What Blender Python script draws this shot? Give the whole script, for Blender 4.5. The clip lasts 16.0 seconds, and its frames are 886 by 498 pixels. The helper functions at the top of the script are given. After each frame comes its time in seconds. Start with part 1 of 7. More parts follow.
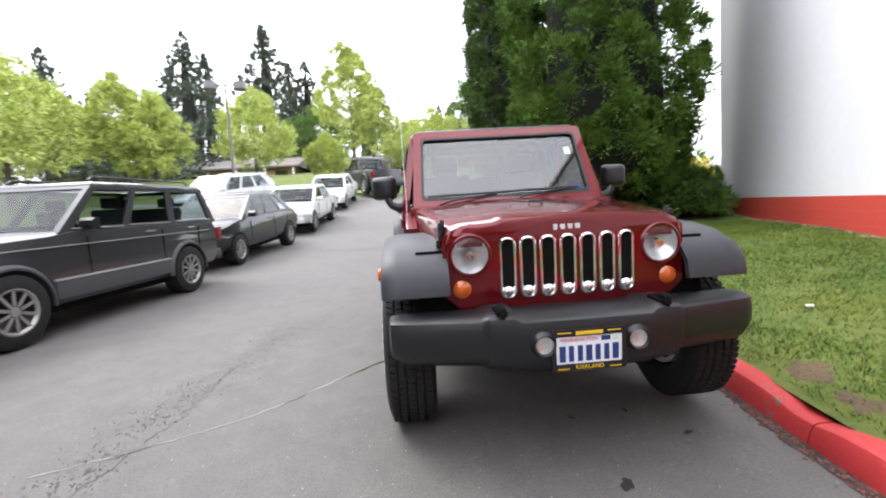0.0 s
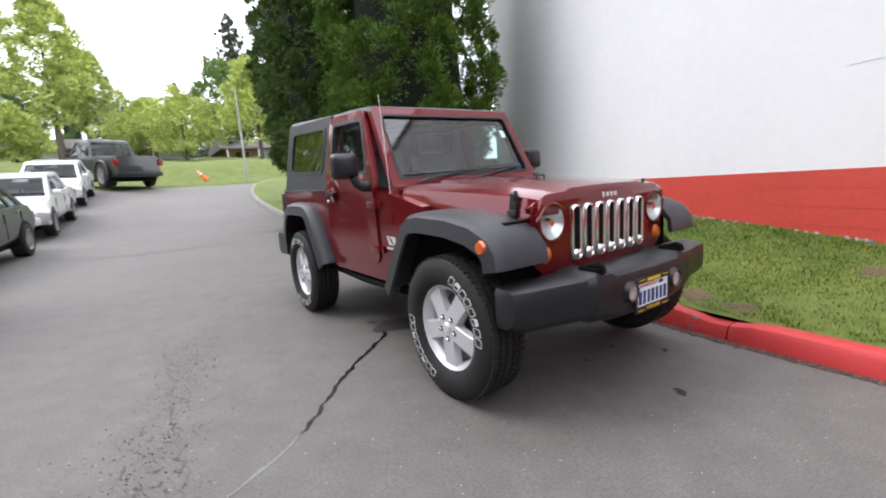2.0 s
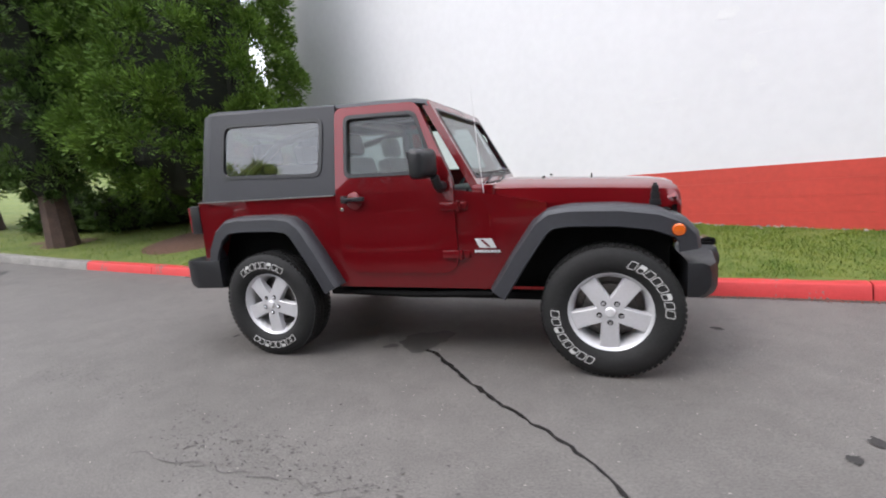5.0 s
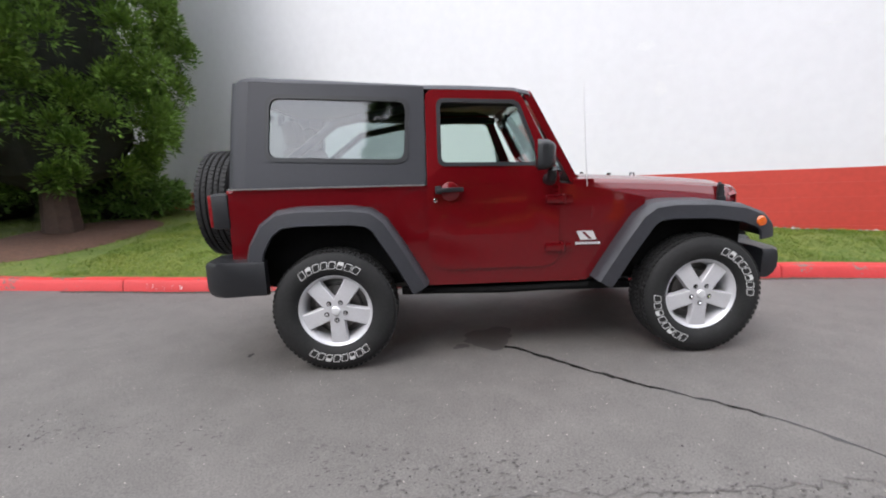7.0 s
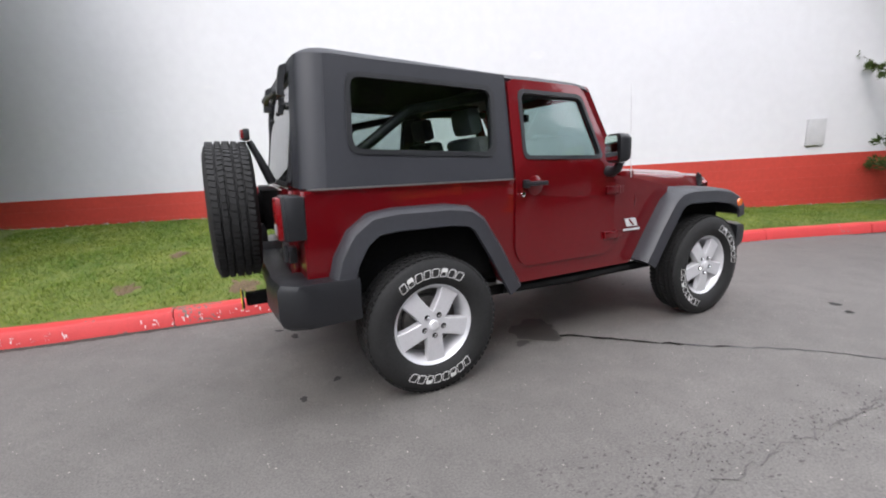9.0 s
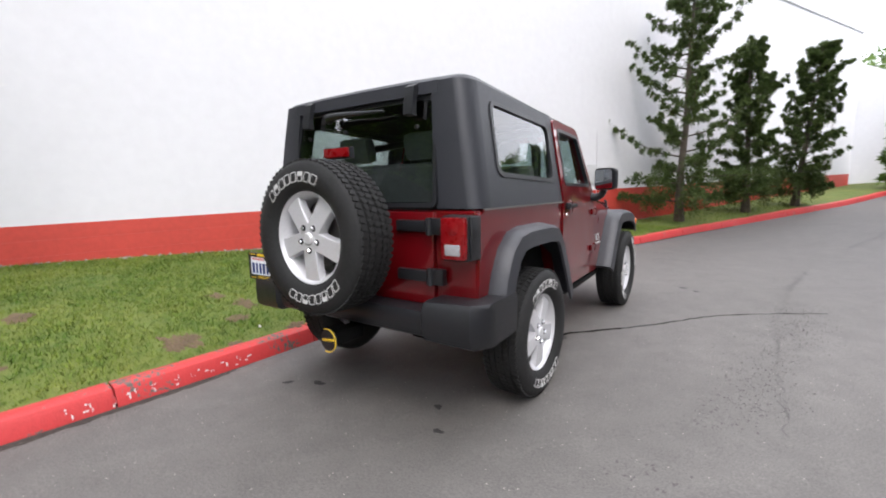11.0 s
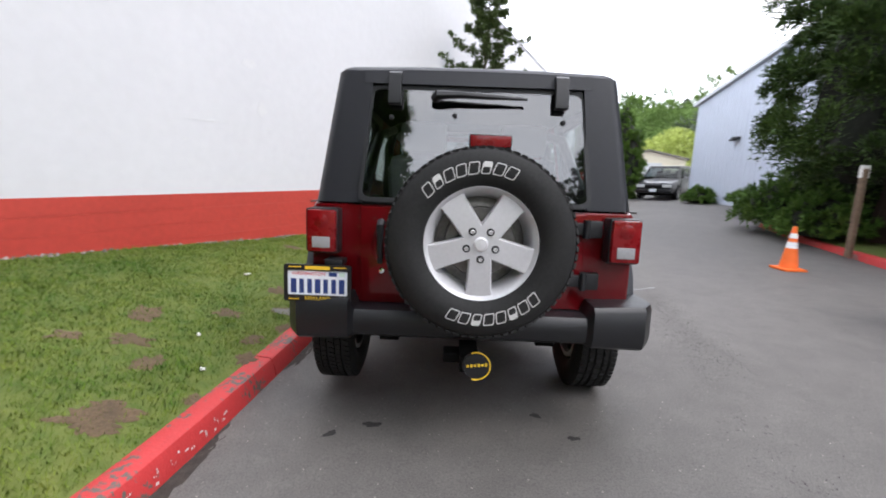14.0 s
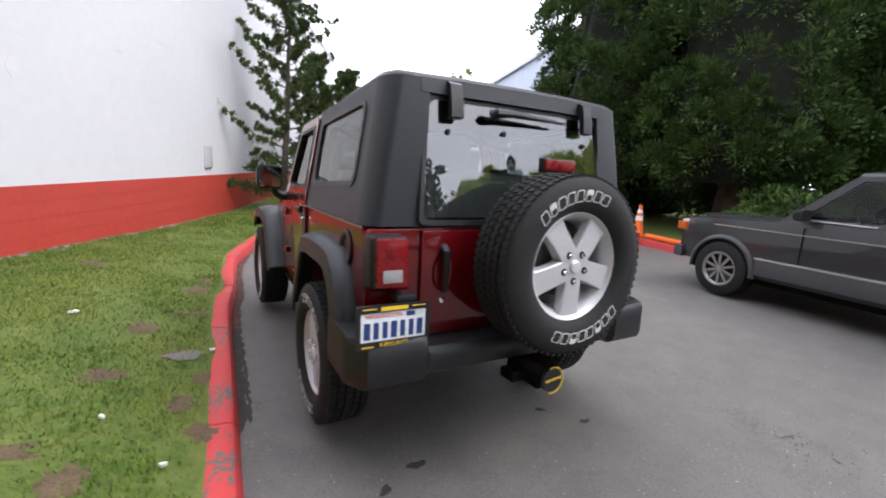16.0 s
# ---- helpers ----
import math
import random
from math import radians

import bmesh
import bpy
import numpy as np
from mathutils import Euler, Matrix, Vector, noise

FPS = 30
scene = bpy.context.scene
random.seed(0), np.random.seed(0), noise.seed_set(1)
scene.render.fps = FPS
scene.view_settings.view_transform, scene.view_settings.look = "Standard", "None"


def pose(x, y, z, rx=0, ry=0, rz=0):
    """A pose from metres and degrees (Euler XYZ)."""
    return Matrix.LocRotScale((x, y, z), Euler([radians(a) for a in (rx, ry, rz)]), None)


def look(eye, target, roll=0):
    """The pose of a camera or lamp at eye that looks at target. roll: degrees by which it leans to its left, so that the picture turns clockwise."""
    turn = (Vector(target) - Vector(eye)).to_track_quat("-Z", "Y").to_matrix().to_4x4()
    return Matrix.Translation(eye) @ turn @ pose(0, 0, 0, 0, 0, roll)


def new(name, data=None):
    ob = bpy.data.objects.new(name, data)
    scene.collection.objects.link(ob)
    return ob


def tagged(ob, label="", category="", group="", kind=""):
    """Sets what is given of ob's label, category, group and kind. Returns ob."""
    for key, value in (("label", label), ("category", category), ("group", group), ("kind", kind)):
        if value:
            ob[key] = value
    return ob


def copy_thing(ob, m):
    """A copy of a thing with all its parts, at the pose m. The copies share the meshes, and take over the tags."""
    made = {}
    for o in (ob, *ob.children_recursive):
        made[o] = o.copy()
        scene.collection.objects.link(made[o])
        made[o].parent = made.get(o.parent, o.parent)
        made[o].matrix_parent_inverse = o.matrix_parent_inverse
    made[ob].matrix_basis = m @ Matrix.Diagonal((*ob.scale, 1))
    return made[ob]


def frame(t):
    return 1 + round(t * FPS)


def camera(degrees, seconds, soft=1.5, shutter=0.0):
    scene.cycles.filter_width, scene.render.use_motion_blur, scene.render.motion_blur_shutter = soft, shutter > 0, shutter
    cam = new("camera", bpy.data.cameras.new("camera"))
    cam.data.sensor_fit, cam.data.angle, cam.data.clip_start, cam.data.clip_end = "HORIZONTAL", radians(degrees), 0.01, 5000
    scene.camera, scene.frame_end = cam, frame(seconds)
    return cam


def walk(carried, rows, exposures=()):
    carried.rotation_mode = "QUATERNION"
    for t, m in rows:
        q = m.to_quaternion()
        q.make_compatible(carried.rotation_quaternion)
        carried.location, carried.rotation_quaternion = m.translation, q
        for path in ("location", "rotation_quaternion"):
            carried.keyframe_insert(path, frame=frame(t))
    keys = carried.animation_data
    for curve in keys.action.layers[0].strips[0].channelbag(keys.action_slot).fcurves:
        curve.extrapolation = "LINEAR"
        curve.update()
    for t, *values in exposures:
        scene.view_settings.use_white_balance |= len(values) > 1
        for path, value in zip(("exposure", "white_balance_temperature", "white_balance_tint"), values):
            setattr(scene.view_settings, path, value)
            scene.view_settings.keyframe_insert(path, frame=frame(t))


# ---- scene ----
cam = camera(90.7, 16.0, soft=1.9, shutter=0.4)
PATH = [
    (0, (-0.747, -2.486, 1.169), (-0.603, -0.499, 0.992), -3.5),
    (0.5, (-1.108, -2.457, 1.157), (-0.681, -0.509, 1.002), -3.0),
    (1, (-1.488, -2.339, 1.156), (-0.845, -0.465, 0.886), -4.3),
    (1.5, (-1.825, -2.136, 1.149), (-0.898, -0.397, 0.809), -3.9),
    (2, (-2.188, -1.932, 1.172), (-1.066, -0.301, 0.889), -4.6),
    (2.5, (-2.485, -1.657, 1.17), (-1.224, -0.131, 0.885), -5.4),
    (3, (-2.766, -1.403, 1.178), (-1.317, -0.07, 0.829), -4.1),
    (3.2, (-2.897, -1.294, 1.189), (-1.36, -0.059, 0.852), -4.4),
    (5.3, (-3.562, 0.306, 1.285), (-1.674, 0.883, 0.961), -5.7),
    (5.5, (-3.599, 0.481, 1.293), (-1.692, 0.993, 0.971), -5.7),
    (6, (-3.651, 0.919, 1.322), (-1.715, 1.304, 1.002), -3.8),
    (6.5, (-3.624, 1.347, 1.325), (-1.667, 1.588, 0.989), -3.8),
    (7, (-3.639, 1.766, 1.329), (-1.674, 1.714, 0.959), -3.1),
    (7.5, (-3.559, 2.169, 1.345), (-1.614, 1.942, 0.94), -2.9),
    (8, (-3.427, 2.587, 1.374), (-1.516, 2.118, 1.013), -1.7),
    (8.5, (-3.283, 3.007, 1.406), (-1.454, 2.297, 1.019), -2.3),
    (9, (-3.042, 3.36, 1.382), (-1.279, 2.513, 0.966), -3.3),
    (9.2, (-2.963, 3.489, 1.407), (-1.243, 2.574, 0.955), -1.7),
    (11.3, (-1.733, 4.974, 1.409), (-0.654, 3.316, 1.112), -2.9),
    (11.5, (-1.637, 4.955, 1.397), (-0.531, 3.312, 1.116), -4.2),
    (12, (-1.398, 5.013, 1.418), (-0.425, 3.29, 1.124), -3.5),
    (12.5, (-1.121, 5.139, 1.419), (-0.419, 3.297, 1.079), -1.2),
    (13, (-0.699, 5.198, 1.455), (-0.207, 3.277, 1.194), -2.9),
    (13.5, (-0.28, 5.296, 1.441), (-0.016, 3.335, 1.148), 0.3),
    (14, (0.117, 5.278, 1.423), (0.143, 3.308, 1.082), 2.1),
    (14.5, (0.505, 5.179, 1.442), (0.173, 3.229, 1.147), 1.6),
    (15, (0.879, 5.111, 1.451), (0.277, 3.23, 1.133), 2.2),
    (15.5, (1.171, 4.948, 1.482), (0.266, 3.194, 1.157), 3.7),
    (16, (1.449, 4.809, 1.534), (0.476, 3.101, 1.165), 3.7),
]
EXPOSURES = [(0, 1.37, 6500, 16), (1.5, 1.10, 6500, 16), (3, 1.02, 6500, 17), (6, 1.05, 6500, 16), (9, 1.13, 6500, 16), (12.5, 1.09, 6600, 16), (14.5, 0.92, 6400, 16), (16, 1.02, 6400, 17)]
walk(cam, [(t, look(e, a, r)) for t, e, a, r in PATH], EXPOSURES)

# world: a bright overcast sky with cloud structure, and a wide soft sun
world = bpy.data.worlds.new("overcast")
scene.world = world
world.use_nodes = True
wn, wl = world.node_tree.nodes, world.node_tree.links
wn.clear()
w_out, w_bg = wn.new("ShaderNodeOutputWorld"), wn.new("ShaderNodeBackground")
w_sky = wn.new("ShaderNodeTexSky")
w_sky.sky_type, w_sky.sun_disc = "NISHITA", False
w_sky.sun_elevation, w_sky.sun_rotation = radians(52), radians(200)
w_tc, w_map, w_noise, w_ramp, w_mix, w_scale = (wn.new("ShaderNodeTexCoord"), wn.new("ShaderNodeMapping"), wn.new("ShaderNodeTexNoise"),
    wn.new("ShaderNodeValToRGB"), wn.new("ShaderNodeMixRGB"), wn.new("ShaderNodeMixRGB"))
w_map.inputs["Scale"].default_value = (1.0, 1.0, 2.6)
w_noise.inputs["Scale"].default_value, w_noise.inputs["Detail"].default_value, w_noise.inputs["Roughness"].default_value = 2.2, 6.0, 0.6
w_ramp.color_ramp.elements[0].position, w_ramp.color_ramp.elements[0].color = 0.34, (8.2, 8.9, 9.6, 1)
w_ramp.color_ramp.elements[1].position, w_ramp.color_ramp.elements[1].color = 0.62, (10.5, 10.9, 11.2, 1)
w_mix.inputs[0].default_value = 0.90
w_bg.inputs["Strength"].default_value = 0.165
wl.new(w_tc.outputs["Generated"], w_map.inputs["Vector"])
wl.new(w_map.outputs["Vector"], w_noise.inputs["Vector"])
wl.new(w_noise.outputs["Fac"], w_ramp.inputs["Fac"])
wl.new(w_sky.outputs["Color"], w_mix.inputs[1])
wl.new(w_ramp.outputs["Color"], w_mix.inputs[2])
wl.new(w_mix.outputs["Color"], w_bg.inputs["Color"])
wl.new(w_bg.outputs["Background"], w_out.inputs["Surface"])
sun = new("sun", bpy.data.lights.new("sun", "SUN"))
sun.data.energy, sun.data.angle, sun.data.color = 0.9, radians(24), (1.0, 0.97, 0.92)
sun.matrix_world = look((0, 0, 20), (2.4, -2.0, 16.0))


# ---- materials ----
def mat(name, colour, rough=0.5, metal=0.0, var=0.0, scale=8.0, bump=0.0, bump_scale=60.0, coat=0.0, spec=0.5, colour2=None, detail=6.0, rand=0.0):
    """A principled material with two scales of colour variation and a fine bump."""
    m = bpy.data.materials.new(name)
    m.use_nodes = True
    n, l = m.node_tree.nodes, m.node_tree.links
    b = n["Principled BSDF"]
    b.inputs["Base Color"].default_value = (*colour, 1)
    b.inputs["Roughness"].default_value, b.inputs["Metallic"].default_value = rough, metal
    b.inputs["Specular IOR Level"].default_value = spec
    b.inputs["Coat Weight"].default_value, b.inputs["Coat Roughness"].default_value = coat, 0.03
    tc = n.new("ShaderNodeTexCoord")
    if var > 0 or colour2:
        n1, n2, mx = n.new("ShaderNodeTexNoise"), n.new("ShaderNodeTexNoise"), n.new("ShaderNodeMath")
        n1.inputs["Scale"].default_value, n1.inputs["Detail"].default_value = scale, detail
        n2.inputs["Scale"].default_value, n2.inputs["Detail"].default_value = scale * 9, 3.0
        mx.operation = "MULTIPLY_ADD"
        mx.inputs[1].default_value, mx.inputs[2].default_value = 0.5, 0.0
        ad = n.new("ShaderNodeMath")
        ad.operation = "MULTIPLY_ADD"
        ad.inputs[1].default_value = 0.5
        l.new(tc.outputs["Object"], n1.inputs["Vector"]), l.new(tc.outputs["Object"], n2.inputs["Vector"])
        l.new(n1.outputs["Fac"], mx.inputs[0]), l.new(n2.outputs["Fac"], ad.inputs[0]), l.new(mx.outputs[0], ad.inputs[2])
        rp = n.new("ShaderNodeValToRGB")
        c2 = colour2 or tuple(min(1.0, c * (1 + var)) for c in colour)
        c1 = colour if colour2 else tuple(c * (1 - var) for c in colour)
        rp.color_ramp.elements[0].position, rp.color_ramp.elements[0].color = 0.36, (*c1, 1)
        rp.color_ramp.elements[1].position, rp.color_ramp.elements[1].color = 0.64, (*c2, 1)
        l.new(ad.outputs[0], rp.inputs["Fac"])
        last = rp.outputs["Color"]
        if rand > 0:
            oi, hs, mr = n.new("ShaderNodeNewGeometry"), n.new("ShaderNodeHueSaturation"), n.new("ShaderNodeMapRange")
            mr.inputs["To Min"].default_value, mr.inputs["To Max"].default_value = 1 - rand, 1 + rand
            l.new(oi.outputs["Random Per Island"], mr.inputs["Value"]), l.new(mr.outputs["Result"], hs.inputs["Value"])
            l.new(last, hs.inputs["Color"])
            last = hs.outputs["Color"]
        l.new(last, b.inputs["Base Color"])
        rr = n.new("ShaderNodeMapRange")
        rr.inputs["To Min"].default_value, rr.inputs["To Max"].default_value = max(0.0, rough - 0.06), min(1.0, rough + 0.06)
        l.new(n1.outputs["Fac"], rr.inputs["Value"]), l.new(rr.outputs["Result"], b.inputs["Roughness"])
    if bump > 0:
        nb, bp = n.new("ShaderNodeTexNoise"), n.new("ShaderNodeBump")
        nb.inputs["Scale"].default_value, nb.inputs["Detail"].default_value = bump_scale, 4.0
        bp.inputs["Strength"].default_value, bp.inputs["Distance"].default_value = bump, 0.01
        l.new(tc.outputs["Object"], nb.inputs["Vector"]), l.new(nb.outputs["Fac"], bp.inputs["Height"])
        l.new(bp.outputs["Normal"], b.inputs["Normal"])
    return m


def glass(name, tint, gloss):
    """Thin window glass: clear sight through a tint, with gloss that grows from its value head-on to full at a grazing view."""
    m = bpy.data.materials.new(name)
    m.use_nodes = True
    n, l = m.node_tree.nodes, m.node_tree.links
    n.clear()
    o, mx, tr, gl, lw = (n.new("ShaderNodeOutputMaterial"), n.new("ShaderNodeMixShader"), n.new("ShaderNodeBsdfTransparent"),
        n.new("ShaderNodeBsdfGlossy"), n.new("ShaderNodeLayerWeight"))
    pw, ma = n.new("ShaderNodeMath"), n.new("ShaderNodeMath")
    tr.inputs["Color"].default_value = (*tint, 1)
    gl.inputs["Roughness"].default_value = 0.01
    lw.inputs["Blend"].default_value = 0.5
    pw.operation, ma.operation = "POWER", "MULTIPLY_ADD"
    pw.inputs[1].default_value = 5.0
    ma.inputs[1].default_value, ma.inputs[2].default_value = 1 - gloss, gloss
    l.new(lw.outputs["Facing"], pw.inputs[0]), l.new(pw.outputs[0], ma.inputs[0]), l.new(ma.outputs[0], mx.inputs["Fac"])
    l.new(tr.outputs["BSDF"], mx.inputs[1]), l.new(gl.outputs["BSDF"], mx.inputs[2])
    l.new(mx.outputs["Shader"], o.inputs["Surface"])
    return m


def asphalt():
    """Fine aggregate with pale specks over soft wear, slightly glossy."""
    m = mat("asphalt", (0.135, 0.130, 0.122), 0.72, bump=0.26, bump_scale=170)
    n, l = m.node_tree.nodes, m.node_tree.links
    b, tc = n["Principled BSDF"], n.new("ShaderNodeTexCoord")
    big, mid, fine, speck = n.new("ShaderNodeTexNoise"), n.new("ShaderNodeTexNoise"), n.new("ShaderNodeTexNoise"), n.new("ShaderNodeTexVoronoi")
    for t, s, d in ((big, 0.35, 4), (mid, 5.0, 8), (fine, 110.0, 3)):
        t.inputs["Scale"].default_value, t.inputs["Detail"].default_value = s, d
        l.new(tc.outputs["Object"], t.inputs["Vector"])
    speck.inputs["Scale"].default_value = 38.0
    l.new(tc.outputs["Object"], speck.inputs["Vector"])
    last = None
    for t, lo, hi in ((big, 0.88, 1.12), (mid, 0.90, 1.10), (fine, 0.74, 1.26)):
        r = n.new("ShaderNodeMapRange")
        r.inputs["From Min"].default_value, r.inputs["From Max"].default_value = 0.3, 0.7
        r.inputs["To Min"].default_value, r.inputs["To Max"].default_value = lo, hi
        l.new(t.outputs["Fac"], r.inputs["Value"])
        if last is None:
            last = r.outputs["Result"]
        else:
            k = n.new("ShaderNodeMath")
            k.operation = "MULTIPLY"
            l.new(last, k.inputs[0]), l.new(r.outputs["Result"], k.inputs[1])
            last = k.outputs[0]
    dots = n.new("ShaderNodeMapRange")
    dots.inputs["From Min"].default_value, dots.inputs["From Max"].default_value = 0.10, 0.16
    dots.inputs["To Min"].default_value, dots.inputs["To Max"].default_value = 1.0, 0.0
    l.new(speck.outputs["Distance"], dots.inputs["Value"])
    sep, pick, both = n.new("ShaderNodeSeparateColor"), n.new("ShaderNodeMath"), n.new("ShaderNodeMath")
    pick.operation, pick.inputs[1].default_value = "GREATER_THAN", 0.90
    both.operation = "MULTIPLY"
    l.new(speck.outputs["Color"], sep.inputs["Color"]), l.new(sep.outputs["Red"], pick.inputs[0])
    l.new(dots.outputs["Result"], both.inputs[0]), l.new(pick.outputs[0], both.inputs[1])
    tint, mix = n.new("ShaderNodeMixRGB"), n.new("ShaderNodeMixRGB")
    tint.blend_type, tint.inputs[0].default_value = "MULTIPLY", 1.0
    tint.inputs[1].default_value = (0.108, 0.101, 0.094, 1)
    l.new(last, tint.inputs[2]), l.new(both.outputs[0], mix.inputs[0]), l.new(tint.outputs["Color"], mix.inputs[1])
    mix.inputs[2].default_value = (0.40, 0.37, 0.33, 1)
    l.new(mix.outputs["Color"], b.inputs["Base Color"])
    return m


M_ASPHALT = asphalt()
M_SOIL = mat("soil", (0.100, 0.066, 0.036), 0.95, var=0.35, scale=6, bump=0.6, bump_scale=50)
M_TURF = mat("turf", (0.060, 0.098, 0.012), 0.95, scale=1.3, bump=0.8, bump_scale=70, colour2=(0.128, 0.150, 0.030), detail=9)
M_MULCH = mat("bark_mulch", (0.085, 0.042, 0.026), 0.95, var=0.45, scale=16, bump=0.9, bump_scale=45)
M_WHITE_WALL = mat("white_wall_paint", (0.645, 0.645, 0.665), 0.75, var=0.03, scale=0.7, bump=0.10, bump_scale=90)
M_RED_WALL = mat("red_wall_paint", (0.50, 0.075, 0.055), 0.6, var=0.10, scale=1.6, bump=0.15, bump_scale=60)
M_CONCRETE = mat("concrete", (0.185, 0.178, 0.165), 0.85, var=0.25, scale=5, bump=0.4, bump_scale=90)
M_TRIM_DARK = mat("roof_edge_metal", (0.25, 0.25, 0.26), 0.5, var=0.05)


# ---- mesh helpers ----
def part(name, bm, material, parent=None, label="", smooth=False, bevel=0.0, segments=2):
    """Links a bmesh as one mesh object, under parent when given."""
    if bevel > 0:
        edges = [e for e in bm.edges if len(e.link_faces) == 2 and e.calc_face_angle(0) > 0.5]
        bmesh.ops.bevel(bm, geom=edges, offset=bevel, segments=segments, profile=0.6, affect="EDGES", clamp_overlap=True)
    bmesh.ops.recalc_face_normals(bm, faces=bm.faces[:])
    me = bpy.data.meshes.new(name)
    bm.to_mesh(me)
    bm.free()
    me.materials.append(material)
    if smooth or bevel > 0:
        me.shade_smooth()
        me.set_sharp_from_angle(angle=radians(38))
    ob = new(name, me)
    if parent is not None:
        ob.parent = parent
    if label:
        ob["label"] = label
    return ob


def empty(name, label, category, group="", kind="", m=None):
    ob = new(name)
    ob.empty_display_size = 0.2
    if m is not None:
        ob.matrix_world = m
    return tagged(ob, label, category, group, kind)


def box(bm, c, s, m=None):
    """Adds a box with centre c and full sizes s."""
    r = bmesh.ops.create_cube(bm, size=1.0)
    t = Matrix.Translation(c) @ Matrix.Diagonal((*s, 1))
    bmesh.ops.transform(bm, matrix=(m @ t) if m else t, verts=r["verts"])
    return r["verts"]


def boxm(c, s, m=None):
    bm = bmesh.new()
    box(bm, c, s, m)
    return bm


def prism(bm, pts, axis, a, b):
    """Extrudes the outline pts between the coordinates a and b of axis; pts fill the other two axes in order."""
    def place(p, w):
        q = list(p)
        q.insert("xyz".index(axis), w)
        return q
    lo, hi = [bm.verts.new(place(p, a)) for p in pts], [bm.verts.new(place(p, b)) for p in pts]
    bm.faces.new(lo), bm.faces.new(hi)
    for i in range(len(pts)):
        j = (i + 1) % len(pts)
        bm.faces.new((lo[i], lo[j], hi[j], hi[i]))
    return lo + hi


def lathe(bm, prof, n=32, axis="x", m=None, closed=False):
    """Turns the profile (r, h) round an axis; h runs along it."""
    rings = []
    for k in range(n):
        a = 2 * math.pi * k / n
        c, s = math.cos(a), math.sin(a)
        ring = []
        for r, h in prof:
            p = {"x": (h, r * c, r * s), "y": (r * c, h, r * s), "z": (r * c, r * s, h)}[axis]
            ring.append(bm.verts.new(m @ Vector(p) if m else p))
        rings.append(ring)
    cnt = len(prof)
    for k in range(n):
        a, b = rings[k], rings[(k + 1) % n]
        for i in range(cnt if closed else cnt - 1):
            j = (i + 1) % cnt
            bm.faces.new((a[i], b[i], b[j], a[j]))
    return rings


def tube(bm, pts, r, n=8):
    """A round bar along the points; r is one radius or one for each point."""
    pts = [Vector(p) for p in pts]
    rad = r if isinstance(r, (list, tuple)) else [r] * len(pts)
    rings = []
    for i, p in enumerate(pts):
        d = (pts[min(i + 1, len(pts) - 1)] - pts[max(i - 1, 0)]).normalized()
        u = d.orthogonal().normalized() if i == 0 else (u - d * u.dot(d)).normalized()
        v = d.cross(u)
        rings.append([bm.verts.new(p + (u * math.cos(2 * math.pi * k / n) + v * math.sin(2 * math.pi * k / n)) * rad[i]) for k in range(n)])
    for a, b in zip(rings, rings[1:]):
        for k in range(n):
            bm.faces.new((a[k], a[(k + 1) % n], b[(k + 1) % n], b[k]))
    bm.faces.new(rings[0][::-1]), bm.faces.new(rings[-1])


def loft(bm, sections, cap=True, closed=True):
    """Skins sections of equal length in order."""
    rows = [[bm.verts.new(p) for p in s] for s in sections]
    n = len(rows[0])
    for a, b in zip(rows, rows[1:]):
        for i in range(n if closed else n - 1):
            bm.faces.new((a[i], a[(i + 1) % n], b[(i + 1) % n], b[i]))
    if cap and closed:
        bm.faces.new(rows[0][::-1]), bm.faces.new(rows[-1])
    return rows


def lerp(x, xs, ys):
    return float(np.interp(x, xs, ys))


# ---- lie of the land ----
RISE_Y = [-400, -60, -20, -10, -4, -2, 0, 2.5, 5, 6.5, 9.1, 12, 14, 16, 18, 20, 22, 24, 26, 28, 33, 45, 60, 400]
RISE_Z = [2.4, 0.5, 0.0, -0.02, -0.07, -0.066, -0.026, 0.012, 0.085, 0.165, 0.36, 0.62, 0.86, 1.14, 1.42, 1.72, 2.00, 2.18, 2.32, 2.45, 2.75, 3.85, 5.6, 9.0]


def land(x, y):
    """The height of the paved ground: it falls to the lawn's side and climbs along y."""
    back = min(1.0, max(0.0, (-y - 4) / 6))
    left = math.log1p(math.exp(min(30, (-max(x, -14) - 1.3) * 2.2))) / 2.2
    return lerp(y, RISE_Y, RISE_Z) - 0.026 * max(-14, min(2, x)) + 0.024 * back * left


KERB_Y = [-28, -23, -18.2, -13.5, -10, -6.5, -5, -3.93, -3.1, -2.2, -1.4, -0.9, -0.45, 0.0, 0.5, 1.6, 2.5, 3.5, 4.5, 5.5, 6.5, 7.5, 9, 11, 13.6, 16, 18.5, 20.5, 22, 25, 30]
KERB_X = [-10.2, -8.4, -6.5, -4.6, -2.75, -0.90, -0.22, 0.36, 0.68, 0.96, 1.04, 1.06, 1.10, 1.17, 1.21, 1.25, 1.29, 1.34, 1.43, 1.54, 1.58, 1.58, 1.55, 1.55, 1.56, 1.66, 1.96, 2.45, 2.95, 4.3, 7.2]


def kerb_x(y):
    """The road edge of the kerb along the lawn."""
    return lerp(y, KERB_Y, KERB_X)


def wall_x(y):
    return 3.918 + 0.44 * y


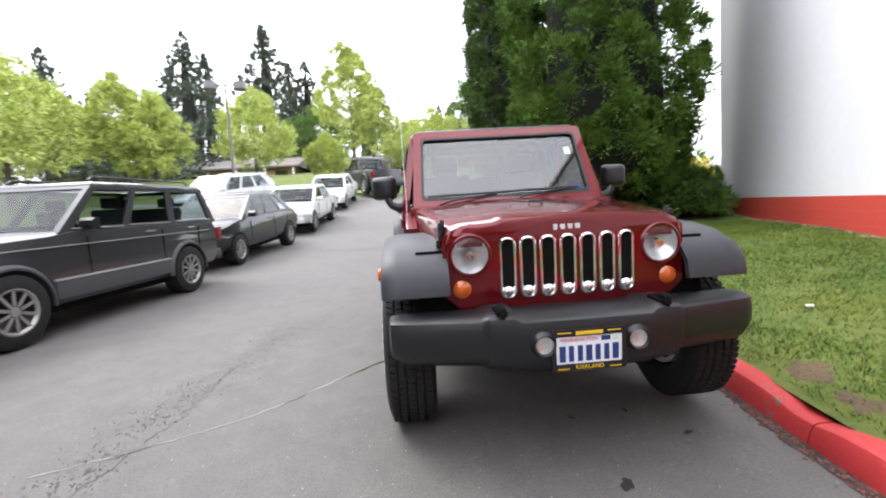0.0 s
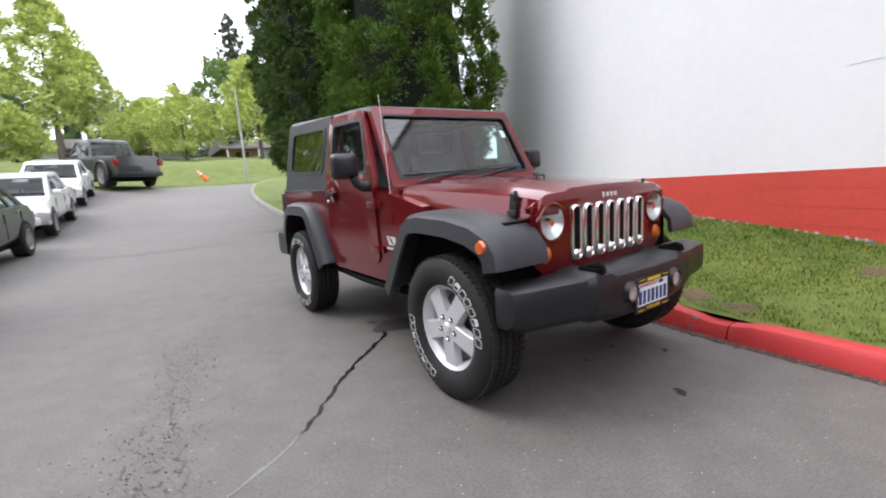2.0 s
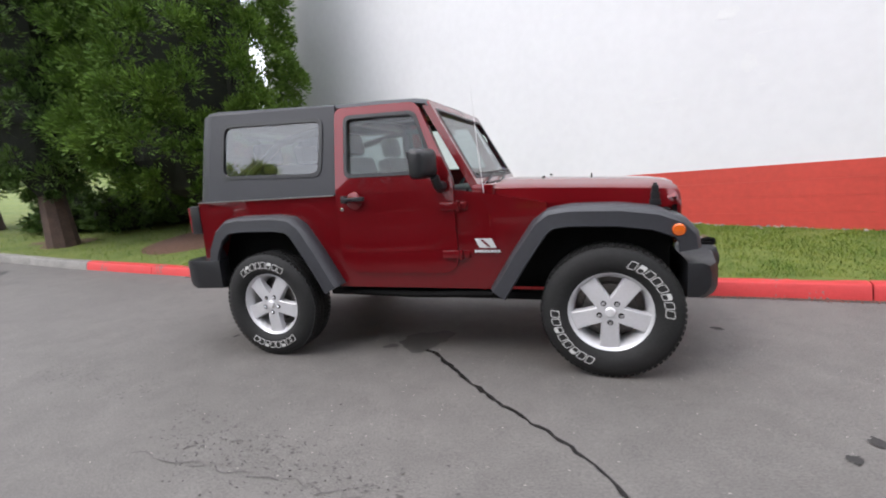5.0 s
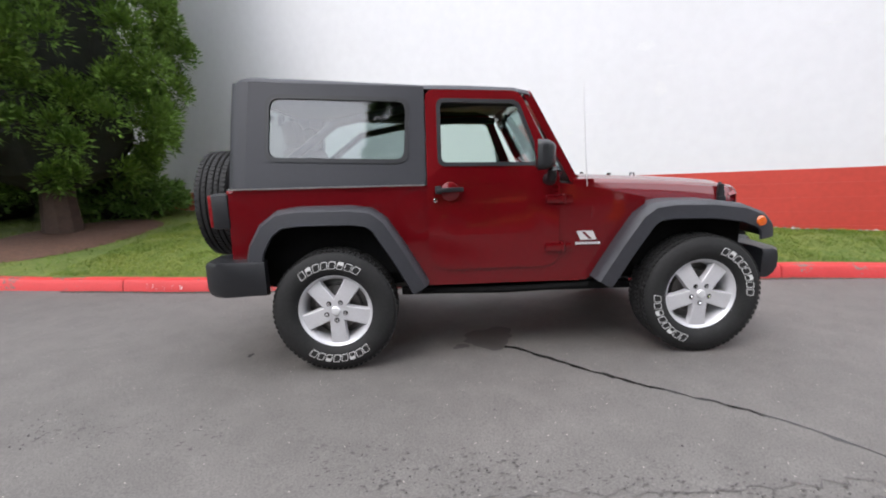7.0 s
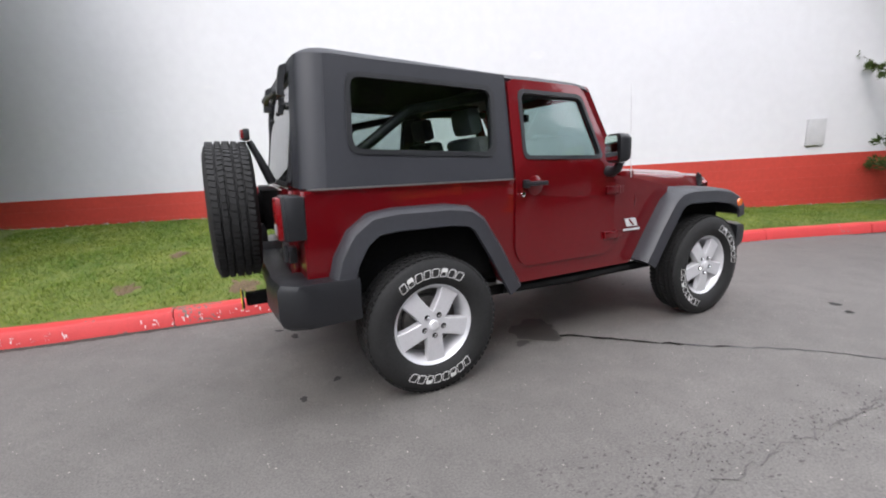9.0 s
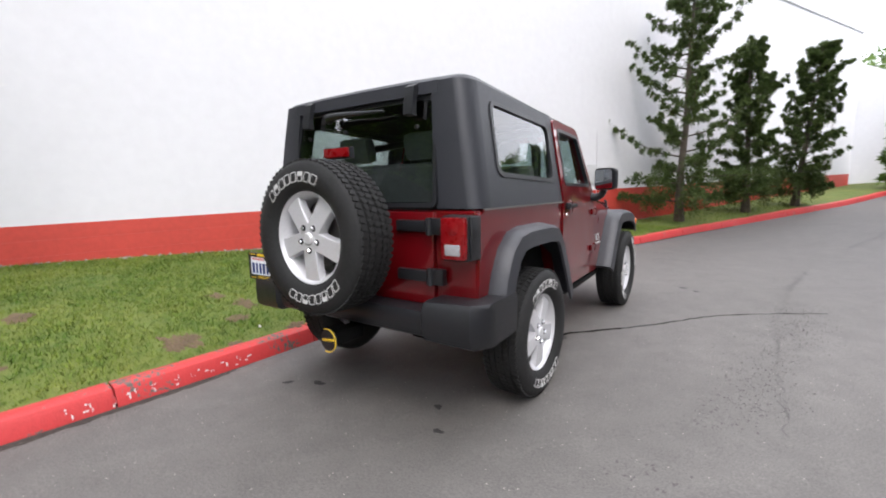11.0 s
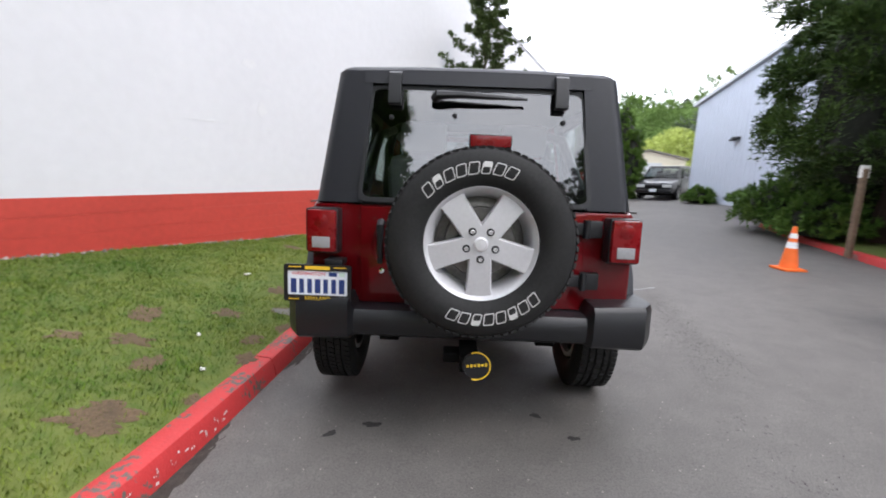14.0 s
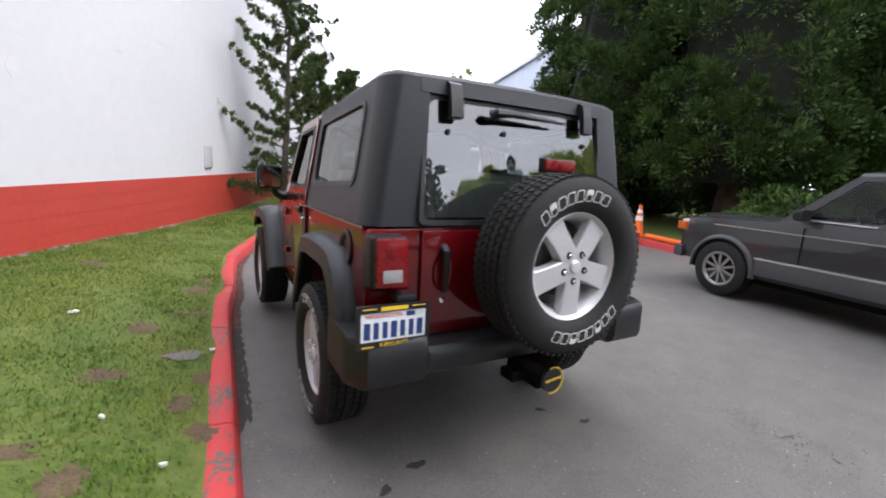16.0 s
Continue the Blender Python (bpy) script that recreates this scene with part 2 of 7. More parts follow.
def lawn_z(x, y):
    """The lawn: level with the kerb's top at the road, rising to the wall."""
    k = kerb_x(y)
    far = max(k + 0.6, wall_x(y))
    f = min(1.0, max(0.0, (x - k - 0.14) / (far - k - 0.14)))
    base = lerp(y, [-30, -10, -6, -4, -2.4, -1, 0.3, 1.2, 2.5, 4, 6, 7.3, 12, 20], [0.14, 0.04, 0.12, 0.16, 0.24, 0.31, 0.40, 0.45, 0.52, 0.56, 0.55, 0.58, 0.95, 1.85])
    edge = land(k, y) + 0.135
    return edge + (max(base, edge) - edge) * f + 0.05 * math.sin(math.pi * f) + 0.012 * noise.noise(Vector((x * 2.2, y * 2.2, 0)))

# ---- ground ----
def grid_mesh(xs, ys, f):
    bm = bmesh.new()
    rows = [[bm.verts.new((x, y, f(x, y))) for x in xs] for y in ys]
    for a, b in zip(rows, rows[1:]):
        for i in range(len(xs) - 1):
            bm.faces.new((a[i], a[i + 1], b[i + 1], b[i]))
    return bm


GX = [-900, -300, -120, -60, -40, -30, -24, -18, -14, -12, -10, -8.5, -7, -6, -5, -4, -3.2, -2.4, -1.6, -0.8, 0, 1, 2, 4, 8, 14, 22, 40, 90, 300, 900]
GY = [-900, -400, -120, -60, -40, -30, -24, -20, -14, -9, -5, -2, 0, 2, 4, 5, 6, 7.5, 9, 10, 12, 14.5, 16, 18, 20, 21, 22.5, 24, 25.5, 27, 30, 33, 40, 60, 100, 200, 400, 900]
ground = part("ground", grid_mesh(GX, GY, land), M_ASPHALT, smooth=True)
tagged(ground, "worn grey asphalt of the drive, sloping up at both ends", "ground", kind="structure")

ys = [-23.0 + 0.25 * i for i in range(210)]
bm = bmesh.new()
rows = []
for y in ys:
    k = kerb_x(y) + 0.12
    far = max(k + 0.5, wall_x(y) + 0.1) if y < 9.2 else 9.0 + (min(y, 19) - 9.2) * 1.6 - max(0, y - 19) * 1.2
    far = max(far, k + 0.4)
    rows.append([bm.verts.new((k + (far - k) * i / 24, y, lawn_z(k + (far - k) * i / 24, y))) for i in range(25)])
for a, b in zip(rows, rows[1:]):
    for i in range(24):
        bm.faces.new((a[i], a[i + 1], b[i + 1], b[i]))
lawn = tagged(part("lawn", bm, M_TURF, smooth=True), "patchy green grass verge between kerb and wall", "lawn", kind="structure")

# ---- the long painted wall ----
WA, WB = -22.0, 9.2
wdir = Vector((0.44, 1, 0)).normalized()
wnorm = Vector((1, -0.44, 0)).normalized()
wall_m = Matrix(((wdir.x, wnorm.x, 0, wall_x(WA)), (wdir.y, wnorm.y, 0, WA), (0, 0, 1, 0), (0, 0, 0, 1)))
WLEN = (WB - WA) / wdir.y
wall = empty("wall_east", "tall white painted block wall with a red band at its foot", "wall", kind="structure", m=wall_m)
part("white_field", boxm((WLEN / 2, 0.15, 4.0), (WLEN, 0.30, 6.0)), M_WHITE_WALL, wall)
part("red_band", boxm((WLEN / 2, 0.15, 0.314), (WLEN, 0.306, 1.428)), M_RED_WALL, wall)
part("end_wall", boxm((WLEN - 0.15, 6.3, 4.0), (0.30, 12.0, 6.0)), M_WHITE_WALL, wall)
part("end_band", boxm((WLEN - 0.147, 6.3, 0.314), (0.306, 12.0, 1.428)), M_RED_WALL, wall)
part("parapet_cap", boxm((WLEN / 2, 0.15, 7.04), (WLEN + 0.06, 0.40, 0.08)), M_WHITE_WALL, wall)
M_RED_COURSE = mat("red_block_paint", (0.48, 0.050, 0.034), 0.6, var=0.10, scale=1.6, bump=0.22, bump_scale=45)
for i in range(5):
    zc = 0.133 + 0.2 * i
    part("block_course", boxm((WLEN / 2, -0.003, zc), (WLEN, 0.008, 0.194 if i < 4 else 0.19)), M_RED_COURSE, wall)
M_FILLER = mat("pale_filler", (0.66, 0.66, 0.67), 0.85, var=0.04, scale=9, bump=0.4, bump_scale=30)


def wall_point(y):
    """How far along the wall the place with this y lies."""
    return (y - WA) / wdir.y


rw = random.Random(4)
for i, (y, z, sx, sz) in enumerate(((-1.80, 2.30, 0.10, 0.11), (-1.6, 2.93, 0.13, 0.07), (-1.95, 2.61, 0.10, 0.012), (0.2, 3.17, 0.07, 0.03), (0.48, 3.58, 0.10, 0.03), (-0.88, 2.02, 0.28, 0.010), (-1.9, 2.02, 0.10, 0.010), (3.4, 2.7, 0.10, 0.03), (-3.6, 2.9, 0.12, 0.02), (4.9, 2.4, 0.30, 0.012), (-0.6, 1.75, 0.06, 0.02), (-4.7, 3.3, 0.22, 0.012))):
    bm = bmesh.new()
    vs = [bm.verts.new((wall_point(y) + sx * (0.7 + 0.5 * rw.random()) * math.cos(a), -0.004, z + sz * (0.7 + 0.5 * rw.random()) * math.sin(a))) for a in [2 * math.pi * k / 14 for k in range(14)]]
    bm.faces.new(vs)
    r = bmesh.ops.extrude_face_region(bm, geom=bm.faces[:])
    bmesh.ops.translate(bm, vec=(0, 0.006, 0), verts=[e for e in r["geom"] if isinstance(e, bmesh.types.BMVert)])
    part("filled_patch", bm, M_FILLER, wall, "rough filled patch in the paint")
panel = tagged(part("wall_panel", boxm((wall_point(-6.13), -0.02, 1.42), (0.33, 0.04, 0.45)), mat("pale_grey_panel", (0.52, 0.52, 0.53), 0.5, var=0.06), bevel=0.006), "pale grey access panel on the white wall", "panel")
panel.matrix_world = wall_m

# ---- the off-roader: materials ----
M_PAINT = mat("maroon_paint", (0.135, 0.0024, 0.0052), 0.36, metal=0.35, coat=1.0, var=0.05, scale=3, spec=0.12)
M_TOP = mat("grey_hardtop", (0.021, 0.022, 0.027), 0.45, spec=0.40, var=0.06, scale=5, bump=0.12, bump_scale=420)
M_PLAST = mat("black_plastic", (0.0095, 0.0100, 0.0120), 0.40, spec=0.48, var=0.12, scale=5, bump=0.14, bump_scale=380)
M_FLARE = mat("faded_black_plastic", (0.023, 0.024, 0.029), 0.48, var=0.12, scale=4, bump=0.12, bump_scale=360)
M_TYRE = mat("tyre_rubber", (0.014, 0.014, 0.014), 0.70, spec=0.3, var=0.25, scale=9, bump=0.15, bump_scale=200)
M_ALLOY = mat("silver_alloy", (0.54, 0.54, 0.555), 0.36, metal=0.25, var=0.05, scale=8)
M_REFLECT = mat("lamp_reflector", (0.62, 0.63, 0.64), 0.22, metal=0.6, var=0.15, scale=60)
M_CHROME = mat("chrome", (0.85, 0.85, 0.86), 0.06, metal=1.0)
M_DARK = mat("underbody_black", (0.006, 0.006, 0.006), 0.9, spec=0.1, var=0.3, scale=6)
M_STEEL = mat("brake_steel", (0.22, 0.21, 0.20), 0.45, metal=0.8, var=0.2)
M_LETTER = mat("raised_white_rubber", (0.55, 0.55, 0.54), 0.6, var=0.08, scale=30)
M_REDLENS = mat("red_lens", (0.18, 0.003, 0.005), 0.28, coat=0.35, spec=0.3, var=0.15, scale=20)
M_CLEARLENS = mat("clear_lens", (0.30, 0.30, 0.31), 0.3, coat=0.4, var=0.12, scale=60)
M_AMBER = mat("amber_lens", (0.55, 0.10, 0.008), 0.15, coat=1.0, var=0.12, scale=40)
M_SEAT = mat("grey_seat_cloth", (0.16, 0.165, 0.165), 0.9, var=0.15, scale=20, bump=0.2, bump_scale=300)
M_PLATE = mat("plate_white_blue", (0.62, 0.70, 0.80), 0.4, colour2=(0.80, 0.82, 0.84), scale=3)
M_PLATEINK = mat("plate_dark_blue_ink", (0.015, 0.04, 0.16), 0.5)
M_YELLOW = mat("yellow_print", (0.78, 0.52, 0.03), 0.5)
M_REDINK = mat("red_print", (0.55, 0.05, 0.05), 0.5)
M_BADGE = mat("silver_badge", (0.70, 0.70, 0.71), 0.3, metal=0.4)
M_STICKER = mat("green_white_sticker", (0.62, 0.75, 0.66), 0.5, var=0.1)
G_CLEAR = glass("clear_glass", (0.78, 0.87, 0.83), 0.06)
G_SCREEN = glass("windscreen_glass", (0.36, 0.46, 0.47), 0.13)
G_QUARTER = glass("quarter_glass", (0.56, 0.64, 0.63), 0.13)
G_REAR = glass("rear_window_glass", (0.50, 0.56, 0.55), 0.17)
G_LAMP = glass("lamp_lens_glass", (0.95, 0.95, 0.95), 0.05)
G_MIRROR = mat("mirror_glass", (0.85, 0.86, 0.87), 0.02, metal=1.0)

rover = empty("off_roader", "maroon two-door off-roader with dark hardtop, parked beside a red kerb", "car")
TILT = Matrix.Rotation(radians(1.72), 4, "X")
BELT = 1.163


def side_x(z, y=2.5):
    """Half-width of the body: a little wider to the rear, nearly upright to the belt, then leaning in."""
    b = lerp(y, [0.4, 0.75, 1.75, 3.05], [0.772, 0.780, 0.806, 0.830])
    return b - 0.012 * (BELT - z) / 0.7 if z < BELT else b - (z - BELT) * (0.165 + 0.02 * min(1.0, max(0.0, (2.3 - y) / 1.1)))


def rounded(x0, y0, x1, y1, r, n=5):
    """A rounded rectangle, anticlockwise."""
    out = []
    for cx, cy, a in ((x1 - r, y1 - r, 0), (x0 + r, y1 - r, 90), (x0 + r, y0 + r, 180), (x1 - r, y0 + r, 270)):
        for k in range(n + 1):
            t = radians(a + 90 * k / n)
            out.append((cx + r * math.cos(t), cy + r * math.sin(t)))
    return out


def round_poly(pts, r, n=4):
    """Rounds the corners of a polygon by cutting each with a small curve."""
    out = []
    c = len(pts)
    for i in range(c):
        p, a, b = Vector(pts[i]), Vector(pts[i - 1]), Vector(pts[(i + 1) % c])
        d1, d2 = min(r, (a - p).length * 0.45), min(r, (b - p).length * 0.45)
        s, e = p + (a - p).normalized() * d1, p + (b - p).normalized() * d2
        for k in range(n + 1):
            t = k / n
            out.append(tuple(s * (1 - t) ** 2 + p * 2 * t * (1 - t) + e * t * t))
    return out


def cast(poly, c, a):
    """Where the ray from c at angle a leaves the polygon."""
    d = Vector((math.cos(a), math.sin(a)))
    best = None
    for i in range(len(poly)):
        p, q = Vector(poly[i - 1]), Vector(poly[i])
        e = q - p
        den = d.x * e.y - d.y * e.x
        if abs(den) < 1e-9:
            continue
        w = p - c
        t, u = (w.x * e.y - w.y * e.x) / den, (w.x * d.y - w.y * d.x) / den
        if t > 0 and -1e-6 <= u <= 1 + 1e-6 and (best is None or t > best):
            best = t
    return c + d * (best or 0)


def ring_panel(bm, outer, hole, place, thick):
    """A flat or bent panel with a hole; place(u, v, depth) gives the point, thick is its depth."""
    c = sum((Vector(p) for p in hole), Vector((0, 0))) / len(hole)
    angs = sorted({round(math.atan2(p[1] - c.y, p[0] - c.x), 4) for p in list(outer) + list(hole)})
    loops = []
    for poly, dep in ((outer, 0), (hole, 0), (hole, thick), (outer, thick)):
        loops.append([bm.verts.new(place(*cast(poly, c, a), dep)) for a in angs])
    n = len(angs)
    for a, b in ((0, 1), (1, 2), (2, 3), (3, 0)):
        for i in range(n):
            bm.faces.new((loops[a][i], loops[a][(i + 1) % n], loops[b][(i + 1) % n], loops[b][i]))


def pane(bm, poly, place):
    """A thin sheet over the polygon."""
    bm.faces.new([bm.verts.new(place(u, v, 0)) for u, v in poly])


def side_place(s, off=0.0):
    return lambda y, z, d: (s * (side_x(z, y) + off - d), y, z)


# ---- body ----
TUB = [(0.36, 1.05), (0.72, 1.125), (0.93, 1.155), (1.0, BELT), (2.0, BELT), (3.0, BELT), (3.06, BELT - 0.03), (3.075, 0.70), (2.95, 0.70), (2.88, 0.88), (2.74, 0.97),
       (2.2, 0.97), (2.06, 0.9), (1.88, 0.53), (1.85, 0.498), (0.74, 0.498), (0.70, 0.53), (0.42, 0.90), (0.36, 0.95)]
DOOR = round_poly([(0.935, 0.66), (1.01, 0.605), (1.73, 0.605), (1.806, 0.70), (1.806, 1.765), (1.195, 1.750), (0.945, 1.215)], 0.06)
DOOR_WIN = round_poly([(1.065, 1.283), (1.722, 1.292), (1.722, 1.695), (1.215, 1.680)], 0.045)
TOP_SIDE = [(1.812, BELT + 0.006), (2.95, BELT + 0.006), (2.90, 1.825), (1.812, 1.785)]
TOP_WIN = round_poly([(1.935, 1.315), (2.812, 1.345), (2.790, 1.738), (1.915, 1.702)], 0.07)
for s in (-1, 1):
    bm = bmesh.new()
    for v in prism(bm, TUB, "x", s * 0.778, s * 0.70):
        if abs(v.co.x) > 0.75:
            v.co.x = s * (side_x(v.co.z, v.co.y) - 0.002)
    body = part("body_side", bm, M_PAINT, rover, bevel=0.012)
    bm = bmesh.new()
    ring_panel(bm, DOOR, DOOR_WIN, side_place(s, 0.012), 0.05)
    door = part("door", bm, M_PAINT, rover, bevel=0.006)
    bm = bmesh.new()
    pane(bm, DOOR_WIN, side_place(s, -0.012))
    dg = part("window_pane", bm, G_CLEAR, door)
    dg.visible_shadow = False
    bm = bmesh.new()
    ring_panel(bm, round_poly([(1.048, 1.271), (1.735, 1.280), (1.735, 1.708), (1.205, 1.693)], 0.05), round_poly([(1.078, 1.295), (1.710, 1.304), (1.710, 1.683), (1.222, 1.668)], 0.04), side_place(s, 0.016), 0.03)
    part("window_seal", bm, M_PLAST, door)
    bm = bmesh.new()
    box(bm, (s * 0.836, 1.66, 1.132), (0.022, 0.17, 0.028))
    box(bm, (s * 0.828, 1.735, 1.132), (0.03, 0.04, 0.05))
    part("door_handle", bm, M_PLAST, door, "black pull handle", bevel=0.006)
    bm = bmesh.new()
    lathe(bm, [(0.0, 0.006), (0.055, 0.003), (0.06, 0.0)], 20, "x", Matrix.Translation((s * 0.8165, 1.66, 1.120)) @ Matrix.Scale(s, 4, (1, 0, 0)))
    part("handle_cup", bm, M_PAINT, door, smooth=True)
    bm = bmesh.new()
    lathe(bm, [(0.0, 0.012), (0.014, 0.01), (0.016, 0.0)], 14, "x", Matrix.Translation((s * 0.820, 1.757, 1.066)) @ Matrix.Scale(s, 4, (1, 0, 0)))
    part("door_lock", bm, M_CHROME, door, "chrome key lock", smooth=True)
    for z in (0.735, 1.055):
        bm = bmesh.new()
        box(bm, (s * 0.799, 0.975, z), (0.022, 0.12, 0.05))
        tube(bm, [(s * 0.797, 0.915, z - 0.032), (s * 0.797, 0.915, z + 0.032)], 0.016, 10)
        box(bm, (s * 0.787, 0.885, z), (0.014, 0.06, 0.05))
        part("door_hinge", bm, M_PAINT, door, bevel=0.004)
    # hardtop side with its fixed window
    bm = bmesh.new()
    prism(bm, [(0.40, 0.46), (0.40, 0.41), (2.0, 0.41), (2.0, 0.46)], "x", s * 0.64, s * 0.70)
    tube(bm, [(s * 0.74, 0.72, 0.455), (s * 0.745, 1.3, 0.440), (s * 0.74, 1.86, 0.450)], 0.026, 8)
    part("rock_rail", bm, M_DARK, rover, smooth=True)
    # wheel flares
    for tag, path, inner in (("front", [(0.715, 0.525), (0.57, 0.76), (0.44, 0.95), (0.35, 1.015), (0.22, 1.033), (-0.05, 1.027), (-0.25, 1.0), (-0.39, 0.945), (-0.455, 0.87), (-0.47, 0.785)], 0.58),
                             ("rear", [(1.81, 0.53), (1.945, 0.77), (2.07, 0.965), (2.16, 1.03), (2.3, 1.05), (2.62, 1.05), (2.76, 1.03), (2.87, 0.95), (2.945, 0.82), (2.975, 0.71)], 0.74)):
        bm = bmesh.new()
        cen = Vector((0.0, 0.45)) if tag == "front" else Vector((2.424, 0.45))
        secs = []
        for i, p in enumerate(path):
            t = (Vector(path[min(i + 1, len(path) - 1)]) - Vector(path[max(i - 1, 0)])).normalized()
            nrm = Vector((-t.y, t.x))
            if nrm.dot(Vector(p) - cen) < 0:
                nrm = -nrm
            deep = 0.115
            sec = []
            for x, h in ((inner, 0.0), (0.82, 0.0), (0.868, -0.008), (0.897, -0.030), (0.908, -deep), (0.893, -deep - 0.006), (0.878, -0.052), (inner, -0.03)):
                q = Vector(p) + nrm * h
                sec.append((s * (x + (0.014 if tag == "rear" and x > 0.8 else 0.0)), q.x, q.y))
            secs.append(sec)
        loft(bm, secs)
        fl = part(tag + "_flare", bm, M_FLARE, rover, smooth=True)
        if tag == "front":
            bm = bmesh.new()
            lathe(bm, [(0.0, 0.018), (0.028, 0.014), (0.036, 0.0)], 18, "x", Matrix.Translation((s * 0.900, -0.345, 0.885)) @ Matrix.Scale(s, 4, (1, 0, 0)))
            part("side_marker", bm, M_AMBER, fl, "round amber side marker", smooth=True)
    # inner wheel housings
    for y0, y1 in ((-0.33, 0.62), (1.95, 2.95)):
        part("wheel_housing", boxm((s * 0.62, (y0 + y1) / 2, 0.78), (0.22, y1 - y0, 0.40)), M_DARK, rover)
    # door mirror; the one on the road side is knocked back a little
    turn = Matrix.Translation((s * 0.86, 1.05, 0)) @ Matrix.Rotation(radians(-20 if s < 0 else 4), 4, "Z") @ Matrix.Translation((-s * 0.86, -1.05, 0))
    bm = bmesh.new()
    tube(bm, [(s * 0.79, 1.02, 1.185), (s * 0.83, 1.015, 1.18), (s * 0.875, 1.02, 1.20), (s * 0.905, 1.025, 1.25)], [0.038, 0.036, 0.03, 0.028], 10)
    mirror = part("mirror_arm", bm, M_PLAST, rover, smooth=True)
    bm = bmesh.new()
    loft(bm, [[turn @ Vector((s * (0.94 + u * w), y + 0.03 * abs(u) * (1.06 - y) / 0.1, 1.335 + v * h)) for u, v in rounded(-0.5, -0.5, 0.5, 0.5, 0.2)] for y, w, h in ((0.985, 0.10, 0.10), (1.0, 0.15, 0.145), (1.03, 0.185, 0.175), (1.085, 0.195, 0.185), (1.095, 0.19, 0.18))])
    part("mirror_housing", bm, M_PLAST, mirror, smooth=True)
    bm = bmesh.new()
    pane(bm, [(0.94 * s + u * 0.165, 1.335 + v * 0.155) for u, v in rounded(-0.5, -0.5, 0.5, 0.5, 0.12)], lambda x, z, d: turn @ Vector((x, 1.105 + 0.08 * (z - 1.335), z)))
    part("mirror_glass", bm, G_MIRROR, mirror)

# ---- nose: hood, fender sides, grille ----
bm = bmesh.new()
secs = []
for y, w, z, drop in ((-0.405, 0.555, 1.085, 0.03), (-0.39, 0.575, 1.107, 0.08), (-0.31, 0.59, 1.120, 0.11), (0.0, 0.625, 1.142, 0.12), (0.40, 0.68, 1.165, 0.12), (0.70, 0.725, 1.180, 0.11)):
    secs.append([(-w - 0.01, y, z - drop - 0.03), (-w - 0.006, y, z - drop), (-w + 0.02, y, z - 0.028), (-w + 0.07, y, z - 0.006), (-w * 0.62, y, z + 0.002), (-w * 0.55, y, z + 0.016),
                 (0, y, z + 0.022), (w * 0.55, y, z + 0.016), (w * 0.62, y, z + 0.002), (w - 0.07, y, z - 0.006), (w - 0.02, y, z - 0.028), (w + 0.006, y, z - drop), (w + 0.01, y, z - drop - 0.03)])
loft(bm, secs, closed=True)
hood = part("hood", bm, M_PAINT, rover, smooth=True)
for s in (-1, 1):
    bm = bmesh.new()
    loft(bm, [[(s * (w + 0.004), y, z), (s * (w + 0.014), y, z - 0.10), (s * (w + 0.004), y, 0.86), (s * (w - 0.05), y, 0.84), (s * (w - 0.05), y, z)] for y, w, z in ((-0.36, 0.565, 1.01), (0.0, 0.625, 1.02), (0.40, 0.69, 1.045), (0.72, 0.765, 1.07))])
    part("fender", bm, M_PAINT, rover, smooth=True)
bm = bmesh.new()
box(bm, (0, 0.765, 1.145), (1.47, 0.15, 0.07))
cowl = part("cowl", bm, M_PAINT, rover, bevel=0.015)
bm = bmesh.new()
for i in range(9):
    box(bm, (-0.40 + 0.1 * i, 0.765, 1.183), (0.07, 0.05, 0.006))
part("cowl_vent", bm, M_PLAST, cowl)
SLOT_W, SLOT_P = 0.074, 0.0975
GR = round_poly([(-0.56, 0.66), (0.56, 0.66), (0.60, 0.80), (0.605, 0.97), (0.56, 1.055), (0.40, 1.075), (-0.40, 1.075), (-0.56, 1.055), (-0.605, 0.97), (-0.60, 0.80)], 0.06)


def grille_y(x, z):
    """The grille's face bows back to the sides and bends back under the lamps."""
    return -0.415 + 0.10 * x * x + (0.10 * (0.74 - z) if z < 0.74 else 0.12 * max(0, z - 0.99))


bm = bmesh.new()
cols = []
for i in range(121):
    x = -0.60 + 0.01 * i
    top, bot = cast(GR, Vector((0, 0.87)), math.atan2(0.4, x if abs(x) > 1e-6 else 1e-6)), None
    zs = [p[1] for p in GR if abs(p[0] - x) < 0.06]
    hi = min(1.072, 1.075 - max(0, abs(x) - 0.44) ** 2 * 2.6)
    lo = 0.655 + max(0, abs(x) - 0.52) * 0.9
    cols.append([bm.verts.new((x, grille_y(x, lo + (hi - lo) * k / 40), lo + (hi - lo) * k / 40)) for k in range(41)] + [bm.verts.new((x, -0.33, hi - 0.01))])
for a, b in zip(cols, cols[1:]):
    for k in range(41):
        quad = (a[k], b[k], b[k + 1], a[k + 1])
        if not all(math.hypot(abs(v.co.x) - 0.472, v.co.z - 0.925) < 0.098 for v in quad):
            bm.faces.new(quad)
grille = part("grille", bm, M_PAINT, rover, smooth=True)
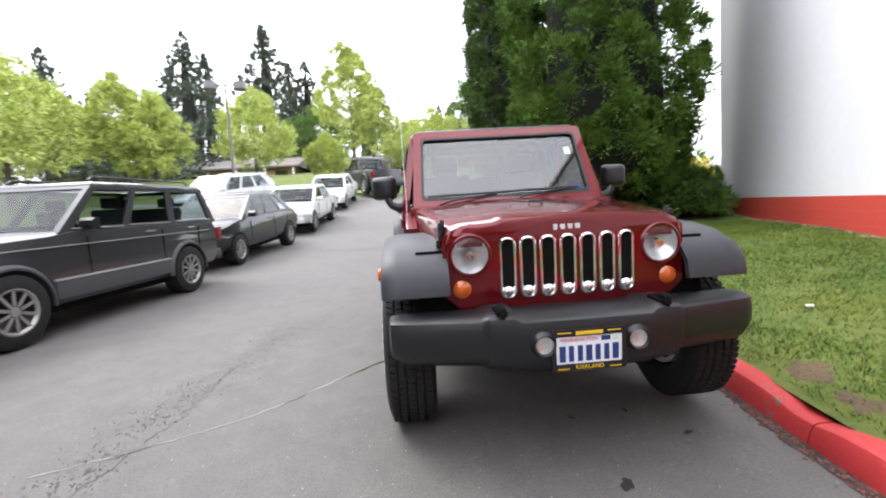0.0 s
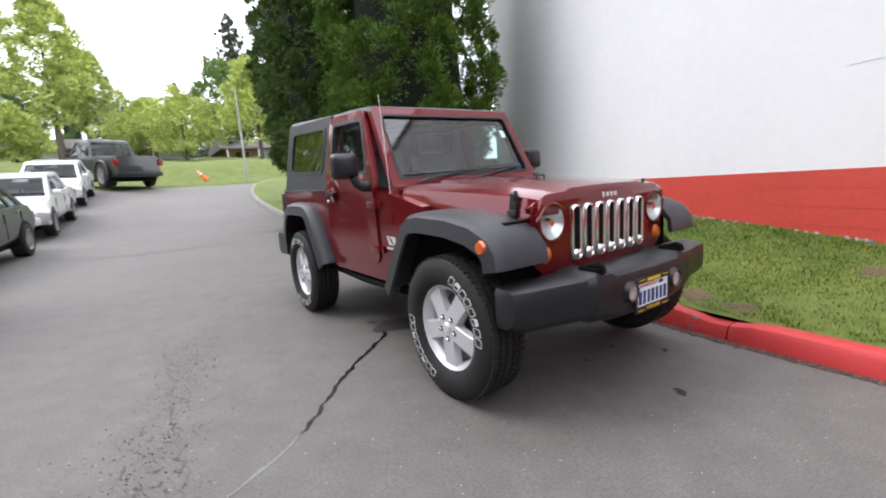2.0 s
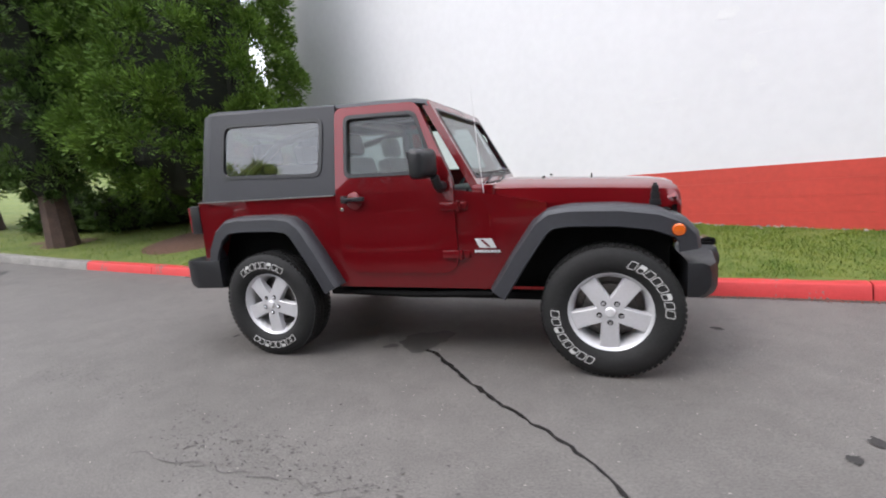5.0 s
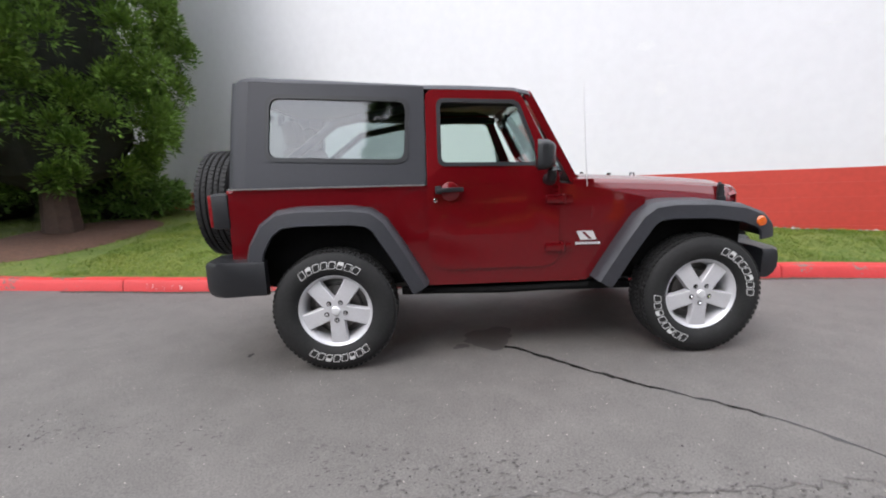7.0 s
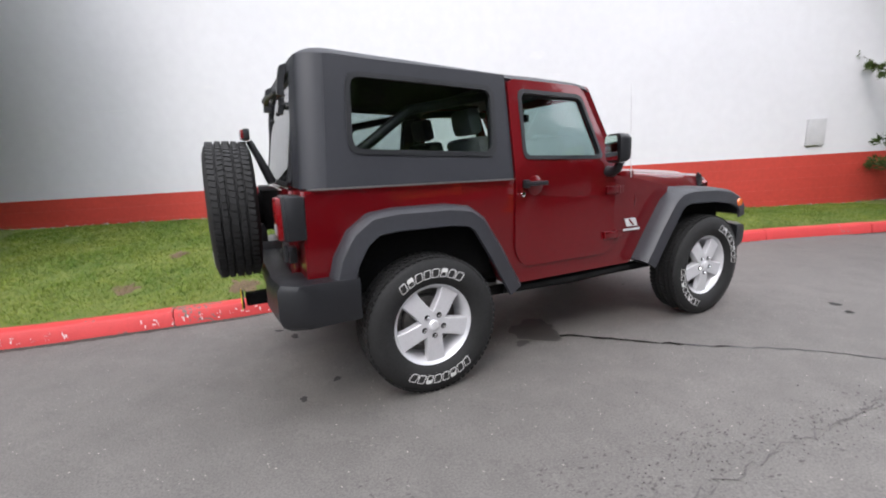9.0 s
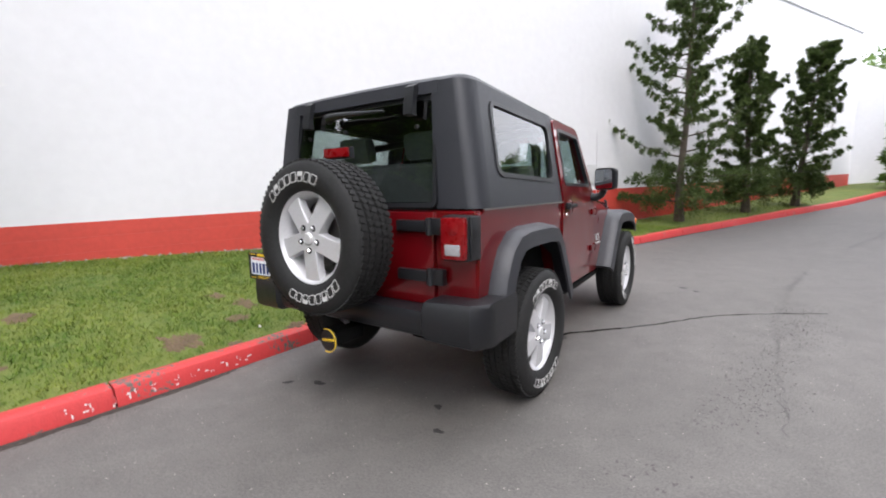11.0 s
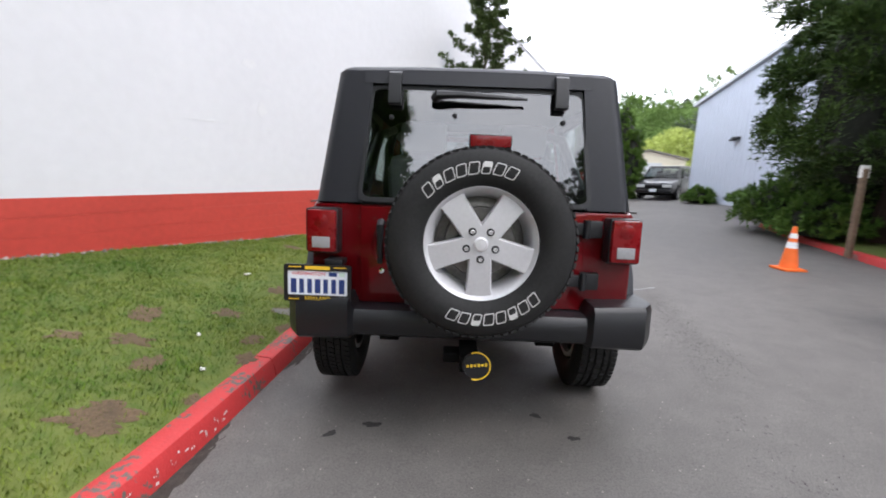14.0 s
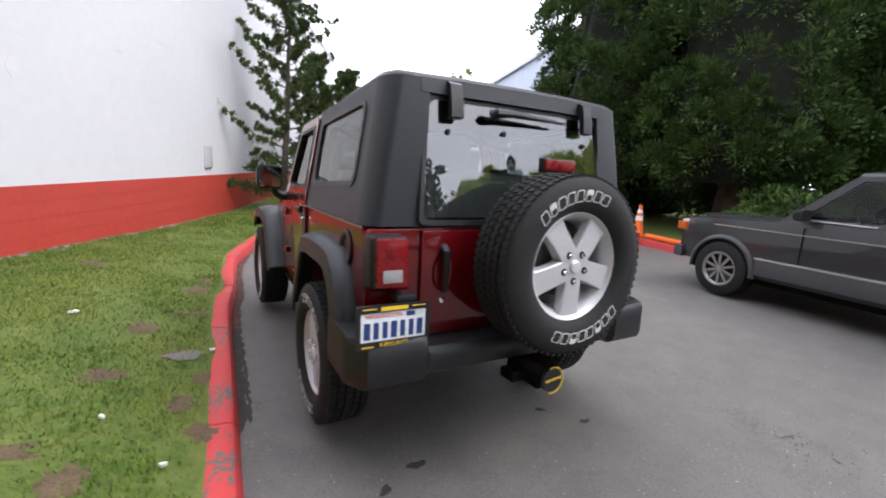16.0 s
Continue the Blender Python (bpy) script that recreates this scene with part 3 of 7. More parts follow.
for i in range(7):
    x = (i - 3) * SLOT_P
    bm = bmesh.new()
    out_r, in_r = rounded(x - SLOT_W / 2 - 0.006, 0.700, x + SLOT_W / 2 + 0.006, 1.005, 0.038), rounded(x - SLOT_W / 2 + 0.014, 0.722, x + SLOT_W / 2 - 0.014, 0.985, 0.022)
    rings = []
    for (ou, ov), (iu, iv) in zip(out_r, in_r):
        ring = []
        for k in range(8):
            t = math.pi * k / 7
            f, h = 0.5 - 0.5 * math.cos(t), 0.020 * math.sin(t)
            u, v = ou + (iu - ou) * f, ov + (iv - ov) * f
            ring.append(bm.verts.new((u, grille_y(u, v) + 0.003 - h, v)))
        rings.append(ring)
    for a, b in zip(rings, rings[1:] + rings[:1]):
        for k in range(7):
            bm.faces.new((a[k], a[k + 1], b[k + 1], b[k]))
    sur = part("slot_surround", bm, M_CHROME, grille, "chrome slot surround", smooth=True)
    bm = bmesh.new()
    lathe(bm, [(0.0, -0.012), (0.5, -0.010), (0.85, -0.004), (1.0, 0.004)], 20, "y", Matrix.Translation((x, grille_y(x, 0.735) - 0.008, 0.735)) @ Matrix.Diagonal((0.028, 1, 0.030, 1)))
    part("slot_cup", bm, M_CHROME, sur, smooth=True)
    bm = bmesh.new()
    pane(bm, rounded(x - SLOT_W / 2 + 0.010, 0.715, x + SLOT_W / 2 - 0.010, 0.99, 0.024), lambda u, v, d: (u, grille_y(u, v) - 0.003, v))
    part("slot_mesh", bm, M_DARK, grille)
bm = bmesh.new()
for k, w in enumerate((0.022, 0.026, 0.026, 0.028)):
    box(bm, (-0.055 + 0.036 * k, -0.405, 1.033), (w, 0.012, 0.028 if k else 0.034))
part("front_badge", bm, M_BADGE, grille, "small silver badge", bevel=0.004)
for s in (-1, 1):
    m = Matrix.Translation((s * 0.472, grille_y(0.472, 0.92) - 0.004, 0.925))
    bm = bmesh.new()
    lathe(bm, [(0.088, -0.012), (0.096, -0.014), (0.104, -0.008), (0.108, 0.012)], 36, "y", m)
    lamp = part("headlight", bm, M_PAINT, grille, smooth=True)
    bm = bmesh.new()
    lathe(bm, [(0.0, 0.05), (0.03, 0.045), (0.06, 0.025), (0.087, -0.008)], 36, "y", m)
    part("reflector", bm, M_REFLECT, lamp, smooth=True)
    bm = bmesh.new()
    lathe(bm, [(0.0, -0.002), (0.02, -0.004), (0.022, 0.03)], 16, "y", m)
    part("bulb_shield", bm, M_CHROME, lamp, smooth=True)
    bm = bmesh.new()
    lathe(bm, [(0.0, -0.030), (0.04, -0.026), (0.075, -0.016), (0.090, -0.006)], 36, "y", m)
    hl = part("lens", bm, G_LAMP, lamp, smooth=True)
    hl.visible_shadow = False
    bm = bmesh.new()
    lathe(bm, [(0.0, -0.020), (0.03, -0.017), (0.044, -0.004), (0.046, 0.01)], 24, "y", Matrix.Translation((s * 0.515, grille_y(0.515, 0.76), 0.76)))
    part("turn_signal", bm, M_AMBER, grille, "round amber turn signal", smooth=True)
    # hood latch
    bm = bmesh.new()
    box(bm, (s * 0.600, -0.262, 1.048), (0.022, 0.05, 0.05))
    box(bm, (s * 0.595, -0.262, 1.090), (0.03, 0.036, 0.05))
    tube(bm, [(s * 0.59, -0.262, 1.058), (s * 0.585, -0.262, 1.128)], 0.012, 8)
    box(bm, (s * 0.612, -0.262, 1.013), (0.02, 0.06, 0.035))
    part("hood_latch", bm, M_PLAST, hood, "black rubber hood latch", bevel=0.005)
    bm = bmesh.new()
    box(bm, (s * 0.30, 0.42, 1.195), (0.035, 0.022, 0.014))
    part("washer_jet", bm, M_PLAST, hood, bevel=0.003)
bm = bmesh.new()
tube(bm, [(-0.035, 0.10, 1.165), (-0.035, 0.10, 1.190), (0.035, 0.10, 1.190), (0.035, 0.10, 1.165)], 0.006, 8)
part("hood_loop", bm, M_PLAST, hood, smooth=True)

# ---- front bumper ----
bm = bmesh.new()
secs = []
for x, yf, z0, z1 in ((-0.875, -0.47, 0.50, 0.65), (-0.865, -0.515, 0.475, 0.668), (-0.80, -0.56, 0.455, 0.675), (-0.46, -0.615, 0.445, 0.672), (-0.43, -0.645, 0.435, 0.688), (-0.32, -0.655, 0.425, 0.69), (-0.29, -0.665, 0.42, 0.672), (0.0, -0.672, 0.415, 0.672),
                      (0.29, -0.665, 0.42, 0.672), (0.32, -0.655, 0.425, 0.69), (0.43, -0.645, 0.435, 0.688), (0.46, -0.615, 0.445, 0.672), (0.80, -0.56, 0.455, 0.675), (0.865, -0.515, 0.475, 0.668), (0.875, -0.47, 0.50, 0.65)):
    yb = -0.40
    r = 0.03
    secs.append([(x, yb, z0), (x, yf + r + 0.03, z0), (x, yf + 0.02, z0 + 0.03), (x, yf, z0 + 0.07), (x, yf, z1 - r - 0.02), (x, yf + 0.012, z1 - 0.014), (x, yf + r + 0.01, z1), (x, yb, z1)])
loft(bm, secs)
bumper = part("front_bumper", bm, M_PLAST, rover, smooth=True)
for s in (-1, 1):
    bm = bmesh.new()
    tube(bm, [(s * 0.372, -0.50, 0.69), (s * 0.372, -0.60, 0.72), (s * 0.372, -0.625, 0.715), (s * 0.372, -0.63, 0.685)], 0.016, 8)
    box(bm, (s * 0.372, -0.56, 0.695), (0.05, 0.12, 0.02))
    part("tow_hook", bm, M_DARK, bumper, bevel=0.004)
    m = Matrix.Translation((s * 0.208, -0.682, 0.562))
    bm = bmesh.new()
    lathe(bm, [(0.036, 0.0), (0.046, -0.012), (0.060, 0.018)], 24, "y", m)
    fog = part("fog_lamp", bm, M_PLAST, bumper, smooth=True)
    bm = bmesh.new()
    lathe(bm, [(0.0, 0.006), (0.03, 0.002), (0.045, -0.006)], 24, "y", m)
    part("fog_reflector", bm, M_REFLECT, fog, smooth=True)
    bm = bmesh.new()
    lathe(bm, [(0.0, -0.012), (0.03, -0.010), (0.045, -0.004)], 24, "y", m)
    fl = part("fog_lens", bm, G_LAMP, fog, smooth=True)
    fl.visible_shadow = False


def text_mesh(name, body, size, m, material, parent):
    """Lettering with the built-in font, as a mesh."""
    cu = bpy.data.curves.new(name, "FONT")
    cu.body, cu.size, cu.align_x, cu.align_y, cu.extrude = body, size, "CENTER", "CENTER", 0.0006
    tmp = bpy.data.objects.new("tmp", cu)
    me = bpy.data.meshes.new_from_object(tmp)
    bpy.data.objects.remove(tmp), bpy.data.curves.remove(cu)
    me.materials.append(material)
    ob = new(name, me)
    me.transform(m)
    ob.parent = parent
    return ob


def number_plate(m, parent_name):
    """A number plate in a dark dealer frame; m takes its face (x right, y up, z out) to the car."""
    bm = bmesh.new()
    ring_panel(bm, rounded(-0.165, -0.092, 0.165, 0.092, 0.012), rounded(-0.146, -0.060, 0.146, 0.062, 0.006), lambda u, v, d: m @ Vector((u, v, 0.006 - d)), 0.012)
    plate = part(parent_name, bm, M_PLAST, rover, "white and blue number plate in a black and yellow frame", bevel=0.002)
    bm = bmesh.new()
    box(bm, (0, 0, 0), (0.305, 0.152, 0.003), m)
    part("plate_sheet", bm, M_PLATE, plate)
    for i in range(7):
        bm = bmesh.new()
        x = -0.118 + 0.0393 * i
        box(bm, (x, -0.015, 0.0025), (0.022 if i % 3 else 0.027, 0.070, 0.002), m)
        part("plate_bar", bm, M_PLATEINK, plate)
    text_mesh("plate_state", "WASHINGTON", 0.024, m @ Matrix.Translation((-0.045, 0.046, 0.003)), M_REDINK, plate)
    text_mesh("frame_town", "KIRKLAND", 0.026, m @ Matrix.Translation((0, -0.0755, 0.0075)), M_YELLOW, plate)
    part("frame_bar", boxm((0, 0.077, 0.0075), (0.12, 0.017, 0.001), m), M_YELLOW, plate)
    for x in (-0.11, 0.11):
        part("frame_line", boxm((x, 0.080, 0.0075), (0.06, 0.005, 0.001), m), M_YELLOW, plate)
        part("frame_line", boxm((x * 1.05, -0.080, 0.0075), (0.05, 0.005, 0.001), m), M_YELLOW, plate)
    part("tab_sticker", boxm((0.075, 0.046, 0.003), (0.04, 0.02, 0.001), m), M_PLATEINK, plate)
    part("tab_sticker", boxm((0.118, 0.046, 0.003), (0.03, 0.02, 0.001), m), M_STICKER, plate)


number_plate(Matrix.Translation((-0.012, -0.676, 0.527)) @ Matrix.Rotation(radians(90), 4, "X"), "front_plate")
number_plate(Matrix.Translation((0.750, 3.235, 0.775)) @ Matrix.Rotation(radians(180), 4, "Z") @ Matrix.Rotation(radians(90), 4, "X"), "rear_plate")

# the whole nose sits a little high on its mounts
grille.location.z, bumper.location.z = 0.034, 0.026
bpy.data.objects["front_plate"].location.z = 0.028

# ---- windscreen ----
def ws_place(u, v, d):
    """u across, v up the glass; it leans back and narrows to the top."""
    w = 1 - 0.055 * v / 0.69
    return (u * w, 0.782 + v * 0.490 + d * 0.85, 1.150 + v * 0.880 - d * 0.4)


bm = bmesh.new()
WS_OUT, WS_IN = rounded(-0.712, 0.0, 0.712, 0.69, 0.03), rounded(-0.645, 0.085, 0.645, 0.625, 0.035)
ring_panel(bm, WS_OUT, WS_IN, ws_place, 0.055)
screen = part("windscreen_frame", bm, M_PAINT, rover, bevel=0.012)
bm = bmesh.new()
pane(bm, rounded(-0.655, 0.075, 0.655, 0.635, 0.035), lambda u, v, d: ws_place(u, v, 0.018))
g = part("windscreen_glass", bm, G_SCREEN, screen)
g.visible_shadow = False
bm = bmesh.new()
ring_panel(bm, rounded(-0.650, 0.080, 0.650, 0.630, 0.035), rounded(-0.630, 0.10, 0.630, 0.612, 0.03), lambda u, v, d: ws_place(u, v, d - 0.004), 0.016)
part("windscreen_seal", bm, M_PLAST, screen)
for a, b, c in (((-0.52, 0.03), (-0.42, 0.055), (-0.08, 0.105)), ((0.02, 0.03), (0.12, 0.06), (0.46, 0.115))):
    bm = bmesh.new()
    tube(bm, [ws_place(*a, -0.02), ws_place(*b, -0.035), ws_place(*c, -0.015)], [0.010, 0.008, 0.006], 8)
    tube(bm, [ws_place(b[0] - 0.18, b[1] + 0.055, -0.008), ws_place(c[0] + 0.10, c[1] + 0.012, -0.008)], 0.009, 6)
    part("wiper", bm, M_PLAST, screen, "black wiper", smooth=True)
bm = bmesh.new()
pane(bm, rounded(0.535, 0.43, 0.585, 0.50, 0.004), lambda u, v, d: ws_place(u, v, 0.014))
part("screen_sticker", bm, M_STICKER, screen)
bm = bmesh.new()
pane(bm, rounded(0.53, 0.12, 0.60, 0.16, 0.004), lambda u, v, d: ws_place(u, v, 0.014))
part("screen_permit", bm, M_PLATEINK, screen, "small blue permit")
bm = bmesh.new()
tube(bm, [(-0.757, 0.74, 1.02), (-0.760, 0.745, 1.06)], [0.014, 0.010], 10)
tube(bm, [(-0.760, 0.745, 1.06), (-0.762, 0.775, 1.42), (-0.765, 0.80, 1.78)], [0.0035, 0.003, 0.002], 6)
part("antenna", bm, M_BADGE, rover, "thin mast antenna", smooth=True)
bm = bmesh.new()
box(bm, (-0.752, 0.74, 1.03), (0.02, 0.045, 0.05))
part("antenna_base", bm, M_PLAST, rover, bevel=0.006)
bm = bmesh.new()
prism(bm, [(0.68, 0.775), (0.79, 0.775), (0.82, 0.835), (0.71, 0.835)], "x", -0.7815, -0.775)
badge = part("side_badge", bm, M_BADGE, rover, "white square trim badge", bevel=0.002)
bm = bmesh.new()
prism(bm, [(0.715, 0.781), (0.735, 0.781), (0.785, 0.829), (0.765, 0.829)], "x", -0.783, -0.7805)
part("badge_stripe", bm, M_PAINT, badge)
bm = bmesh.new()
for i in range(8):
    box(bm, (-0.7795, 0.665 + 0.0215 * i, 0.752), (0.004, 0.017, 0.016))
part("side_script", bm, M_BADGE, rover, "silver trim script drawn as bars")

# ---- hardtop ----
top = None
bm = bmesh.new()
for s in (-1, 1):
    ring_panel(bm, TOP_SIDE, TOP_WIN, side_place(s, 0.0), 0.045)
    rows = []
    for z, yr, ye, back in ((BELT + 0.006, 2.95, 3.075, 0.075), (1.40, 2.933, 3.060, 0.075), (1.60, 2.918, 3.050, 0.075), (1.825, 2.90, 3.03, 0.075)):
        x0 = side_x(z, 2.95)
        row = []
        for k in range(7):
            a = radians(90 * k / 6)
            row.append((s * (x0 - back + back * math.cos(a)), yr + (ye - yr) * math.sin(a), z))
        row += [(s * (0.575 - (z - 1.2) * 0.085), ye + 0.005, z), (s * (0.575 - (z - 1.2) * 0.085), ye - 0.04, z), (s * (x0 - back - 0.03), ye - 0.05, z), (s * (x0 - 0.05), yr, z)]
        rows.append(row)
    loft(bm, rows)
# header over the rear glass
loft(bm, [[(x, 3.034, 1.828), (x, 3.042, 1.765), (x, 2.985, 1.765), (x, 2.97, 1.828)] for x in (-0.57, 0.57)])
hardtop = part("hardtop", bm, M_TOP, rover, "dark grey moulded hardtop", bevel=0.008)
bm = bmesh.new()
secs = []
for y, e in ((1.831, 0.0), (2.3, 0.0), (2.85, 0.0), (2.90, 0.002), (2.95, 0.008), (2.985, 0.018), (3.01, 0.030), (3.024, 0.045)):
    h = 0.062 * (y - 1.83) / 1.07
    w = side_x(1.775 + h, y) - (0.10 * (1 - math.sqrt(max(0.0, 1 - ((y - 2.90) / 0.13) ** 2))) if y > 2.90 else 0.0)
    secs.append([(-w + 0.002, y, 1.768 + h - min(e, 0.03)), (-w + 0.02, y, 1.791 + h - e * 0.9), (-w + 0.06, y, 1.803 + h - e), (-0.35, y, 1.812 + h - e), (0, y, 1.815 + h - e), (0.35, y, 1.812 + h - e), (w - 0.06, y, 1.803 + h - e), (w - 0.02, y, 1.791 + h - e * 0.9), (w - 0.002, y, 1.768 + h - min(e, 0.03)), (0, y, 1.755 + h - min(e, 0.02))])
loft(bm, secs)
part("roof_rear", bm, M_TOP, hardtop, smooth=True)
for x0, x1 in ((-0.684, -0.004), (0.004, 0.684)):
    bm = bmesh.new()
    secs = []
    for y, e in ((1.118, 0.058), (1.14, 0.042), (1.22, 0.026), (1.50, 0.010), (1.826, 0.0)):
        zs = [1.772 - e, 1.796 - e, 1.808 - e, 1.813 - e]
        if x0 < -0.1:
            secs.append([(x0, y, zs[0]), (x0 + 0.02, y, zs[1]), (x0 + 0.07, y, zs[2]), (x1, y, zs[3]), (x1, y, 1.725)])
        else:
            secs.append([(x1, y, zs[0]), (x1 - 0.02, y, zs[1]), (x1 - 0.07, y, zs[2]), (x0, y, zs[3]), (x0, y, 1.725)])
    loft(bm, secs)
    part("roof_panel", bm, M_TOP, hardtop, "removable roof panel", smooth=True)
for s in (-1, 1):
    bm = bmesh.new()
    pane(bm, TOP_WIN, side_place(s, -0.006))
    q = part("quarter_window", bm, G_QUARTER, hardtop)
    q.visible_shadow = False
    bm = bmesh.new()
    ring_panel(bm, round_poly([(1.922, 1.302), (2.825, 1.333), (2.802, 1.750), (1.902, 1.714)], 0.075), round_poly([(1.950, 1.330), (2.797, 1.359), (2.776, 1.724), (1.930, 1.689)], 0.06), side_place(s, 0.007), 0.016)
    part("window_seal", bm, M_PLAST, hardtop)
    bm = bmesh.new()
    for k in range(6):
        ya, yb = 1.82 + 0.205 * k, 1.82 + 0.205 * (k + 1)
        box(bm, (s * (side_x(BELT, (ya + yb) / 2) + 0.010), (ya + yb) / 2, BELT + 0.002), (0.008, yb - ya, 0.009))
    part("belt_trim", bm, M_STEEL, hardtop, "dull belt moulding")

# ---- rear: panel, tailgate, glass, lamps ----
bm = bmesh.new()
box(bm, (0, 3.05, 0.90), (1.62, 0.06, 0.52))
rear = part("rear_panel", bm, M_PAINT, rover, bevel=0.012)
bm = bmesh.new()
box(bm, (0.0, 3.085, 0.905), (1.14, 0.045, 0.50))
gate = part("tailgate", bm, M_PAINT, rover, bevel=0.014)


def rg_place(u, v, d):
    return (u * (1 - 0.085 * v), 3.103 - 0.085 * v - d, 1.182 + 0.575 * v)


bm = bmesh.new()
pane(bm, rounded(-0.582, 0.0, 0.582, 1.0, 0.05), rg_place)
rg = part("rear_glass", bm, G_REAR, rover)
rg.visible_shadow = False
bm = bmesh.new()
ring_panel(bm, rounded(-0.590, -0.01, 0.590, 1.01, 0.05), rounded(-0.568, 0.03, 0.568, 0.975, 0.05), lambda u, v, d: rg_place(u, v, d - 0.004), 0.02)
part("rear_glass_seal", bm, M_PLAST, rg)
for s in (-1, 1):
    bm = bmesh.new()
    loft(bm, [[(s * 0.411 + u * 0.062, y, z) for u in (-0.5, 0.5)] + [(s * 0.411 + u * 0.062, y - 0.035, z) for u in (0.5, -0.5)] for y, z in ((3.04, 1.825), (3.072, 1.81), (3.092, 1.715), (3.096, 1.665), (3.084, 1.66))])
    part("glass_hinge", bm, M_PLAST, rg, "black glass hinge", bevel=0.005)
    for sx, sz in ((0.46, 0.73), (0.12, 0.76)):
        if s > 0 or sx > 0.3:
            bm = bmesh.new()
            lathe(bm, [(0.0, 0.012), (0.012, 0.010), (0.014, 0.0)], 12, "y", Matrix.Translation(Vector(rg_place(s * sx, sz, -0.002))))
            part("glass_bolt", bm, M_PLAST, rg, smooth=True)
bm = bmesh.new()
tube(bm, [(0.21, 3.075, 1.695), (0.20, 3.10, 1.705), (0.10, 3.10, 1.71), (-0.24, 3.09, 1.70)], [0.026, 0.024, 0.018, 0.007], 8)
part("rear_wiper", bm, M_PLAST, rg, "black rear wiper", smooth=True)
for s in (-1, 1):
    bm = bmesh.new()
    box(bm, (s * 0.745, 3.125, 1.028), (0.155, 0.10, 0.225))
    lamp = part("tail_lamp", bm, M_PLAST, rover, bevel=0.014)
    bm = bmesh.new()
    box(bm, (s * 0.745, 3.17, 1.028), (0.140, 0.055, 0.208))
    part("red_lens", bm, M_REDLENS, lamp, "glossy red lens", bevel=0.012)
    bm = bmesh.new()
    box(bm, (s * 0.745, 3.195, 0.973), (0.088, 0.012, 0.055))
    part("reverse_lens", bm, M_CLEARLENS, lamp, "clear reversing lens", bevel=0.004)
    bm = bmesh.new()
    lathe(bm, [(0.0, 0.005), (0.03, 0.002), (0.036, 0.0)], 20, "y", Matrix.Translation((s * 0.745, 3.198, 1.078)))
    part("stop_lens", bm, M_REDLENS, lamp, smooth=True)
    bm = bmesh.new()
    box(bm, (s * 0.818, 3.11, 1.028), (0.03, 0.09, 0.215))
    part("lamp_guard", bm, M_PLAST, lamp, bevel=0.008)
for z in (1.080, 0.815):
    bm = bmesh.new()
    box(bm, (-0.47, 3.122, z), (0.26, 0.03, 0.060))
    box(bm, (-0.60, 3.118, z), (0.09, 0.045, 0.085))
    tube(bm, [(-0.565, 3.14, z - 0.045), (-0.565, 3.14, z + 0.045)], 0.017, 10)
    part("gate_hinge", bm, M_PLAST, gate, "heavy black gate hinge", bevel=0.006)
bm = bmesh.new()
lathe(bm, [(0.0, -0.004), (0.05, 0.0), (0.068, 0.006)], 24, "y", Matrix.Translation((0.462, 3.107, 0.96)) @ Matrix.Diagonal((0.75, 1, 1.35, 1)))
part("handle_cup", bm, M_PAINT, gate, smooth=True)
bm = bmesh.new()
tube(bm, [(0.462, 3.115, 1.075), (0.462, 3.145, 1.06), (0.462, 3.15, 0.96), (0.462, 3.14, 0.87)], [0.022, 0.020, 0.016, 0.013], 8)
part("gate_handle", bm, M_PLAST, gate, "upright black handle", smooth=True)
bm = bmesh.new()
lathe(bm, [(0.0, 0.01), (0.014, 0.008), (0.016, 0.0)], 14, "y", Matrix.Translation((0.458, 3.108, 0.825)))
part("gate_lock", bm, M_CHROME, gate, smooth=True)
bm = bmesh.new()
tube(bm, [(-0.05, 3.13, 1.18), (-0.05, 3.19, 1.33), (-0.05, 3.24, 1.44)], [0.03, 0.024, 0.02], 8)
box(bm, (-0.055, 3.255, 1.475), (0.195, 0.035, 0.062))
stop = part("stop_lamp_arm", bm, M_PLAST, rover, bevel=0.005)
bm = bmesh.new()
box(bm, (-0.055, 3.278, 1.475), (0.185, 0.018, 0.05))
part("stop_lamp", bm, M_REDLENS, stop, "wide red brake light", bevel=0.005)
bm = bmesh.new()
box(bm, (-0.02, 3.15, 1.02), (0.24, 0.10, 0.24))
lathe(bm, [(0.0, 0.16), (0.09, 0.16), (0.10, 0.0)], 20, "y", Matrix.Translation((-0.02, 3.15, 1.026)) @ Matrix.Diagonal((1, 1.25, 1, 1)))
part("spare_carrier", bm, M_DARK, rover)
bm = bmesh.new()
box(bm, (0.68, 3.16, 0.875), (0.09, 0.10, 0.03))
box(bm, (0.745, 3.175, 0.775), (0.28, 0.06, 0.14))
part("plate_bracket", bm, M_PLAST, rover, bevel=0.006)
# fuel filler
bm = bmesh.new()
lathe(bm, [(0.0, -0.012), (0.052, -0.010), (0.060, 0.002), (0.080, 0.006), (0.088, 0.0)], 28, "x", Matrix.Translation((0.829, 2.80, 1.035)))
part("fuel_filler", bm, M_PLAST, rover, "round black fuel filler", smooth=True)
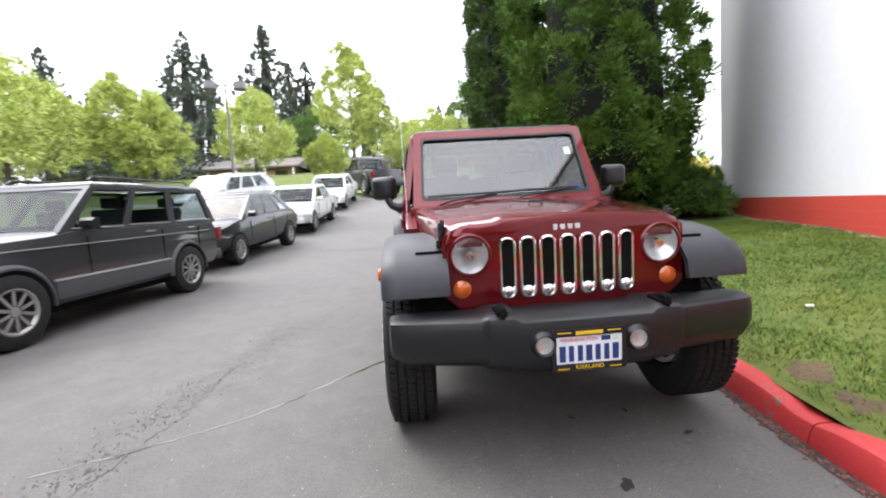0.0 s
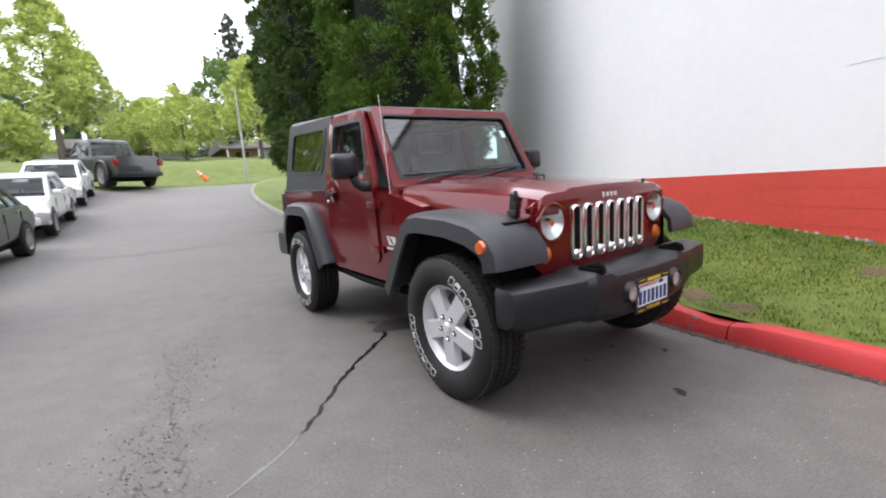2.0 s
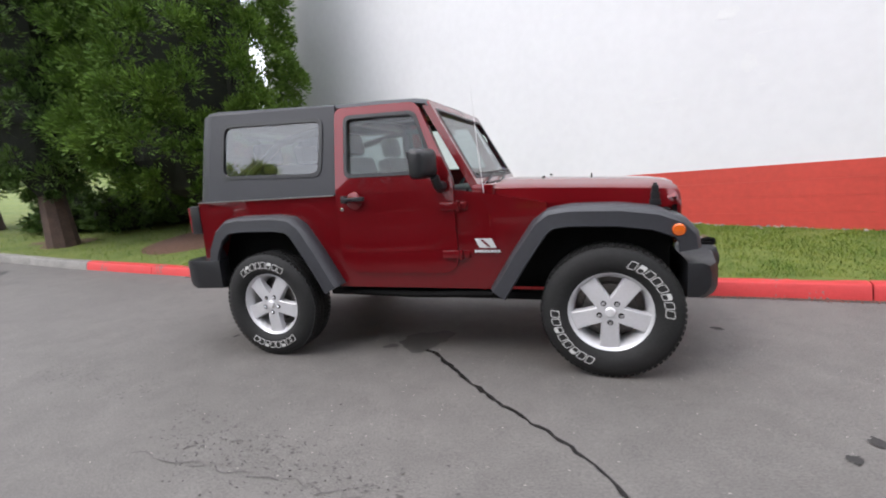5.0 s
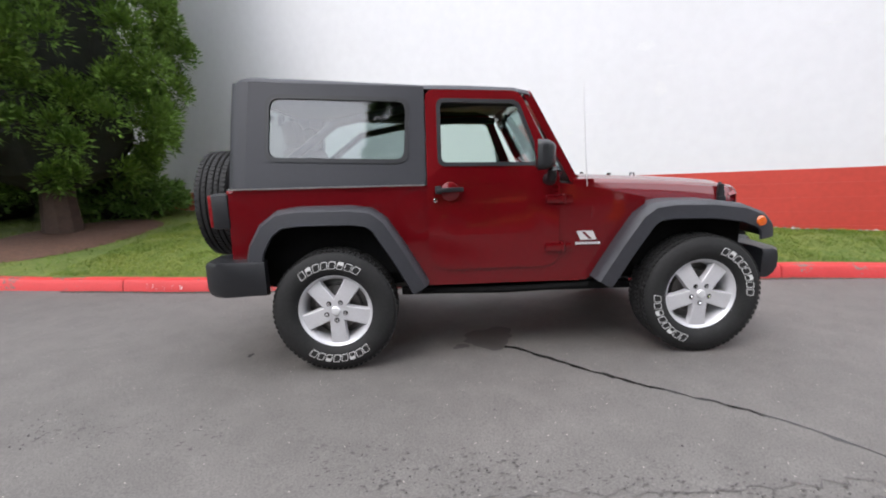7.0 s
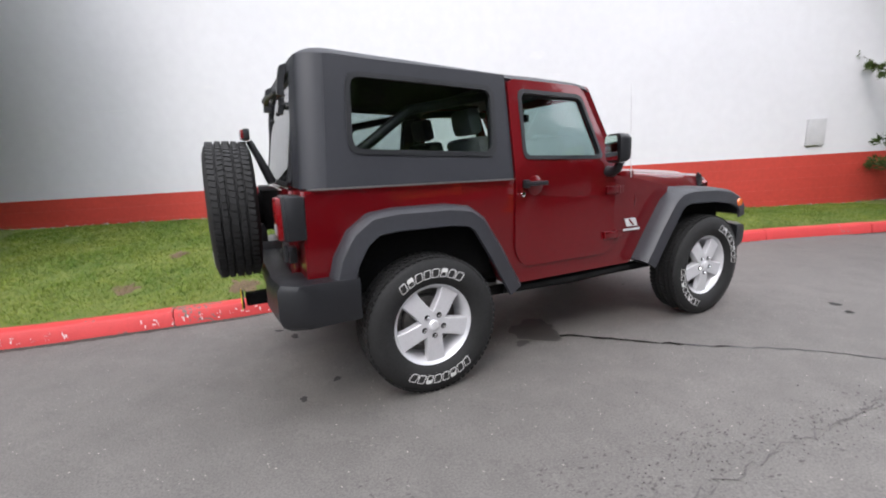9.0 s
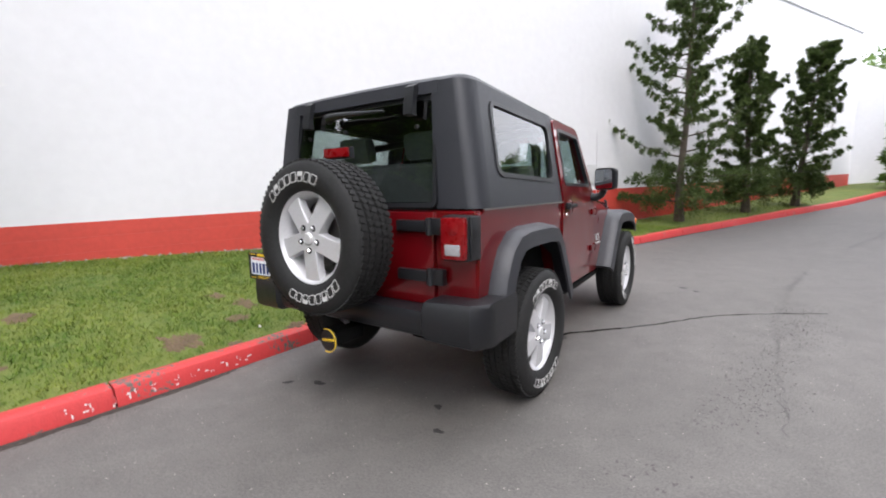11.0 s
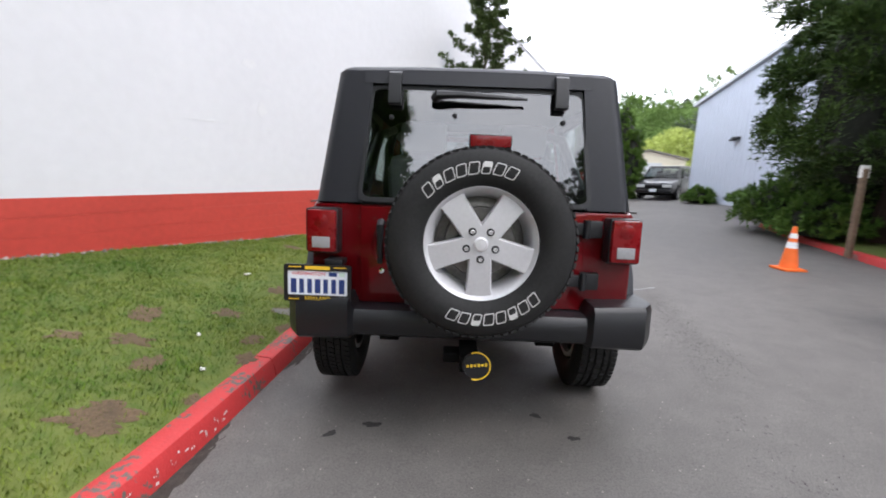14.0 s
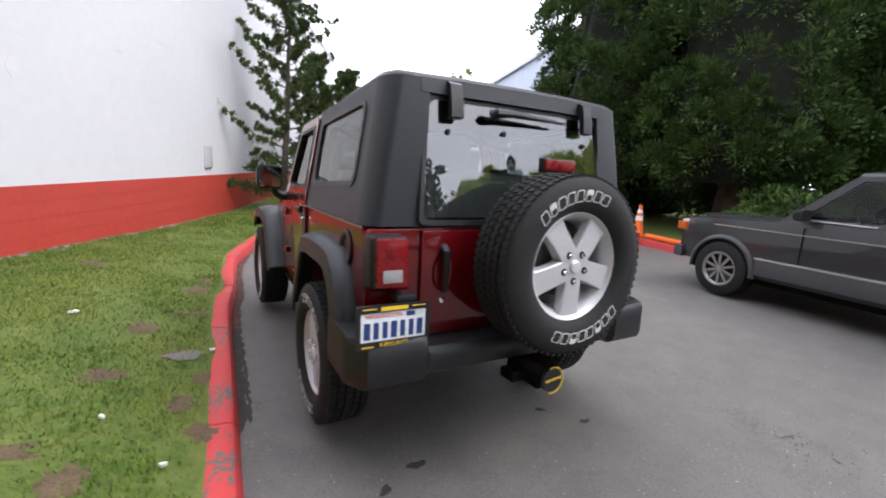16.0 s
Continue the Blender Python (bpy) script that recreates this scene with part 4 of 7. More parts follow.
# rear bumper
bm = bmesh.new()
secs = []
for x, y1, z0, z1 in ((-0.925, 3.08, 0.52, 0.70), (-0.92, 3.155, 0.490, 0.715), (-0.86, 3.235, 0.480, 0.718), (-0.60, 3.265, 0.495, 0.712), (-0.575, 3.240, 0.505, 0.652), (0.575, 3.240, 0.505, 0.652), (0.60, 3.265, 0.495, 0.712), (0.86, 3.235, 0.480, 0.718), (0.92, 3.155, 0.490, 0.715), (0.925, 3.08, 0.52, 0.70)):
    yb = 2.84 if abs(x) > 0.7 else 3.04
    secs.append([(x, yb, z0 + 0.01), (x, y1 - 0.05, z0), (x, y1 - 0.015, z0 + 0.02), (x, y1, z0 + 0.06), (x, y1, z1 - 0.03), (x, y1 - 0.02, z1 - 0.004), (x, y1 - 0.05, z1), (x, yb, z1)])
loft(bm, secs)
part("rear_bumper", bm, M_PLAST, rover, smooth=True)
bm = bmesh.new()
box(bm, (0, 3.24, 0.440), (0.09, 0.24, 0.075))
box(bm, (0.045, 3.22, 0.435), (0.16, 0.10, 0.05))
hitch = part("hitch_receiver", bm, M_DARK, rover, bevel=0.006)
bm = bmesh.new()
lathe(bm, [(0.0, 0.012), (0.060, 0.012), (0.064, 0.0)], 28, "y", Matrix.Translation((-0.03, 3.372, 0.447)))
part("hitch_cover", bm, M_PLAST, hitch, "round black hitch cover", smooth=True)
bm = bmesh.new()
ringo = [(-0.03 - 0.066 * math.cos(radians(a)), 3.387, 0.447 + 0.066 * math.sin(radians(a))) for a in range(-105, 115, 12)]
tube(bm, ringo, 0.0032, 6)
for k in range(6):
    box(bm, (0.008 - 0.017 * k, 3.386, 0.445 + 0.002 * k), (0.011, 0.003, 0.015 if k % 2 else 0.011))
part("hitch_ring", bm, M_YELLOW, hitch, "yellow ring and bar", smooth=True)

# ---- underbody ----
bm = bmesh.new()
for s in (-1, 1):
    box(bm, (s * 0.42, 1.3, 0.50), (0.10, 3.5, 0.13))
box(bm, (0, 1.4, 0.56), (1.36, 2.6, 0.08))
box(bm, (0, 0.05, 0.66), (0.9, 0.75, 0.35))
box(bm, (0.15, 2.75, 0.50), (0.7, 0.35, 0.18))
part("chassis", bm, M_DARK, rover)
for y in (0.0, 2.424):
    bm = bmesh.new()
    tube(bm, [(-0.72, y, 0.40), (0.72, y, 0.40)], 0.045, 12)
    lathe(bm, [(0.0, -0.13), (0.12, -0.09), (0.14, 0.0), (0.12, 0.09), (0.0, 0.13)], 16, "y", Matrix.Translation((0.10 if y < 1 else 0.0, y, 0.40)))
    part("axle", bm, M_DARK, rover, smooth=True)
bm = bmesh.new()
tube(bm, [(-0.30, 1.0, 0.42), (-0.32, 1.8, 0.44), (-0.25, 2.2, 0.5)], 0.035, 10)
tube(bm, [(-0.5, 1.75, 0.42), (-0.2, 2.3, 0.42)], 0.05, 10)
part("exhaust", bm, M_STEEL, rover, smooth=True)

# ---- cabin ----
bm = bmesh.new()
box(bm, (0, 1.02, 1.06), (1.40, 0.30, 0.22))
box(bm, (0, 0.90, 1.10), (1.36, 0.18, 0.12))
part("dashboard", bm, M_PLAST, rover, bevel=0.03)
bm = bmesh.new()
wm = Matrix.Translation((0.37, 1.22, 1.10)) @ Matrix.Rotation(radians(-62), 4, "X")
lathe(bm, [(0.175 + 0.014 * math.cos(radians(a)), 0.014 * math.sin(radians(a))) for a in range(0, 360, 45)], 28, "z", wm, closed=True)
box(bm, (0, 0, 0), (0.33, 0.03, 0.02), wm)
box(bm, (0, 0, -0.01), (0.10, 0.10, 0.04), wm)
part("steering_wheel", bm, M_PLAST, rover, smooth=True)


def seat(x, y, w, name):
    bm = bmesh.new()
    box(bm, (x, y, 0.83), (w, 0.50, 0.14))
    base = part(name, bm, M_SEAT, rover, bevel=0.04)
    bm = bmesh.new()
    box(bm, (0, 0, 0.30), (w * 0.96, 0.13, 0.62), Matrix.Translation((x, y + 0.24, 0.84)) @ Matrix.Rotation(radians(-14), 4, "X"))
    part("backrest", bm, M_SEAT, base, bevel=0.045)
    for hx in ((0,) if w < 0.7 else (-0.28, 0.28)):
        bm = bmesh.new()
        box(bm, (0, 0, 0.71), (0.26, 0.10, 0.17), Matrix.Translation((x + hx, y + 0.25, 0.84)) @ Matrix.Rotation(radians(-12), 4, "X"))
        part("headrest", bm, M_SEAT, base, bevel=0.04)


seat(0.37, 1.50, 0.50, "driver_seat")
seat(-0.37, 1.50, 0.50, "passenger_seat")
seat(0.0, 2.38, 0.98, "rear_bench")
bm = bmesh.new()
for s in (-1, 1):
    tube(bm, [(s * 0.62, 1.84, 0.95), (s * 0.61, 1.84, 1.55), (s * 0.57, 1.84, 1.68), (s * 0.50, 1.84, 1.715)], 0.035, 10)
    tube(bm, [(s * 0.57, 1.84, 1.68), (s * 0.58, 1.45, 1.70), (s * 0.60, 1.16, 1.69)], 0.03, 10)
    tube(bm, [(s * 0.57, 1.86, 1.68), (s * 0.59, 2.4, 1.58), (s * 0.61, 2.85, 1.25)], 0.03, 10)
tube(bm, [(-0.51, 1.84, 1.715), (0.51, 1.84, 1.715)], 0.035, 10)
part("roll_bar", bm, M_PLAST, rover, "padded black roll bar", smooth=True)
bm = bmesh.new()
box(bm, (0, 1.19, 1.60), (0.22, 0.03, 0.06))
box(bm, (0, 1.16, 1.65), (0.02, 0.03, 0.06))
part("inside_mirror", bm, M_PLAST, rover, bevel=0.01)
bm = bmesh.new()
box(bm, (0, 1.95, 0.66), (1.38, 2.1, 0.06))
for s in (-1, 1):
    box(bm, (s * 0.675, 2.45, 0.93), (0.05, 1.2, 0.50))
box(bm, (0, 3.0, 0.93), (1.3, 0.05, 0.54))
part("cabin_lining", bm, M_DARK, rover)
bm = bmesh.new()
box(bm, (0, 2.1, 1.748), (1.30, 1.75, 0.008))
part("roof_lining", bm, M_DARK, rover)


# ---- wheels, built once at the origin with the face towards +x ----
def make_wheel():
    bm = bmesh.new()
    lathe(bm, [(0.19, -0.10), (0.215, -0.10), (0.215, 0.06), (0.238, 0.082), (0.244, 0.092), (0.238, 0.096), (0.226, 0.086), (0.205, 0.045), (0.198, -0.02)], 48, "x", closed=True)
    wheel = part("wheel", bm, M_ALLOY, smooth=True)
    prof = [(0.226, -0.085), (0.25, -0.112), (0.30, -0.128), (0.345, -0.126), (0.375, -0.116), (0.392, -0.100)]
    for c in (-0.062, -0.024, 0.024, 0.062):
        prof += [(0.397, c - 0.006), (0.388, c - 0.004), (0.388, c + 0.004), (0.397, c + 0.006)]
    prof += [(0.392, 0.100), (0.375, 0.116), (0.345, 0.126), (0.335, 0.1285), (0.31, 0.130), (0.285, 0.127), (0.255, 0.112), (0.236, 0.090)]
    bm = bmesh.new()
    lathe(bm, prof, 56, "x")
    part("tyre", bm, M_TYRE, wheel, "all-terrain tyre", smooth=True)
    bm = bmesh.new()
    for rib, (cx, w) in enumerate(((-0.088, 0.034), (-0.043, 0.026), (0.0, 0.034), (0.043, 0.026), (0.088, 0.034))):
        cnt = 70
        for k in range(cnt):
            a = 2 * math.pi * (k + 0.33 * rib) / cnt
            m = Matrix.Rotation(a, 4, "X") @ Matrix.Translation((cx, 0, 0.398 if abs(cx) < 0.08 else 0.3955)) @ Matrix.Rotation(radians(18 if rib % 2 else -18), 4, "Z")
            box(bm, (0, 0, 0), (w, 0.025, 0.009), m)
    part("tread", bm, M_TYRE, wheel, "tread blocks")
    bm = bmesh.new()
    for i in range(5):
        a = 2 * math.pi * i / 5
        m = Matrix.Rotation(a, 4, "X")
        secs = []
        for r, w, h, d in ((0.045, 0.094, 0.090, 0.05), (0.09, 0.096, 0.090, 0.045), (0.15, 0.100, 0.086, 0.04), (0.20, 0.108, 0.081, 0.04), (0.226, 0.126, 0.079, 0.04)):
            secs.append([m @ Vector(p) for p in ((h - d, -w / 2 - 0.004, r), (h - 0.004, -w / 2, r), (h, -w / 2 + 0.004, r), (h, -0.002, r), (h, 0.002, r), (h, w / 2 - 0.004, r), (h - 0.004, w / 2, r), (h - d, w / 2 + 0.004, r))])
        loft(bm, secs)
    lathe(bm, [(0.0, 0.088), (0.05, 0.090), (0.074, 0.086), (0.082, 0.07), (0.084, 0.03)], 32, "x")
    part("rim", bm, M_ALLOY, wheel, "five-spoke silver alloy", smooth=True)
    bm = bmesh.new()
    lathe(bm, [(0.0, 0.104), (0.024, 0.102), (0.030, 0.096), (0.031, 0.086)], 24, "x")
    part("centre_cap", bm, M_BADGE, wheel, smooth=True)
    for i in range(5):
        m = Matrix.Rotation(2 * math.pi * i / 5, 4, "X") @ Matrix.Translation((0, 0, 0.0635))
        bm = bmesh.new()
        lathe(bm, [(0.0, 0.0905), (0.0165, 0.0905), (0.0175, 0.088)], 14, "x", m)
        nut = part("lug_recess", bm, M_DARK, wheel)
        bm = bmesh.new()
        lathe(bm, [(0.0, 0.104), (0.007, 0.104), (0.0105, 0.099), (0.011, 0.088)], 6, "x", m)
        part("lug_nut", bm, M_CHROME, wheel)
    bm = bmesh.new()
    lathe(bm, [(0.0, 0.005), (0.15, 0.005), (0.155, -0.005), (0.155, -0.02)], 32, "x")
    lathe(bm, [(0.156, -0.03), (0.205, -0.04)], 32, "x")
    part("brake_disc", bm, M_STEEL, wheel, smooth=True)
    bm = bmesh.new()
    lathe(bm, [(0.0, -0.06), (0.21, -0.06)], 32, "x")
    part("back_plate", bm, M_DARK, wheel)
    # two arcs of raised white outline marks on the outer sidewall
    def on_tyre(u, v, d):
        r = 0.312 + v
        t = u / r
        return (lerp(r, [0.255, 0.285, 0.31, 0.335, 0.345], [0.112, 0.127, 0.130, 0.1285, 0.126]) + 0.0018 - d, r * math.sin(t), r * math.cos(t))
    kinds = []
    for k in range(3):
        bm = bmesh.new()
        w = (0.0215, 0.0190, 0.0225)[k]
        outer = [(u + 0.2 * v, v) for u, v in rounded(-w, -0.025, w, 0.025, 0.008, 2)]
        inner = [(u + 0.2 * v, v) for u, v in rounded(-w + 0.0038, -0.0212, w - 0.0038, 0.0212 if k != 1 else 0.003, 0.005, 2)]
        ring_panel(bm, outer, inner, on_tyre, 0.003)
        kinds.append(part("sidewall_mark", bm, M_LETTER, wheel))
    for mid in (0, 180):
        for i in range(8):
            a = mid + 9.4 * (i - 3.5)
            o = kinds[(i * 2 + mid) % 3]
            if i + mid < 3:
                o = kinds[i]
            else:
                o = o.copy()
                scene.collection.objects.link(o)
            o.matrix_basis = Matrix.Rotation(radians(-a), 4, "X")
    return wheel


wheel = make_wheel()
wheel.parent = rover
# spin of the rim, then the further turn of the lettering on the tyre
SPINS = {(-1, 0): (180, 125), (-1, 1): (184, 180), (1, 0): (40, 0), (1, 1): (108, 60)}


def turn_marks(w, deg):
    for c in w.children:
        if c.name.startswith("sidewall_mark"):
            c.matrix_basis = Matrix.Rotation(radians(deg), 4, "X") @ c.matrix_basis


first = True
stands = []
for (s, k), (spin, marks) in SPINS.items():
    m = Matrix.Translation((s * (0.79 + 0.012 * k), 2.424 * k, 0.402 - 0.030 * k)) @ (Matrix.Rotation(math.pi, 4, "Z") if s < 0 else Matrix.Identity(4)) @ Matrix.Rotation(radians(spin), 4, "X")
    if first:
        wheel.matrix_basis, first = m, False
        stands.append((wheel, marks))
    else:
        stands.append((copy_thing(wheel, m), marks))
spare = copy_thing(wheel, Matrix.Translation((-0.02, 3.372, 1.026)) @ Matrix.Rotation(radians(90), 4, "Z") @ Matrix.Rotation(radians(180), 4, "X") @ Matrix.Scale(1.03, 4))
for w, deg in stands + [(spare, 193)]:
    turn_marks(w, deg)
rover.matrix_world = TILT
spare.name = "spare_wheel"

# ---- materials of the street ----
def worn_paint(name, paint, under, amount, scale=7.0, rough=0.6, bump=0.25):
    """Paint chipped down to what is under it, in patches of two sizes."""
    m = mat(name, paint, rough, bump=bump, bump_scale=80)
    n, l = m.node_tree.nodes, m.node_tree.links
    b = n["Principled BSDF"]
    tc, n1, n2, mx, rp = n.new("ShaderNodeTexCoord"), n.new("ShaderNodeTexNoise"), n.new("ShaderNodeTexNoise"), n.new("ShaderNodeMath"), n.new("ShaderNodeValToRGB")
    n1.inputs["Scale"].default_value, n1.inputs["Detail"].default_value = scale * 0.35, 5
    n2.inputs["Scale"].default_value, n2.inputs["Detail"].default_value = scale * 4, 6
    mx.operation = "MULTIPLY_ADD"
    mx.inputs[1].default_value = 0.55
    sc = n.new("ShaderNodeMath")
    sc.operation = "MULTIPLY"
    sc.inputs[1].default_value = 0.45
    l.new(tc.outputs["Object"], n1.inputs["Vector"]), l.new(tc.outputs["Object"], n2.inputs["Vector"])
    l.new(n2.outputs["Fac"], sc.inputs[0]), l.new(n1.outputs["Fac"], mx.inputs[0]), l.new(sc.outputs[0], mx.inputs[2])
    e = rp.color_ramp.elements
    e[0].position, e[0].color = amount - 0.015, (*under, 1)
    e[1].position, e[1].color = amount + 0.015, (*paint, 1)
    mid = e.new(min(0.99, amount + 0.2))
    mid.color = (*[c * 0.88 for c in paint], 1)
    l.new(mx.outputs[0], rp.inputs["Fac"]), l.new(rp.outputs["Color"], b.inputs["Base Color"])
    return m


M_KERBRED = worn_paint("worn_red_kerb_paint", (0.50, 0.035, 0.035), (0.16, 0.13, 0.115), 0.385, 9.0)
def top_wear(m, extra):
    """Adds wear on faces that look up, where feet and tyres rub."""
    n, l = m.node_tree.nodes, m.node_tree.links
    rp = [x for x in n if x.type == "VALTORGB"][-1]
    src = rp.inputs["Fac"].links[0].from_socket
    ge, sp, mr, sb = n.new("ShaderNodeNewGeometry"), n.new("ShaderNodeSeparateXYZ"), n.new("ShaderNodeMapRange"), n.new("ShaderNodeMath")
    mr.inputs["From Min"].default_value, mr.inputs["From Max"].default_value = 0.55, 0.95
    mr.inputs["To Min"].default_value, mr.inputs["To Max"].default_value = 0.0, extra
    sb.operation = "SUBTRACT"
    l.new(ge.outputs["Normal"], sp.inputs["Vector"]), l.new(sp.outputs["Z"], mr.inputs["Value"])
    l.new(src, sb.inputs[0]), l.new(mr.outputs["Result"], sb.inputs[1]), l.new(sb.outputs[0], rp.inputs["Fac"])
    return m


M_KERBWORN = top_wear(worn_paint("rubbed_red_kerb_paint", (0.50, 0.035, 0.035), (0.11, 0.092, 0.08), 0.405, 9.0), 0.035)
M_CRACK = mat("crack_dark", (0.022, 0.021, 0.020), 0.8, var=0.4, scale=30)
M_TAR = mat("shiny_crack_tar", (0.022, 0.021, 0.020), 0.12, var=0.2, scale=30, spec=1.0)
M_CRACKPALE = mat("crack_pale_dust", (0.34, 0.33, 0.31), 0.9, var=0.2, scale=40)
M_OIL = mat("oil_stain", (0.030, 0.028, 0.026), 0.6, var=0.35, scale=9)
M_PUDDLE = mat("wet_concrete", (0.10, 0.094, 0.082), 0.45, var=0.2, scale=6)
M_GRAVEL = mat("loose_grit", (0.10, 0.095, 0.09), 0.9, var=0.3, scale=40, rand=0.6)
M_LITTER = mat("white_litter", (0.80, 0.80, 0.78), 0.6, var=0.05)
M_WHITEPAINT = worn_paint("worn_white_marking", (0.66, 0.62, 0.60), (0.42, 0.04, 0.04), 0.50, 30.0)

# ---- kerb stones along the lawn ----
def kerb_stones(parent, pts, painted, length=1.52):
    """Splits the line (road edge, lawn to its right hand) into stones with small joints."""
    pts = [Vector(p) for p in pts]
    seg = [(b - a).length for a, b in zip(pts, pts[1:])]
    total = sum(seg)

    def at(d):
        for a, b, s in zip(pts, pts[1:], seg):
            if d <= s:
                return a + (b - a) * (d / s)
            d -= s
        return pts[-1]
    count = int(total / length)
    for i in range(count):
        d0, d1 = i * length + 0.006, (i + 1) * length - 0.006
        bm = bmesh.new()
        secs = []
        for k in range(13):
            d = d0 + (d1 - d0) * k / 12
            p, t = at(d), (at(min(total, d + 0.3)) - at(max(0, d - 0.3))).normalized()
            nr = Vector((t.y, -t.x))
            z = land(p.x, p.y)
            wob = 0.006 * noise.noise(Vector((d * 1.7, total, 0))) - (0.040 * math.exp(-((p.y + 0.52) / 0.15) ** 2) if p.x > 0 else 0.0)
            row = []
            for o, h in ((-0.02, -0.12), (0.0, 0.0), (0.018, 0.10 + wob), (0.034, 0.128 + wob), (0.060, 0.138 + wob), (0.150, 0.142 + wob), (0.168, 0.130 + wob), (0.17, -0.12)):
                q = p + nr * o
                row.append((q.x, q.y, z + h))
            secs.append(row)
        loft(bm, secs)
        part("kerb_stone", bm, painted(at((d0 + d1) / 2)), parent, smooth=True)


KERB_START = 25.74
kerb = empty("kerb_east", "red painted concrete kerb, chipped and worn along its edge", "kerb", kind="structure")
line = [(kerb_x(-KERB_START + 0.5 * i), -KERB_START + 0.5 * i) for i in range(111)]
kerb_stones(kerb, line, lambda p: (M_KERBRED if p.y < 1.6 else M_KERBWORN) if p.y < 7.9 else M_CONCRETE)
kerb_w = empty("kerb_west", "worn red kerb round the planted bed opposite", "kerb", kind="structure")
WEST = [(-11.8, -11.6), (-10.4, -10.2), (-9.4, -9.0), (-8.7, -7.6), (-8.0, -5.2), (-7.45, -3.2), (-7.05, -1.7), (-6.75, -0.3), (-6.65, 0.4), (-6.6, 2.0), (-6.6, 6.0), (-6.7, 12.0), (-6.8, 20.0)]
kerb_stones(kerb_w, [(x, y) for x, y in WEST[::-1]], lambda p: M_KERBRED if p.y > -6.4 else M_CONCRETE)
bm = bmesh.new()
rows = []
for i in range(70):
    y = -10.2 + 0.43 * i
    xw = lerp(y, [p[1] for p in WEST], [p[0] for p in WEST]) - 0.13
    rows.append([bm.verts.new((xw - 14 * (k / 16) ** 1.5, y, land(xw, y) + 0.125 + 0.35 * (k / 16) + 0.03 * noise.noise(Vector((xw - k, y, 3))))) for k in range(17)])
for a, b in zip(rows, rows[1:]):
    for k in range(16):
        bm.faces.new((a[k], a[k + 1], b[k + 1], b[k]))
tagged(part("planted_bed", bm, M_TURF, smooth=True), "grass and bark bed under dark conifers", "lawn", kind="structure")


def bank_z(x, y):
    """The bank beyond the drive: a level strip where the truck stands, steeper to the right."""
    foot = 23.3 + 0.36 * max(0.0, x + 1.0)
    d = y - foot
    start = lerp(x, [-30, -1.0, 1.0], [4.0, 4.0, 0.0])
    f = min(1.0, max(0.0, (d - start) / 5.5))
    bumps = 0.22 * noise.noise(Vector((x * 0.35, y * 0.35, 6))) * f + 0.06 * noise.noise(Vector((x * 1.3, y * 1.3, 2))) * min(1, d)
    return land(x, y) + (0.10 if d > 0.3 else -0.05) + 1.35 * f * f * (3 - 2 * f) + bumps


bm = bmesh.new()
rows = []
for i in range(64):
    rows.append([])
    for k in range(90):
        x = -60 + 80 * k / 89
        y = 23.3 + 0.36 * max(0.0, x + 1.0) + (0.32 * i if i < 40 else 12.8 + 2.2 * (i - 40))
        rows[-1].append(bm.verts.new((x, y, bank_z(x, y))))
for a, b in zip(rows, rows[1:]):
    for k in range(89):
        bm.faces.new((a[k], a[k + 1], b[k + 1], b[k]))
tagged(part("grass_bank", bm, M_TURF, smooth=True), "rough green bank above the far end of the drive", "bank", kind="structure")

# white remains of kerb lettering: broken strokes
rk = random.Random(17)
for y0, cnt in ((3.05, 6), (3.75, 5), (4.75, 5)):
    for i in range(cnt):
        yc = y0 + 0.105 * i + rk.uniform(-0.01, 0.01)
        bm = bmesh.new()
        for _ in range(rk.choice((2, 3, 3, 4))):
            u0, h0 = rk.uniform(-0.03, 0.03), rk.uniform(0.028, 0.085)
            du, dh = rk.choice(((0.010, 0.034), (0.010, 0.026), (0.030, 0.010), (0.018, 0.012)))
            q = []
            for u, h in ((u0 - du / 2, h0 - dh / 2), (u0 + du / 2, h0 - dh / 2), (u0 + du / 2 * rk.uniform(0.6, 1.2), h0 + dh / 2), (u0 - du / 2 * rk.uniform(0.6, 1.2), h0 + dh / 2)):
                h = min(0.096, max(0.015, h))
                y = yc + u
                q.append(bm.verts.new((kerb_x(y) + 0.018 * h / 0.10 - 0.003, y, land(kerb_x(y), y) + h)))
            bm.faces.new(q)
        part("kerb_marking", bm, M_WHITEPAINT, kerb)


# ---- cracks, stains and grit in the asphalt ----
def ribbon(bm, pts, width, lift, jag=0.0, seed=0):
    """A ragged strip lying on the ground."""
    rnd = random.Random(seed)
    fine = []
    for a, b in zip(pts, pts[1:]):
        cnt = max(2, int((Vector(b) - Vector(a)).length / 0.045))
        for k in range(cnt):
            f = k / cnt
            fine.append((a[0] + (b[0] - a[0]) * f + rnd.uniform(-jag, jag), a[1] + (b[1] - a[1]) * f + rnd.uniform(-jag, jag)))
    prev = None
    for i in range(len(fine) - 1):
        t = (Vector(fine[i + 1]) - Vector(fine[i]))
        nr = Vector((-t.y, t.x)).normalized() * width * rnd.uniform(0.5, 1.4) / 2
        p = Vector(fine[i])
        cur = [bm.verts.new((*(p + nr), land(p.x, p.y) + lift)), bm.verts.new((*(p - nr), land(p.x, p.y) + lift))]
        if prev:
            bm.faces.new((prev[0], prev[1], cur[1], cur[0]))
        prev = cur


